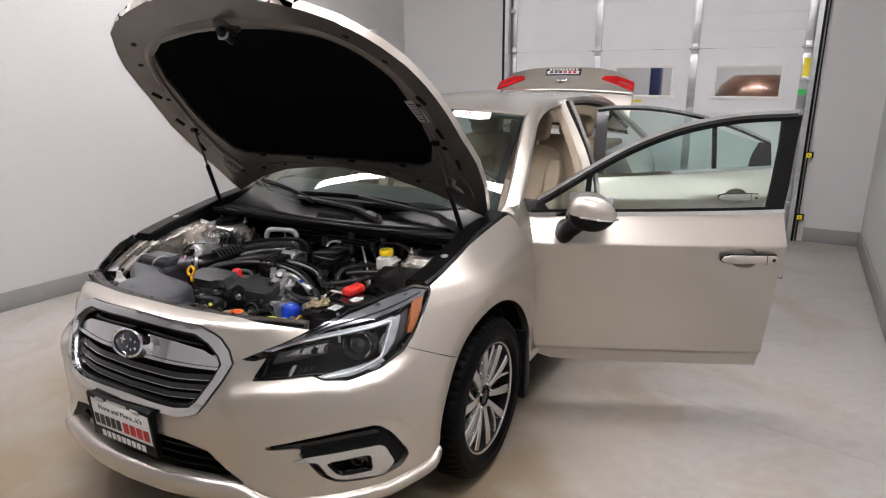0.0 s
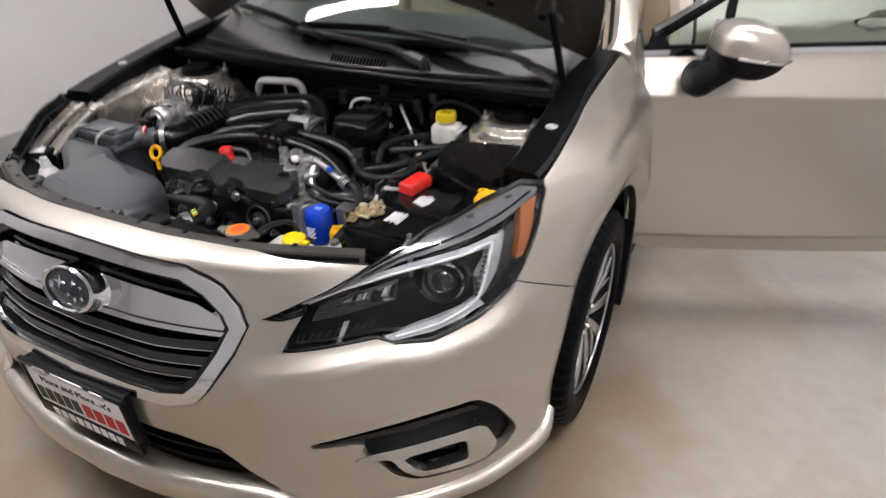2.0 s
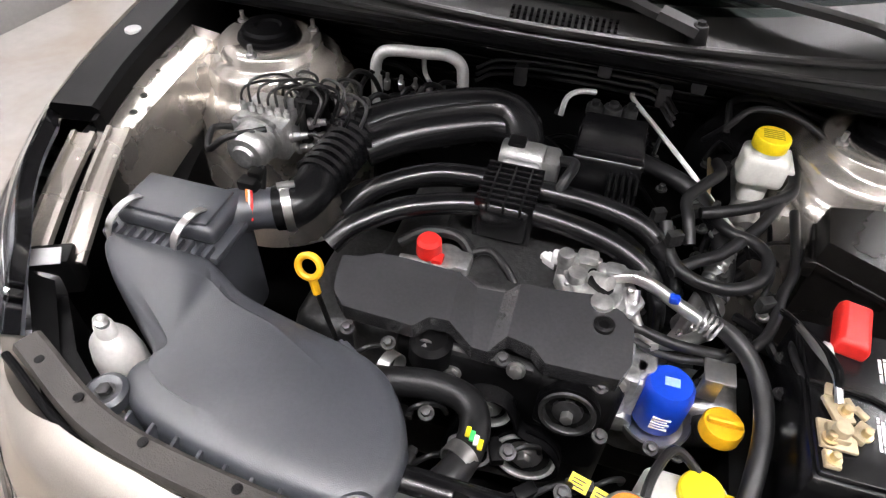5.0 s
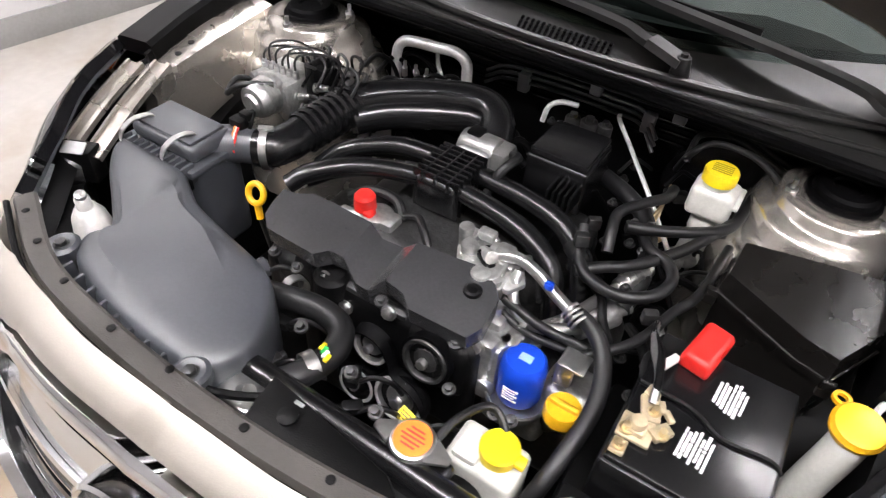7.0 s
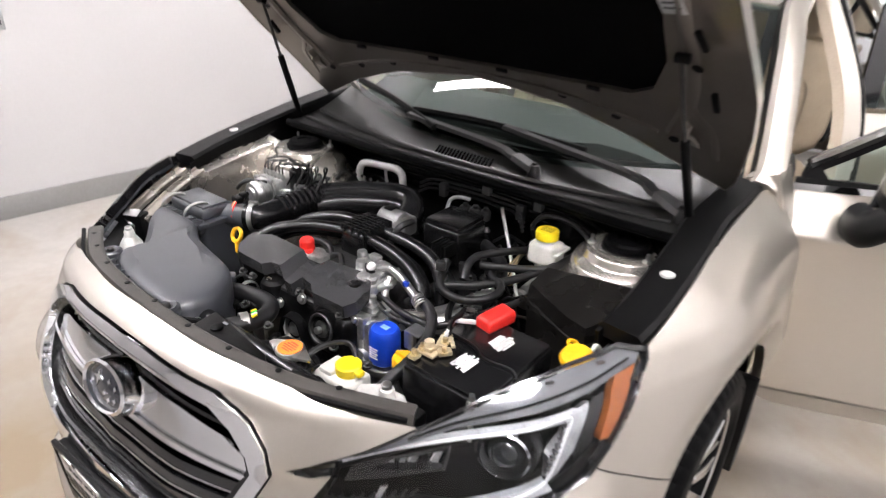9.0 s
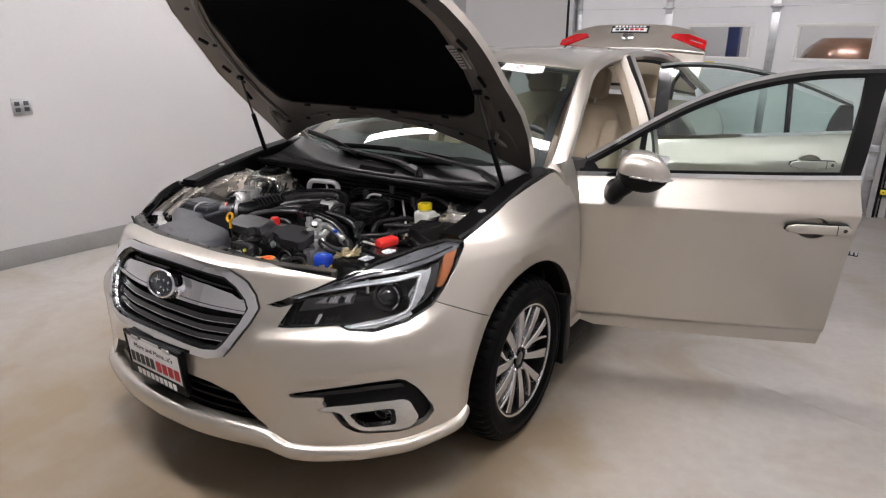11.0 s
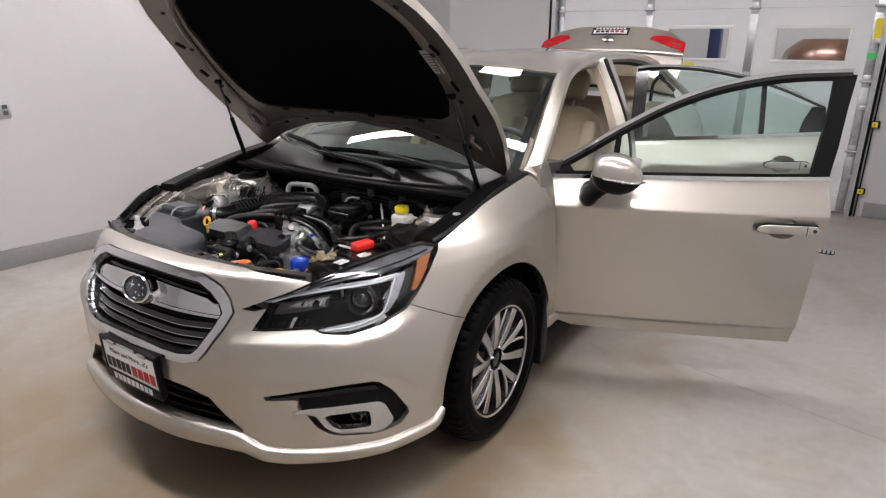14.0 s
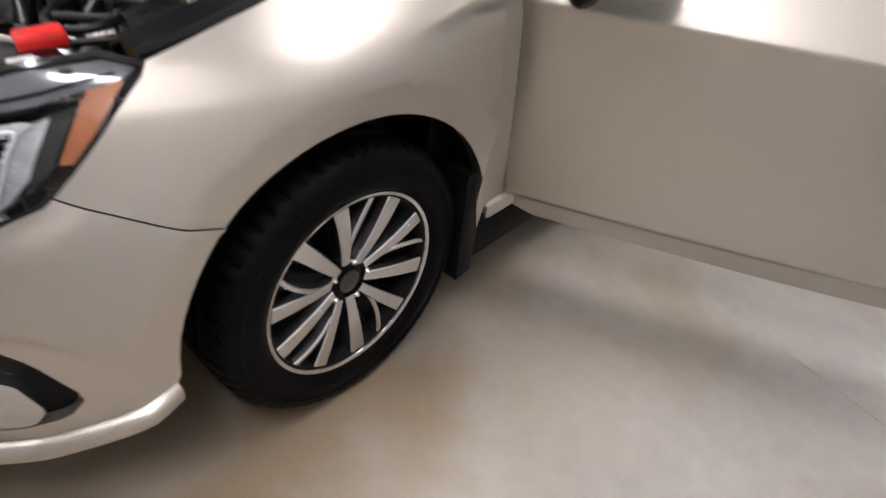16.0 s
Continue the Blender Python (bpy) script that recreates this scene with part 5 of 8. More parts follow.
def front_door():
    f = door_sheet((.955, .57))
    edge = [(-.13, .97), (-.118, .83), (-.095, .5), (-.075, .29), (0, .264), (.5, .258), (.967, .252), (.985, .5), (1.012, .877), (1.008, .997), (.5, .985)]
    door = skin("front_door", f, edge, [bowl_hole(.727, .972, .803)], PAINT, car, step=.013, flange=.05, label="open champagne front door")
    skin("door_card", f, [(s * .985 + .005, .63 + (z - .63) * .98) for s, z in edge], [], TANPL, door, step=.06, out=-.075, flange=-.02)
    strip(f, [(-.13, .978), (.3, .988), (.7, .995), (1.008, 1.003)], .006, .009, CHROME, "belt_moulding", door, .004)
    strip(f, [(-.11, .992), (.3, 1.0), (.7, 1.007), (.97, 1.014)], .006, .007, BLACKPAINT, "belt_seal", door, -.002)
    top = [(-.085, 1.035), (.0, 1.085), (.18, 1.195), (.36, 1.288), (.56, 1.36), (.80, 1.405), (1.06, 1.418)]
    fr = strip(f, top, .012, .010, GLOSSBLACK, "window_frame", door, .0, 8)
    strip(f, [(s, z + .012) for s, z in top], .009, .0065, SATINCHROME, "frame_brightwork", fr, .008, 8)
    strip(f, [(s + .004, z - .016) for s, z in top], .014, .012, BLACK, "glass_run", fr, -.008, 8)
    part("rear_frame", loft([[Vector(f(s, z, o)) for s, z, o in ((a, z0, -.02), (b, z0, -.02), (b, z0, .004), (a, z0, .004))] for a, b, z0 in ((.93, 1.004, 1.0), (.955, 1.03, 1.12), (.985, 1.055, 1.28), (1.0, 1.082, 1.412))]), BLACKPAINT, fr, "black frame applique")
    part("front_corner", loft([[Vector(f(s, z, o)) for s, z, o in ((a, z0, -.015), (b, z0, -.015), (b, z0, .006), (a, z0, .006))] for a, b, z0 in ((-.095, -.03, 1.0), (-.09, -.045, 1.02), (-.075, -.06, 1.042))]), BLACK, fr)
    part("quarter_divider", loft([[Vector(f(s, z, o)) for s, z, o in ((a, z0, -.015), (b, z0, -.015), (b, z0, .002), (a, z0, .002))] for a, b, z0 in ((.125, .15, 1.0), (.135, .16, 1.1), (.143, .165, 1.165))]), BLACK, fr)
    pane = skin("window_glass", f, [(-.06, 1.0), (.95, 1.01), (.98, 1.15), (1.02, 1.40), (.8, 1.395), (.56, 1.35), (.36, 1.275), (.18, 1.18), (.0, 1.07)], [], GLASS, door, step=.06, out=-.012, flange=.004)
    pane.visible_shadow = False
    handle_set(f, .727, .972, .803, door)
    # mirror
    o = Vector(f(.135, 1.035, .16))
    m = Matrix.Translation(o) @ Matrix((DOOR_D, (0, 0, 1), DOOR_D.cross(Vector((0, 0, 1))))).transposed().to_4x4()
    m = m @ Matrix.Rotation(radians(-8), 4, "Z")

    def shellm(k, zlo, zhi):
        """A rounded mirror head, cut between two heights."""
        rings = []
        for t in np.linspace(0, 1, 15):
            d = -.085 + .17 * t
            q = math.sqrt(max(1 - (2 * max(t, .02) - 1) ** 4 * .98, .03)) if t < .5 else 1 - .12 * (2 * t - 1) ** 3
            ring = []
            for a in np.linspace(0, 2 * math.pi, 37)[:-1]:
                cx, sz = math.cos(a), math.sin(a)
                x = .112 * q * math.copysign(abs(cx) ** .72, cx)
                z = .080 * q * math.copysign(abs(sz) ** .80, sz)
                if x > 0:
                    z *= 1 - .5 * (x / .112) ** 2
                z = min(max(z, zlo), zhi)
                ring.append(V(x * k * .9, z * k, .05 - d))
            rings.append(ring)
        return loft(rings)
    mirror = part("mirror_cap", moved(shellm(1.0, -.012, .1), m), PAINT, door, "champagne mirror cap on a black stalk")
    part("mirror_lower", moved(shellm(.985, -.1, -.010), m), BLACK, mirror)
    part("indicator_strip", moved(tube([(-.06, -.013, .128), (.0, -.011, .138), (.06, -.010, .134), (.106, -.008, .09)], .005, 8, 6), m), SATINCHROME, mirror)
    part("mirror_glass", moved(box((-.095, -.065, -.03), (.095, .062, -.026), .01), m), CHROME, mirror)
    arm = [V(-.085, -.125, -.07), V(-.085, -.118, -.01), V(-.075, -.09, .03), V(-.045, -.045, .05)]
    part("mirror_stalk", moved(tube(arm, .04, 16, 6, flat=.75, radii=[.055, .05, .044, .05]), m), BLACK, mirror)


def rear_door():
    f = door_sheet((.975, 1.62), .05)
    edge = [(-.14, .985), (-.12, .5), (-.10, .29), (.0, .28), (.52, .28), (.60, .40), (.70, .60), (.82, .80), (.875, .92), (.885, 1.045)]
    door = skin("rear_door", f, edge, [bowl_hole(.57, .80, .893)], PAINT, car, step=.025, flange=.05, label="open champagne rear door")
    skin("door_card", f, [(s * .985 + .005, .63 + (z - .63) * .98) for s, z in edge], [], TANPL, door, step=.08, out=-.075, flange=-.02)
    strip(f, [(-.14, .995), (.3, 1.02), (.885, 1.055)], .006, .009, CHROME, "belt_moulding", door, .004)
    top = [(-.115, 1.375), (.0, 1.385), (.2, 1.38), (.42, 1.345), (.64, 1.285), (.87, 1.19)]
    fr = strip(f, top, .012, .010, GLOSSBLACK, "window_frame", door, 0, 8)
    strip(f, [(s, z + .012) for s, z in top], .009, .0065, SATINCHROME, "frame_brightwork", fr, .008, 8)
    part("front_frame", loft([[Vector(f(s, z, o)) for s, z, o in ((a, z0, -.02), (b, z0, -.02), (b, z0, .004), (a, z0, .004))] for a, b, z0 in ((-.14, -.07, 1.0), (-.13, -.06, 1.2), (-.12, -.05, 1.37))]), GLOSSBLACK, fr)
    part("rear_corner", loft([[Vector(f(s, z, o)) for s, z, o in ((a, z0, -.02), (b, z0, -.02), (b, z0, .004), (a, z0, .004))] for a, b, z0 in ((.76, .885, 1.055), (.78, .885, 1.12), (.82, .88, 1.19))]), BLACK, fr)
    part("divider", loft([[Vector(f(s, z, o)) for s, z, o in ((a, z0, -.015), (b, z0, -.015), (b, z0, .0), (a, z0, .0))] for a, b, z0 in ((.55, .575, 1.04), (.55, .575, 1.2), (.55, .575, 1.305))]), BLACK, fr)
    pane = skin("window_glass", f, [(-.07, 1.01), (.86, 1.06), (.84, 1.18), (.42, 1.33), (.2, 1.365), (-.06, 1.365)], [], GLASS, door, step=.06, out=-.012, flange=.004)
    pane.visible_shadow = False
    handle_set(f, .57, .80, .893, door)


front_door()
rear_door()


# ---- raised boot lid ----
def lid_top(x, b, out=0.0):
    """The lid's deck, standing upright: b from the hinge edge to the lip."""
    return (x, 3.30 + .10 * b - .03 * math.sin(math.pi * b) - out + .05 * (x / .62) ** 2, 1.10 + .33 * b - .03 * (x / .62) ** 2)


def lid_rear(x, b, out=0.0):
    """The lid's end panel, tipped up and back: b from the lip to the lower edge."""
    z0 = 1.435 - .035 * (x / .62) ** 2
    return (x, 3.40 + .13 * b + .05 * (x / .62) ** 2 - out * .75, z0 + .185 * b - .05 * b * (x / .62) ** 4 + out * .65)


lid = skin("boot_lid", lid_top, [(-.60, 0), (.60, 0), (.635, .6), (.63, 1), (-.63, 1), (-.635, .6)], [], PAINT, car, step=.04, flange=.03, label="raised champagne boot lid with red lamps")
RL = [(-.63, 0), (.63, 0), (.615, .6), (.5, .95), (.3, 1.0), (-.3, 1.0), (-.5, .95), (-.615, .6)]
skin("lid_panel", lid_rear, RL, [], PAINT, lid, step=.03, flange=.03)
part("lid_lip", tube([Vector(lid_top(x, 1.0, .012)) for x in (-.63, -.4, 0, .4, .63)], .014, 10, 6), PAINT, lid)
for s in (1, -1):
    skin("tail_lamp", lid_rear, [(s * u, b) for u, b in [(.63, .12), (.35, .50), (.37, .64), (.48, .72), (.62, .62)]], [], REDLENS, lid, step=.03, out=.012, flange=.02, label="red tail lamp")
    skin("lamp_band", lid_rear, [(s * u, b) for u, b in [(.60, .38), (.50, .45), (.51, .48), (.60, .43)]], [], SATINCHROME, lid, step=.03, out=.014, flange=.004)
skin("plate_recess", lid_rear, [(-.16, .62), (.16, .62), (.16, .92), (-.16, .92)], [], INKBLACK, lid, step=.05, out=.006, flange=.006)
skin("dealer_plate", lid_rear, [(-.145, .66), (.145, .66), (.145, .80), (-.145, .80)], [], PAPER, lid, step=.05, out=.012, flange=.004, label="white dealer plate, upside down")
for k in range(9):
    skin("plate_bar", lid_rear, [(-.13 + .03 * k, .84), (-.11 + .03 * k, .84), (-.11 + .03 * k, .90), (-.13 + .03 * k, .90)], [], PAPER, lid, step=.05, out=.010, flange=.002)
for k in range(6):
    skin("plate_bar", lid_rear, [(-.12 + .042 * k, .69), (-.09 + .042 * k, .69), (-.09 + .042 * k, .77), (-.12 + .042 * k, .77)], [], INKRED if k > 2 else INKBLACK, lid, step=.05, out=.0145, flange=.002)
bm4 = Matrix.Translation(lid_rear(0, .42, .012)) @ Matrix.Rotation(radians(60), 4, "X")
part("lid_badge", moved(moved(lathe([(0, .006), (.045, .005), (.055, 0)], 32, "z"), Matrix.Diagonal((1, .6, 1, 1))), bm4), CHROME, lid)
for s in (1, -1):
    part("lid_hinge", tube([(s * .5, 3.12, 1.06), (s * .5, 3.16, 1.2), (s * .5, 3.27, 1.24), (s * .5, 3.33, 1.2)], .014, 8, 6), BLACK, car)
part("parcel_shelf", box((-.62, 2.75, 1.0), (.62, 3.25, 1.05), .02), TANPL, car)
part("boot_floor", box((-.6, 3.0, .5), (.6, 3.75, .55), .02), DASH, car)

# ---- cabin ----
part("cabin_floor", box((-.82, .35, .20), (.82, 2.95, .26), .02), DASH, car)
part("firewall", box((-.80, .31, .25), (.80, .36, .98), .01), BLACK, car)


def dash():
    prof = [(.40, .99), (.60, 1.02), (.80, 1.0), (.90, .93), (.92, .78), (.85, .60), (.60, .55), (.40, .60)]
    rings = []
    for x in np.linspace(-.78, .78, 15):
        hood = .035 * math.exp(-((x - .37) / .16) ** 2)
        rings.append([V(x, y, z + (hood if z > .95 else 0)) for y, z in prof])
    return loft(rings)


dsh = part("dashboard", dash(), DASH, car)
part("dash_insert", box((-.7, .905, .80), (.7, .93, .86), .01), SATINCHROME, dsh)
part("stack_screen", box((-.11, .90, .72), (.11, .935, .93), .012), GLOSSBLACK, dsh)
wm = Matrix.Translation((.37, 1.03, .93)) @ Matrix.Rotation(radians(-65), 4, "X")
tor = [(.185 + .015 * math.cos(a), .015 * math.sin(a)) for a in np.linspace(0, 2 * math.pi, 11)[:-1]]
sw = part("steering_wheel", moved(lathe(tor, 40, "z", closed=True), wm), DASH, car, "dark leather steering wheel")
part("airbag", moved(lathe([(0, .025), (.05, .022), (.075, .0), (.07, -.03)], 24, "z"), wm), DASH, sw)
part("wheel_spoke", moved(join(box((-.18, -.02, -.008), (.18, .02, .008), .006), box((-.02, -.18, -.008), (.02, 0, .008), .006)), wm), SATINCHROME, sw)


def pad(c, size, p=.55, m=None):
    """A soft cushion: a rounded block with puffed faces."""
    bm = bmesh.new()
    bmesh.ops.create_cube(bm, size=2)
    bmesh.ops.subdivide_edges(bm, edges=bm.edges[:], cuts=7, use_grid_fill=True)
    for v in bm.verts:
        q = v.co.copy()
        n = (abs(q.x) ** 5 + abs(q.y) ** 5 + abs(q.z) ** 5) ** (1 / 5)
        v.co = Vector([q[i] / n * size[i] / 2 for i in range(3)])
    mm = Matrix.Translation(c)
    return moved(bm, mm @ m if m else mm)


def seat(x, y, rec=22):
    r = part("front_seat", pad((x, y, .50), (.52, .54, .2)), TAN, car, "tan cloth front seat")
    lean = Matrix.Rotation(radians(-rec), 4, "X")
    bc = Vector((x, y + .30, .56))
    part("backrest", moved(pad((0, 0, .30), (.50, .15, .66)), Matrix.Translation(bc) @ lean), TAN, r)
    for s in (1, -1):
        part("bolster", moved(pad((s * .225, -.05, .28), (.10, .15, .5)), Matrix.Translation(bc) @ lean), TAN, r)
        part("cushion_bolster", pad((x + s * .235, y, .54), (.09, .48, .15)), TAN, r)
        part("headrest_post", moved(cyl((s * .06, 0, .6), (s * .06, 0, .72), .007, seg=10), Matrix.Translation(bc) @ lean), STEEL, r)
    part("headrest", moved(pad((0, -.01, .765), (.26, .11, .19)), Matrix.Translation(bc) @ lean), TAN, r)
    part("seat_base", box((x - .22, y - .2, .24), (x + .22, y + .24, .45), .02), DASH, r)
    part("side_shield", box((x + (.27 if x > 0 else -.29), y - .2, .36), (x + (.29 if x > 0 else -.27), y + .26, .50), .01), TANPL, r)


seat(.37, 1.18)
seat(-.37, 1.18)
bench = part("rear_bench", pad((0, 2.15, .48), (1.3, .52, .22)), TAN, car, "tan cloth rear bench seat")
part("bench_back", moved(pad((0, 0, .30), (1.3, .16, .64)), Matrix.Translation((0, 2.42, .55)) @ Matrix.Rotation(radians(-25), 4, "X")), TAN, bench)
for x in (-.38, 0, .38):
    part("headrest", moved(pad((x, 0, .70), (.26, .11, .17)), Matrix.Translation((0, 2.42, .55)) @ Matrix.Rotation(radians(-25), 4, "X")), TAN, bench)
rv = part("rear_view_mirror", box((-.12, 1.02, 1.29), (.12, 1.05, 1.35), .015), BLACK, car)
part("mirror_stem", cyl((0, 1.03, 1.34), (0, 1.08, 1.39), .012, seg=10), BLACK, rv)




# ---- engine bay ----
def P(*pts):
    return [tuple(p) for p in pts]


# dark tub: side walls, floor tray, bulkhead
for s in (1, -1):
    part("apron_wall", loft([[V(s * .71, -.50, .30), V(s * .73, -.50, .30), V(s * .73, -.50, .76), V(s * .71, -.50, .76)], [V(s * .715, -.30, .30), V(s * .735, -.30, .30), V(s * .735, -.30, .86), V(s * .715, -.30, .86)],
                             [V(s * .69, .25, .30), V(s * .71, .25, .30), V(s * .72, .25, .93), V(s * .70, .25, .93)]]), BLACK, car)
part("under_tray", box((-.62, -.72, .24), (.62, .30, .27), .01), BLACK, car)
bulk = part("bulkhead", box((-.66, .20, .26), (.66, .24, .93), .01), BLACK, car)
for k in range(5):
    part("bulkhead_rib", box((-.5, .190, .80 + .022 * k), (.42, .2, .81 + .022 * k), .003), SATIN, bulk)
part("radiator", box((-.40, -.76, .30), (.42, -.71, .79), .01), DARKMETAL, car)

# cowl: seal, panel with vent slots
COWL_A = P((-.68, .07, .955), (-.5, .085, .945), (-.2, .108, .935), (.1, .11, .935), (.4, .092, .94), (.62, .065, .95), (.70, .06, .955))
part("cowl_seal", tube(COWL_A, .012, 10, 8), RUBBER, car)


def cowl(x, b, out=0.0):
    a = x / .735
    y0 = float(np.interp(x, [p[0] for p in COWL_A], [p[1] for p in COWL_A])) + .004
    z0 = float(np.interp(x, [p[0] for p in COWL_A], [p[2] for p in COWL_A]))
    e = screen(a, .02)
    return (x, y0 + (e[1] - y0) * b - out * .4, z0 + (e[2] - z0) * b - .02 * math.sin(math.pi * b) + out)


part("cowl_front", loft([[V(x, y - .004, z - .006), V(x, .200, z - .024), V(x, .200, z - .030), V(x, y - .004, z - .014)] for x, y, z in COWL_A[1:-1]]), BLACK, car)
cw = skin("cowl_panel", cowl, [(-.69, 0), (.69, 0), (.70, 1), (-.70, 1)], [], COWLM, car, step=.05, flange=.02, label="black plastic cowl below the windscreen")
part("cowl_ridge", tube([cowl(x, .45, .006) for x in np.linspace(-.66, .66, 9)], .009, 8, 5), COWLM, cw)
part("cowl_ridge", tube([cowl(x, .22, .004) for x in np.linspace(-.66, .66, 9)], .006, 8, 5), COWLM, cw)
for k in range(17):
    for r in range(3):
        x = -.10 + .0125 * k
        o = Vector(cowl(x, .60 + .065 * r, .004))
        part("vent_slot", moved(box((-.003, -.0045, -.002), (.003, .0045, .002), .001), Matrix.Translation(o) @ Matrix.Rotation(radians(20), 4, "X")), FELT, cw)
for x in (-.42, -.06, .24, .52):
    part("cowl_clip", box((x - .012, .14, .905), (x + .012, .165, .94), .004), BLACK, car)


def wiper(pivot, elbow, tip, b0, b1, lab):
    arm = part("wiper_arm", sweep([pivot, Vector(pivot).lerp(Vector(elbow), .5) + V(0, 0, .004), elbow, tip], [(-.016, -.005), (-.013, .006), (.013, .006), (.016, -.005)], 6), WIPERM, car, lab)
    part("wiper_pivot", join(cyl(Vector(pivot) - V(0, 0, .02), Vector(pivot) + V(0, 0, .018), .02, .014, seg=20, bevel=.003), cyl(Vector(pivot) + V(0, 0, .016), Vector(pivot) + V(0, 0, .024), .008, seg=6)), WIPERM, arm)
    q = Vector(pivot).lerp(Vector(elbow), .42)
    # head of the arm in a lighter grey than the rest
    part("wiper_head", sweep([Vector(pivot) + V(0, 0, .006), q + V(0, 0, .009)], [(-.020, -.008), (-.017, .008), (.017, .008), (.020, -.008)], 4), GREYCAST, arm, "lighter grey wiper arm head")
    part("wiper_blade", sweep([b0, Vector(b0).lerp(Vector(b1), .5) + V(0, 0, .012), b1], [(-.006, -.012), (-.010, .0), (-.004, .010), (.004, .010), (.010, .0), (.006, -.012)], 8), BLACK, arm)


def scr(a, b, out=.02):
    return screen(a, b, out)


wiper(V(.68, .135, .985), V(.50, .222, 1.02), V(*scr(.12, .085, .025)), V(*scr(.48, .045, .018)), V(*scr(-.38, .06, .018)), "black wiper arm and blade at rest")
wiper(V(.245, .185, .974), V(.07, .228, 1.004), V(*scr(-.38, .03, .022)), V(*scr(-.20, .02, .016)), V(*scr(-.90, .055, .016)), "black wiper arm and blade at rest")

# side covers along the fenders, with round caps
for s in (1, -1):
    line = []
    for y, z in ((-.30, .899), (-.25, .908), (-.17, .925), (0, .958), (.15, .985), (.30, 1.0), (.40, 1.01)):
        e = body(y_u(y), min(z + .004, 1.045))
        line.append((s * (e[0] - .052), y, z + .004))
    cov = part("fender_cover", sweep(line, [(-.045, -.03), (-.047, -.004), (-.038, .006), (.036, .008), (.046, .0), (.046, -.03)], 8), BLACK, car, "black plastic fender edge cover")
    for y in (-.105,):
        z = float(np.interp(y, [-.17, 0], [.925, .958]))
        e = body(y_u(y), z + .004)
        part("round_cap", cyl((s * (e[0] - .055), y, z + .004), (s * (e[0] - .055), y, z + .014), .0155, seg=24, bevel=.003), mat("pale_grey_plastic", (.42, .42, .41), .45, var=(12, .08)), cov)
    # drip channel wall below the cover
    part("channel_wall", sweep([(x - s * .04, y, z - .06) for x, y, z in line], [(-.004, -.06), (-.004, .05), (.004, .05), (.004, -.06)], 6), BLACK, car)


# strut towers
def tower(x, s):
    y, z = (.080, .888) if s > 0 else (.030, .906)
    prof = [(.0, .0), (.060, .0), (.066, .004), (.094, .002), (.100, -.004), (.104, -.018), (.110, -.024), (.126, -.030), (.133, -.040), (.137, -.066), (.144, -.074), (.156, -.082), (.162, -.10), (.168, -.14), (.185, -.19), (.19, -.40)]
    bm = lathe([(r, h) for r, h in prof], 96, "z", (x, y, z))
    for v in bm.verts:  # pressed flutes and a flattened outer side
        a = math.atan2(v.co.y - y, v.co.x - x)
        r = math.hypot(v.co.y - y, v.co.x - x)
        if r > .09:
            k = 1 + .028 * math.sin(a * 3 + 1) * min((r - .09) / .05, 1)
            v.co.x, v.co.y = x + (v.co.x - x) * k, y + (v.co.y - y) * k
            if s * (v.co.x - x) > .10:
                v.co.x = x + s * (.10 + (s * (v.co.x - x) - .10) * .2)
    t = part("strut_tower", bm, BAYPAINT, car, "champagne pressed suspension tower", smooth=60)
    part("tower_cap", lathe([(0, .020), (.022, .020), (.026, .024), (.046, .024), (.052, .019), (.054, .010), (.060, .008), (.063, .0), (.063, -.01)], 40, "z", (x, y, z)), RUBBER, t, "black rubber tower cap")
    for k in range(3):
        a = radians(120 * k + 60 + 25 * s)
        p = V(x + .086 * math.cos(a), y + .086 * math.sin(a), z - .002)
        part("tower_nut", join(cyl(p, p + V(0, 0, .010), .011, seg=6, bevel=.002), cyl(p, p + V(0, 0, .026), .0045, seg=10)), STEEL, t)
    return t


tower(.585, 1)
tower(-.548, -1)
# rounded wheelhouse face in front of the far tower, and the painted braces
part("wheelhouse_panel", moved(lathe([(0, .012), (.07, .010), (.10, .0), (.115, -.02), (.12, -.05)], 40, "z"), Matrix.Translation((-.60, -.075, .815)) @ Matrix.Rotation(radians(70), 4, "X") @ Matrix.Diagonal((1, .85, 1, 1))), BAYPAINT, car)
part("wheelhouse_panel", loft([[V(-.70, -.34, .86), V(-.650, -.34, .858), V(-.640, -.34, .80), V(-.70, -.34, .62)], [V(-.71, -.15, .90), V(-.645, -.15, .89), V(-.632, -.15, .82), V(-.70, -.15, .64)], [V(-.71, .0, .92), V(-.64, .0, .91), V(-.60, .0, .80), V(-.70, .0, .64)]]), BAYPAINT, car)
for a, b in (((-.655, -.30, .878), (-.60, -.53, .80)), ((-.70, -.33, .878), (-.655, -.55, .80))):
    a, b = V(*a), V(*b)
    part("apron_brace", sweep([a, a.lerp(b, .5) + V(0, 0, .006), b], [(-.02, -.003), (-.02, .008), (-.012, .010), (-.012, .003), (.012, .003), (.012, .010), (.02, .008), (.02, -.003)], 6), BAYPAINT, car)
for p in ((-.66, -.22, .893), (-.655, -.26, .885)):
    part("plate_hole", cyl(V(*p), V(*p) + V(0, 0, .003), .007, seg=14), BLACKPAINT, car)

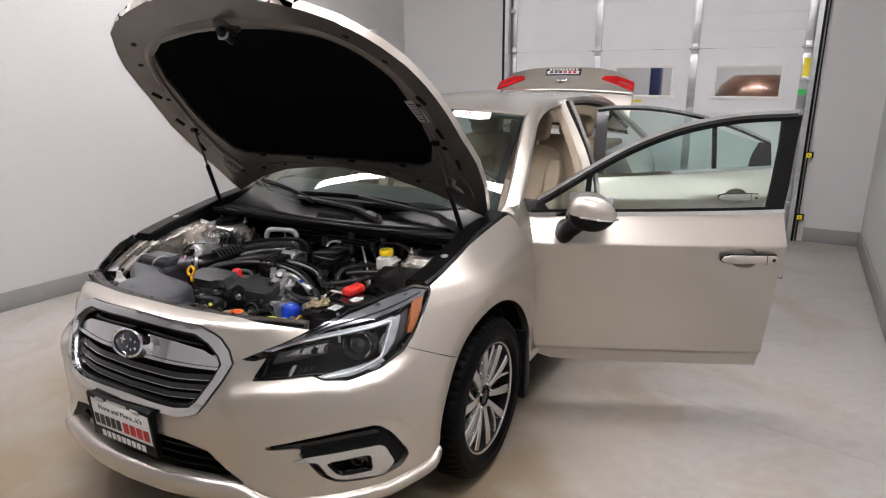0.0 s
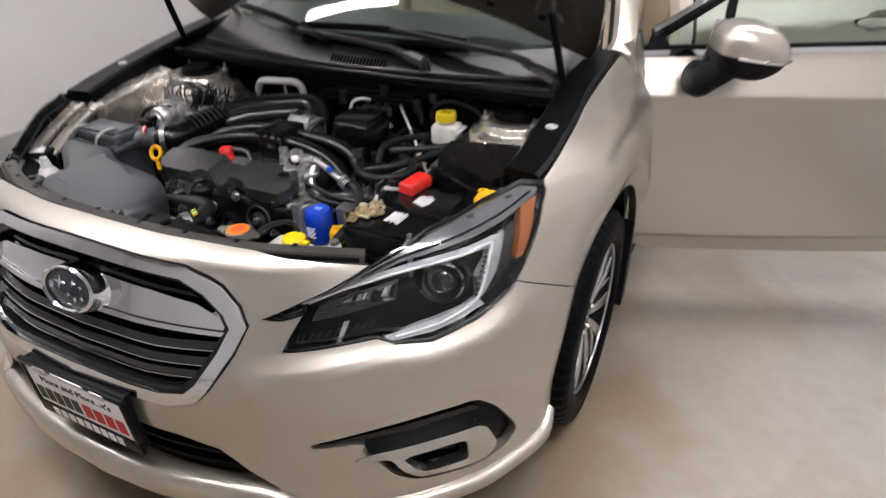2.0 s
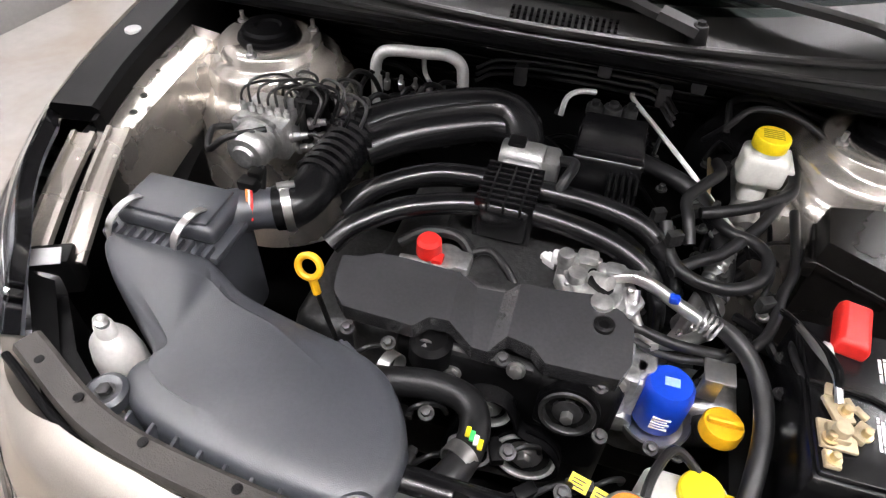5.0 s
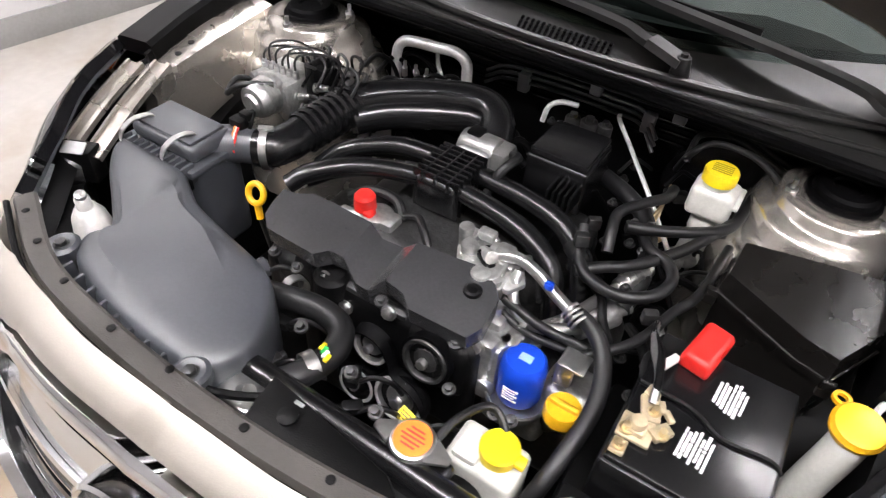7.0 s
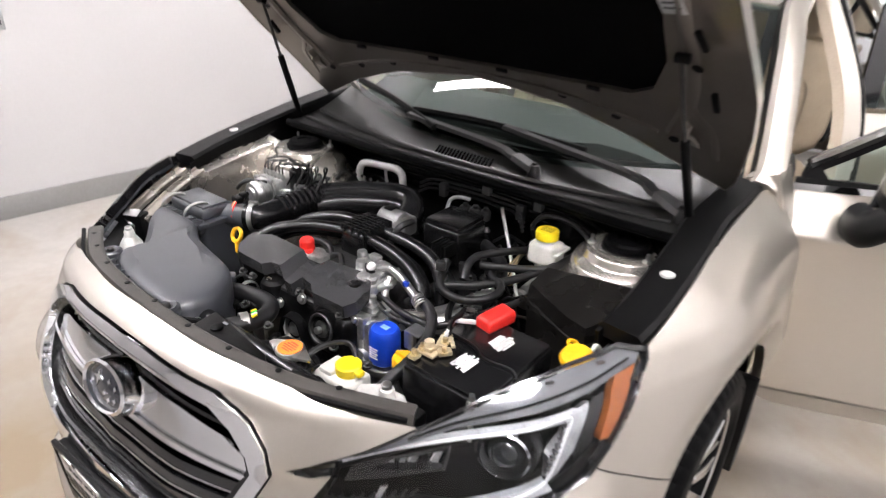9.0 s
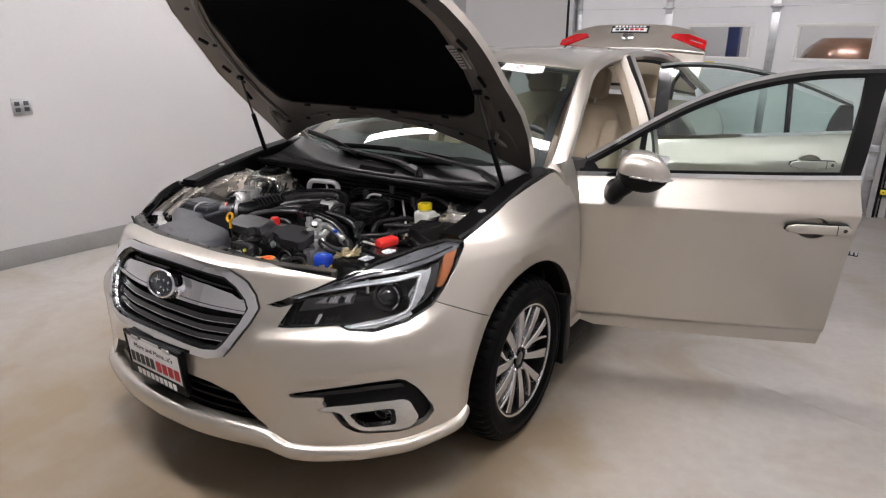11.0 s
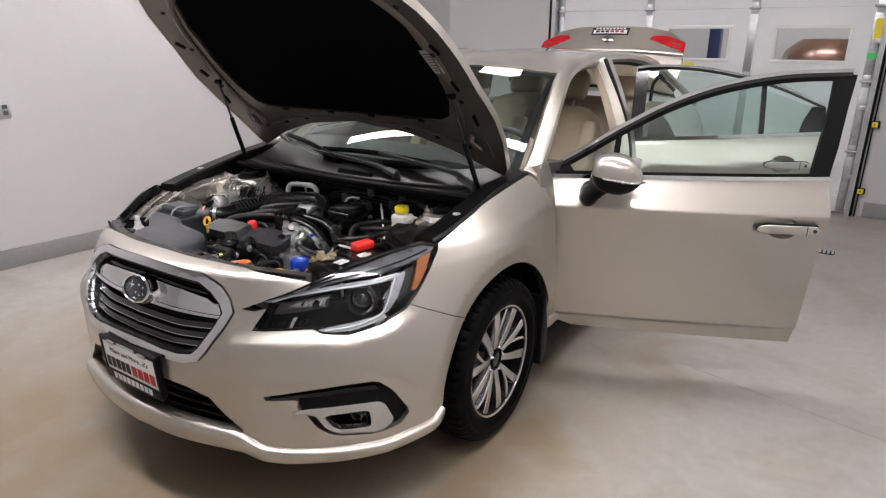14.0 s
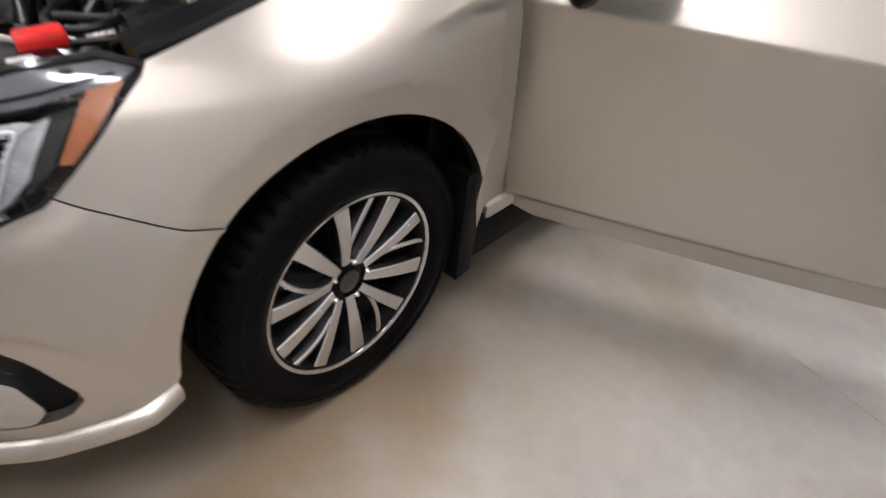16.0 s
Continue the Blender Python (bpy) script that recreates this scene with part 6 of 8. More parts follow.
# painted inner wing behind the near lamp is hidden by black covers
# airbox with clipped lid and intake snorkel
ab = part("air_box", join(box((-.558, -.470, .62), (-.385, -.360, .835), .02, 3), box((-.570, -.484, .822), (-.374, -.352, .838), .005), box((-.552, -.464, .838), (-.388, -.366, .868), .010, 3), box((-.545, -.455, .866), (-.40, -.375, .874), .004)), GREYPL, car, "charcoal air filter box with steel clips")
for k in range(11):
    part("lid_rib", box((-.556 + .0165 * k, -.492, .806), (-.551 + .0165 * k, -.466, .846), .001), GREYPL, ab)
part("lid_gap", box((-.562, -.487, .800), (-.380, -.480, .820), .002), BLACKPAINT, ab)
for x, y in ((-.535, -.462), (-.430, -.458)):
    wc = part("wire_clip", sweep(P((x - .006, y - .034, .812), (x - .006, y - .036, .842), (x - .003, y - .028, .866), (x + .002, y - .006, .8790), (x + .007, y + .018, .8795), (x + .010, y + .034, .872)), [(-.0065, -.0012), (-.0065, .0012), (.0065, .0012), (.0065, -.0012)], 6), STEEL, ab)
    part("clip_pivot", cyl((x - .020, y - .033, .818), (x + .008, y - .033, .818), .0062, seg=14, bevel=.001), BLACK, wc)
SNORKEL = P((-.548, -.486), (-.46, -.486), (-.388, -.488), (-.345, -.508), (-.301, -.530), (-.21, -.553), (-.10, -.579), (-.048, -.618), (-.016, -.680), (-.020, -.735), (-.048, -.764), (-.12, -.768), (-.193, -.763), (-.29, -.746), (-.352, -.720), (-.372, -.690), (-.362, -.655), (-.415, -.612), (-.488, -.562), (-.538, -.515))
OUTL = cr(SNORKEL + SNORKEL[:1], 4)[:-1]


def snork(h, k):
    c = np.array((-.30, -.62))
    out = []
    for p in OUTL:
        d = c - p
        q = p + d / np.linalg.norm(d) * min(k, .34 * np.linalg.norm(d))
        out.append(V(q[0], q[1], h - .01 * (q[1] + .6)))
    return out


bmS = loft([snork(.72, .004), snork(.80, .0), snork(.834, .001), snork(.844, .004), snork(.850, .010), snork(.854, .024), snork(.857, .05), snork(.859, .09)])
sn = part("intake_snorkel", bmS, GREYPL, car, "charcoal moulded air intake snorkel", smooth=70)
for x, y in ((-.042, -.768), (-.372, -.722)):
    part("snorkel_tab", lathe([(0, -.02), (.026, -.02), (.026, -.004), (.020, .0), (.012, -.003), (0, -.003)], 24, "z", (x, y, .858)), GREYPL, sn)
    part("tab_bolt", join(cyl((x, y, .853), (x, y, .862), .0085, seg=6, bevel=.001), cyl((x, y, .852), (x, y, .855), .013, seg=18)), DARKMETAL, sn)
for k in range(9):
    x = -.33 + .034 * k
    y = float(np.interp(x, [-.36, -.17, 0], [-.742, -.776, -.783]))
    part("inlet_rib", box((x - .0025, y - .012, .80), (x + .0025, y + .014, .853), .001), GREYPL, sn)
part("inlet_slot", box((-.36, -.792, .79), (-.09, -.77, .835), .006), BLACKPAINT, sn)

# hose from the airbox to the throttle
part("air_outlet", tube(P((-.43, -.405, .832), (-.405, -.378, .832), (-.375, -.358, .830), (-.345, -.346, .829)), .034, 20, 6, radii=[.036, .036, .033, .033]), GREYPL, car)
clamp_a = part("intake_hose", tube(P((-.352, -.349, .829), (-.328, -.336, .831), (-.316, -.30, .832), (-.316, -.255, .832), (-.309, -.20, .835), (-.303, -.14, .838), (-.292, -.10, .84)), .036, 22, 8), SATIN, car, "black ribbed intake hose")
for k in range(8):
    t = k / 7
    c = V(-.3165 + .013 * t, -.262 + .125 * t, .832 + .006 * t)
    part("hose_rib", moved(lathe([(.0385, -.0045), (.0435, 0), (.0385, .0045), (.034, 0)], 28, "z", closed=True), Matrix.Translation(c) @ V(.1, .98, .05).normalized().to_track_quat("Z", "Y").to_matrix().to_4x4()), SATIN, clamp_a)
part("hose_clamp", moved(lathe([(.0385, -.007), (.0405, -.007), (.0405, .007), (.0385, .007)], 32, "z", closed=True), Matrix.Translation((-.334, -.340, .8305)) @ V(.86, .5, .05).to_track_quat("Z", "Y").to_matrix().to_4x4()), STEEL, clamp_a)
part("clamp_screw", join(cyl((-.345, -.345, .873), (-.322, -.331, .873), .0055, seg=10), box((-.343, -.348, .864), (-.328, -.334, .872), .002)), STEEL, clamp_a)
# smooth glossy duct that bends down to the throttle, with a flat pocket on its front
DUCT = P((-.303, -.122, .842), (-.255, -.082, .852), (-.18, -.038, .860), (-.105, -.002, .862), (-.055, .002, .858), (-.022, -.022, .846), (-.004, -.07, .82))
rd2 = part("resonator_duct", tube(DUCT, .037, 22, 8, flat=.85), SATIN, car, "glossy black intake resonator duct")
part("duct_rim", tube([(x + .020, y - .020, z + .020) for x, y, z in DUCT[:5]], .0035, 8, 8), SATIN, rd2)
part("duct_shoulder", tube([(x + .022, y - .024, z - .026) for x, y, z in DUCT[:5]], .030, 18, 8), SATIN, rd2)
part("pocket_edge", tube([(x + .040, y - .044, z - .012) for x, y, z in DUCT[1:5]], .0022, 6, 6), SATIN, rd2)

# throttle body and manifold
th = part("throttle_body", join(box((-.035, -.165, .80), (.035, -.085, .868), .012, 3), cyl((-.04, -.125, .85), (.035, -.125, .85), .032, seg=24, bevel=.005), box((.02, -.15, .82), (.062, -.095, .872), .01)), mat("grey_cast_metal", (.26, .26, .255), .42, .75, bump=.5, bumpscale=160, var=(14, .3)), car, "cast aluminium throttle body")
part("throttle_plug", box((-.03, -.135, .868), (.0, -.105, .886), .004), BLACK, th)
part("throttle_cable", tube(P((.06, -.12, .86), (.085, -.15, .88), (.075, -.19, .87), (.06, -.21, .82)), .009, 10, 6), HOSE, th)
col = part("manifold_collector", box((-.045, -.285, .80), (.04, -.175, .872), .014, 3), SATIN, car, "ribbed black intake manifold collector")
for k in range(8):
    part("collector_rib", box((-.048, -.278 + .0135 * k, .80), (.043, -.273 + .0135 * k, .879), .001), SATIN, col)
for k in range(3):
    part("collector_rib", box((-.03 + .026 * k, -.285, .86), (-.026 + .026 * k, -.18, .880), .001), SATIN, col)
RUN = [P((-.245, -.385, .815), (-.22, -.352, .833), (-.16, -.305, .846), (-.08, -.272, .852), (.0, -.258, .853), (.09, -.258, .848), (.17, -.268, .835), (.225, -.285, .81), (.25, -.305, .77), (.262, -.325, .70)),
       P((-.262, -.285, .79), (-.22, -.247, .826), (-.14, -.205, .845), (-.06, -.195, .85), (.04, -.195, .85), (.13, -.197, .846), (.20, -.207, .836), (.245, -.225, .812), (.275, -.25, .77), (.285, -.27, .70)),
       P((-.25, -.33, .79), (-.2, -.295, .815), (-.12, -.255, .825), (0, -.235, .828), (.12, -.235, .822), (.2, -.25, .80), (.24, -.27, .76)),
       P((-.29, -.235, .77), (-.22, -.20, .80), (-.1, -.165, .815), (.05, -.16, .818), (.16, -.165, .812), (.24, -.185, .78), (.27, -.2, .74))]
for k, r in enumerate(RUN):
    part("intake_runner", tube(r, .019 if k < 2 else .017, 16, 6, flat=.85), SATIN, car, "glossy black curved intake runner")

# engine block mass under the covers
blk = part("engine_block", box((-.20, -.46, .36), (.24, -.02, .74), .04, 3), DARKMETAL, car)
part("cylinder_head", box((-.34, -.40, .40), (-.20, -.12, .62), .03, 3), DARKMETAL, blk)
part("cylinder_head", box((.22, -.40, .40), (.36, -.12, .62), .03, 3), DARKMETAL, blk)
part("crankcase_top", box((-.1, -.40, .72), (.18, -.1, .80), .03, 3), DARKMETAL, blk)


def folded(pts, faces, down):
    """A folded sheet from corner points and facets, its open edges turned down."""
    bm = bmesh.new()
    vs = [bm.verts.new(p) for p in pts]
    for f in faces:
        bm.faces.new([vs[k] for k in f])
    low = {}
    for e in [e for e in bm.edges if len(e.link_faces) == 1]:
        for v in e.verts:
            if v not in low:
                low[v] = bm.verts.new(v.co + Vector((0, .004 if v.co.y < -.45 else -.004, -down)))
        a, b = e.verts
        bm.faces.new((a, b, low[b], low[a]))
    crease = [e for e in bm.edges if len(e.link_faces) == 2 and e.calc_face_angle(0) > .12]
    bmesh.ops.bevel(bm, geom=crease, offset=.0012, segments=1, affect="EDGES", profile=.5, clamp_overlap=True)
    return bm


TOPS = P((-.196, -.439, .862), (-.171, -.435, .863), (-.148, -.420, .863), (-.114, -.418, .863), (-.03, -.417, .860), (-.027, -.456, .855), (-.192, -.468, .858), (-.023, -.495, .849), (-.049, -.497, .850), (-.068, -.514, .845), (-.168, -.510, .843), (-.188, -.492, .849),
         (-.003, -.425, .846), (.013, -.512, .829), (.035, -.42, .844), (.034, -.511, .826), (.054, -.409, .857), (.055, -.494, .847),
         (.113, -.403, .857), (.157, -.395, .856), (.195, -.412, .852), (.211, -.431, .849), (.213, -.458, .845), (.0545, -.455, .853), (.215, -.481, .838), (.203, -.507, .834), (.11, -.513, .837), (.089, -.497, .843))
ec = part("engine_cover", folded(TOPS, ((0, 1, 2, 3, 4, 5, 6), (6, 5, 7, 8, 9, 10, 11), (4, 12, 13, 7, 5), (12, 14, 15, 13), (14, 16, 23, 17, 15), (16, 18, 19, 20, 21, 22, 23), (23, 22, 24, 25, 26, 27, 17)), .032), mat("engine_cover_plastic", (.034, .034, .036), .24, spec=.85, bump=.1, bumpscale=900, var=(8, .15), fine=(220, .1), rvar=.06), car, "grey plastic engine top cover in two folds", smooth=6)
part("cover_grommet", lathe([(.014, .0), (.014, .006), (.010, .008), (.007, .004), (0, .004)], 24, "z", (.172, -.44, .848)), BLACK, ec)

# belt side: pulleys, housings
belt = part("belt_cover", join(box((-.10, -.51, .58), (.22, -.465, .80), .03, 3), box((.10, -.515, .68), (.215, -.47, .80), .03, 3)), BLACK, car)


def pulley(x, y, z, r, face, n=0):
    m = Matrix.Translation((x, y, z)) @ Matrix.Rotation(radians(90 - 12), 4, "X")
    p = part("belt_pulley", moved(lathe([(r, -.014), (r, .010), (r - .002, .013), (r - .006, .013), (r - .008, .004), (r * .60, .0), (r * .52, .009), (r * .24, .012), (0, .012)], 36, "z"), m), face, car)
    part("pulley_rim", moved(lathe([(r - .0065, .0128), (r - .0055, .0142), (r - .001, .0142), (r, .0128)], 36, "z", closed=True), m), PIPEMETAL if not n else face, p)
    part("pulley_recess", moved(lathe([(r * .57, .0035), (r * .57, .0055), (r - .0095, .0062), (r - .0095, .0042)], 30, "z", closed=True), m), BLACKPAINT, p)
    part("pulley_bolt", moved(cyl((0, 0, .012), (0, 0, .024), r * .24, seg=6, bevel=.002), m), STEEL, p)
    part("belt_rib", moved(lathe([(r + .004, -.012), (r + .005, .010), (r, .010), (r, -.012)], 36, "z", closed=True), m), RUBBER, p)
    for k in range(n):
        a = 2 * math.pi * k / n
        part("pulley_hole", moved(cyl((r * .62 * math.cos(a), r * .62 * math.sin(a), .003), (r * .62 * math.cos(a), r * .62 * math.sin(a), .0075), r * .15, seg=12), m), BLACKPAINT, p)


pulley(.048, -.515, .715, .034, STEEL)
pulley(.112, -.53, .637, .046, STEEL)
pulley(.152, -.52, .762, .038, DARKMETAL, 6)
pulley(.03, -.535, .62, .036, BLACK)
BELT = P((.014, -.528, .712), (-.004, -.536, .64), (.002, -.54, .60), (.03, -.542, .582), (.07, -.542, .588), (.112, -.54, .588), (.15, -.538, .605), (.162, -.536, .64), (.14, -.532, .675), (.098, -.528, .69), (.086, -.526, .72), (.07, -.524, .745), (.045, -.524, .752), (.022, -.525, .742), (.014, -.528, .712))
part("drive_belt", sweep(BELT, [(-.002, -.011), (-.002, .011), (.002, .011), (.002, -.011)], 5, up=(0, 1, .2)), RUBBER, car, "black ribbed drive belt")
for k, (x, y, z) in enumerate(((-.06, -.60, .775), (-.13, -.59, .765), (-.03, -.655, .76), (.075, -.60, .74), (-.15, -.545, .79), (.19, -.60, .72), (.12, -.655, .775))):
    c = part("wiring_plug", moved(join(box((-.014, -.009, -.008), (.014, .009, .008), .003), box((.010, -.006, -.005), (.022, .006, .005), .002)), Matrix.Translation((x, y, z)) @ Matrix.Rotation(radians(37 * k), 4, "Z")), (BLACK, GREYPL, DARKMETAL)[k % 3], car)
    part("plug_lead", tube(P((x + .01, y, z), (x + .03, y + .012, z + .012), (x + .05, y + .03, z - .01), (x + .055, y + .045, z - .05)), .004, 8, 5), HOSE, c)
for x, y, z in ((-.02, -.60, .79), (.055, -.505, .81), (-.10, -.52, .80), (.185, -.50, .80), (.20, -.535, .74), (-.17, -.50, .78), (.09, -.62, .79), (.16, -.655, .80), (.30, -.53, .74), (.27, -.52, .72)):
    part("flange_bolt", join(cyl((x, y, z), (x, y - .003, z + .011), .0065, seg=6, bevel=.001), cyl((x, y, z - .002), (x, y - .001, z + .003), .0105, seg=14)), DARKMETAL, car)
part("idler_bracket", join(box((-.06, -.505, .755), (.10, -.485, .80), .008), box((.02, -.505, .70), (.07, -.488, .79), .008)), DARKMETAL, car)
for p in ((-.05, -.51, .80), (.075, -.512, .805), (-.01, -.512, .76), (.21, -.48, .79)):
    part("block_bolt", join(cyl(V(*p), V(*p) + V(0, -.01, .004), .009, seg=6, bevel=.001), cyl(V(*p), V(*p) + V(0, -.003, .001), .013, seg=16)), STEEL, car)
wp = part("white_plug", moved(join(box((-.012, -.009, -.007), (.012, .009, .007), .002), box((-.018, -.006, -.005), (-.010, .006, .005), .0015)), Matrix.Translation((.085, -.302, .807)) @ Matrix.Rotation(radians(-30), 4, "Z")), WHITEPL, car, "white two-pin wiring plug")
part("plug_lead", tube(P((.096, -.308, .807), (.112, -.318, .814), (.13, -.335, .80), (.14, -.35, .77)), .0035, 8, 5), HOSE, wp)
part("timing_boss", lathe([(0, .02), (.022, .02), (.03, .012), (.032, -.02)], 28, "z", (-.045, -.50, .79)), BLACK, car)

# radiator hoses and top tank
hs = part("radiator_hose", tube(P((-.16, -.575, .765), (-.10, -.568, .78), (-.031, -.556, .785), (.018, -.562, .787), (.040, -.585, .785), (.044, -.62, .785), (.036, -.66, .79), (.02, -.69, .79)), .020, 18, 8), HOSE, car, "black moulded radiator hose")
for c, d in (((.036, -.645, .79), (-.4, -1, .1)), ((-.09, -.54, .776), (1, -.35, .15))):
    part("spring_clamp", moved(lathe([(.020, -.009), (.0222, -.009), (.0222, .009), (.020, .009)], 28, "z", closed=True), Matrix.Translation(c) @ V(*d).to_track_quat("Z", "Y").to_matrix().to_4x4()), STEEL, hs)
for k, m_ in enumerate((LEMON, GREENTAPE, WHITEPL, LEMON)):
    part("hose_mark", box((.036 + .006 * k, -.625 - .004 * k, .806), (.042 + .006 * k, -.612 - .004 * k, .811), .001), m_, hs)
tank = part("radiator_top_tank", join(tube(P((-.02, -.70, .80), (.15, -.70, .80), (.34, -.70, .795)), .022, 14, 6, flat=1.2), box((.17, -.72, .785), (.29, -.66, .812), .012, 3)), SATIN, car, "black radiator top tank")
cap = part("radiator_cap", lathe([(.028, -.012), (.030, .0), (.028, .006), (.0255, .007), (0, .007)], 36, "z", (.23, -.672, .823)), STEEL, tank, "radiator cap with an orange warning label")
part("cap_ear", loft([[V(.178, -.682, .822), V(.178, -.672, .822), V(.178, -.672, .826), V(.178, -.682, .826)], [V(.204, -.692, .822), V(.204, -.658, .822), V(.204, -.658, .828), V(.204, -.692, .828)]]), STEEL, cap)
part("cap_ear", loft([[V(.256, -.690, .822), V(.256, -.654, .822), V(.256, -.654, .828), V(.256, -.690, .828)], [V(.283, -.676, .822), V(.283, -.666, .822), V(.283, -.666, .826), V(.283, -.676, .826)]]), STEEL, cap)
part("cap_label", lathe([(.0245, .0072), (.0245, .0084), (0, .0084)], 32, "z", (.23, -.672, .823)), ORANGE, cap)
for k in range(5):
    w = .017 - .0035 * abs(k - 2)
    part("label_bar", box((.23 - w, -.684 + .006 * k - .0012, .8314), (.23 + w, -.684 + .006 * k + .0012, .8320)), INKRED, cap)
part("cap_neck", cyl((.23, -.672, .78), (.23, -.672, .815), .026, seg=24), SATIN, tank)
for x, y, z, a in ((.181, -.618, .761, -14), (.210, -.628, .759, -16)):
    tg = part("yellow_tag", moved(box((-.0125, -.0095, 0), (.0125, .0095, .0015)), Matrix.Translation((x, y, z)) @ Matrix.Rotation(radians(a), 4, "Z") @ Matrix.Rotation(radians(15), 4, "X")), LEMON, car, "yellow warning tag")
    for k in range(3):
        part("tag_bar", moved(box((-.009, -.006 + .0045 * k, .0016), (.008 - .003 * (k % 2), -.0045 + .0045 * k, .002)), Matrix.Translation((x, y, z)) @ Matrix.Rotation(radians(a), 4, "Z") @ Matrix.Rotation(radians(15), 4, "X")), INKBLACK, tg)

# coolant reserve tank
cool = part("coolant_tank", join(box((.254, -.640, .64), (.354, -.572, .772), .010, 3), box((.262, -.634, .765), (.30, -.58, .780), .006), cyl((.316, -.60, .76), (.316, -.60, .782), .025, seg=24)), TANK, car, "white translucent coolant tank with yellow cap")
part("coolant_cap", join(lathe([(.026, -.012), (.027, .006), (.024, .009), (0, .010)], 32, "z", (.316, -.60, .785)), box((.318, -.61, .778), (.355, -.592, .79), .004)), LEMON, cool)
part("coolant_hose", tube(P((.245, -.665, .80), (.255, -.61, .812), (.28, -.565, .806), (.31, -.575, .79), (.318, -.6, .782)), .006, 10, 6), HOSE, cool)
part("fan_shroud", join(box((-.36, -.735, .70), (.40, -.69, .745), .01), box((.24, -.72, .74), (.38, -.67, .77), .01)), BLACK, car)
fan = part("fan_motor", join(cyl((.30, -.70, .76), (.30, -.66, .76), .03, seg=24, bevel=.004), cyl((.30, -.705, .765), (.30, -.70, .765), .012, seg=12)), BLACK, car)
for k in range(9):
    part("shroud_rib", box((.235 + .018 * k, -.735, .745), (.240 + .018 * k, -.69, .775), .001), BLACK, car)

# slam panel: grey cover strip along the nose, painted cross panel, cover plates
STRIP = P((-.50, -.695, .866), (-.34, -.765, .869), (-.17, -.79, .869), (0, -.797, .869), (.17, -.79, .868), (.34, -.765, .866), (.45, -.722, .860), (.55, -.668, .848))
slam = part("nose_cover", sweep(STRIP, [(-.015, -.012), (-.018, .0), (-.013, .004), (.013, .004), (.018, -.004), (.018, -.03), (-.012, -.03)], 8), mat("brown_grey_plastic", (.05, .046, .042), .5, spec=.35, bump=.3, bumpscale=500, var=(9, .2)), car, "brownish grey plastic cover strip along the nose")
part("nose_seal", tube([(x * 1.01, y - .026, z + .002) for x, y, z in STRIP], .005, 8, 6), RUBBER, car)
for k, (x, y) in enumerate(((-.46, -.72), (-.38, -.75), (-.28, -.775), (-.16, -.79), (-.05, -.79), (.08, -.795), (.2, -.787), (.32, -.77), (.43, -.73))):
    part("push_rivet", lathe([(.006, 0), (.006, .0008), (.003, .0014), (0, .001)], 18, "z", (x, y + .004, .8745 if abs(x) < .4 else .8705)), BLACK, slam)
part("cross_panel", join(box((-.06, -.775, .775), (.06, -.70, .795), .006), box((-.42, -.77, .74), (.44, -.735, .78), .008)), BAYPAINT, car)
part("latch_mechanism", join(box((-.025, -.76, .79), (.035, -.715, .818), .006), cyl((-.01, -.735, .80), (.02, -.735, .825), .010, seg=14), box((.03, -.75, .795), (.05, -.70, .815), .004)), STEEL, car, "steel bonnet latch mechanism")
part("latch_cable", tube(P((-.045, -.772, .835), (.0, -.765, .842), (.05, -.74, .845), (.065, -.715, .84)), .006, 8, 6), RUBBER, car)
pl = part("cover_plate", prism([(.045, -.71), (.24, -.735), (.30, -.775), (.20, -.80), (.06, -.79), (.05, -.75)], .012, Matrix.Translation((0, 0, .842)), .004), BLACK, car, "black plastic radiator cover plate")
for x, y in ((.10, -.745), (.22, -.775)):
    part("push_rivet", lathe([(.013, 0), (.013, .004), (.008, .006), (0, .006)], 20, "z", (x, y, .854)), BLACK, pl)
part("plate_slot", box((.093, -.727, .853), (.106, -.722, .8555)), GALV, pl)
part("cover_plate", prism([(.30, -.72), (.42, -.70), (.50, -.67), (.46, -.72), (.36, -.765), (.31, -.775)], .012, Matrix.Translation((0, 0, .832)), .004), BLACK, car)

# bonnet rests of cast metal, near both lamps
m = Matrix.Translation((.448, -.640, 0))
bs = part("bonnet_rest", moved(join(loft([[V(x * k, y * k, z) for x, y in ((-.055, -.028), (-.02, -.036), (.045, -.018), (.055, .01), (.03, .03), (-.03, .026), (-.06, .0))] for z, k in ((.765, .9), (.79, 1), (.805, .95), (.808, .88))]), cyl((.01, .0, .80), (.01, .0, .832), .017, .014, seg=20, bevel=.004)), m), mat("pale_cast_bracket", (.62, .61, .585), .42, .35, bump=.3, bumpscale=120, var=(20, .15)), car, "pale cast bonnet rest bracket")
part("rest_bolt", moved(cyl((.01, 0, .832), (.01, 0, .842), .010, seg=12, bevel=.002), m), STEEL, bs)
m = Matrix.Translation((-.430, -.646, 0)) @ Matrix.Rotation(radians(-25), 4, "Z") @ Matrix.Diagonal((1, .75, 1, 1))
bs = part("bonnet_rest", moved(lathe([(.040, .66), (.043, .74), (.042, .80), (.036, .826), (.024, .842), (.017, .848), (.016, .862), (.013, .866), (0, .866)], 28, "z"), m), mat("pale_moulded_bracket", (.66, .65, .62), .4, .2, bump=.25, bumpscale=60, var=(20, .12)), car, "pale upright bonnet rest bracket")
part("rest_bolt", moved(lathe([(.012, .864), (.012, .872), (.006, .874), (0, .870)], 16, "z"), m), STEEL, bs)
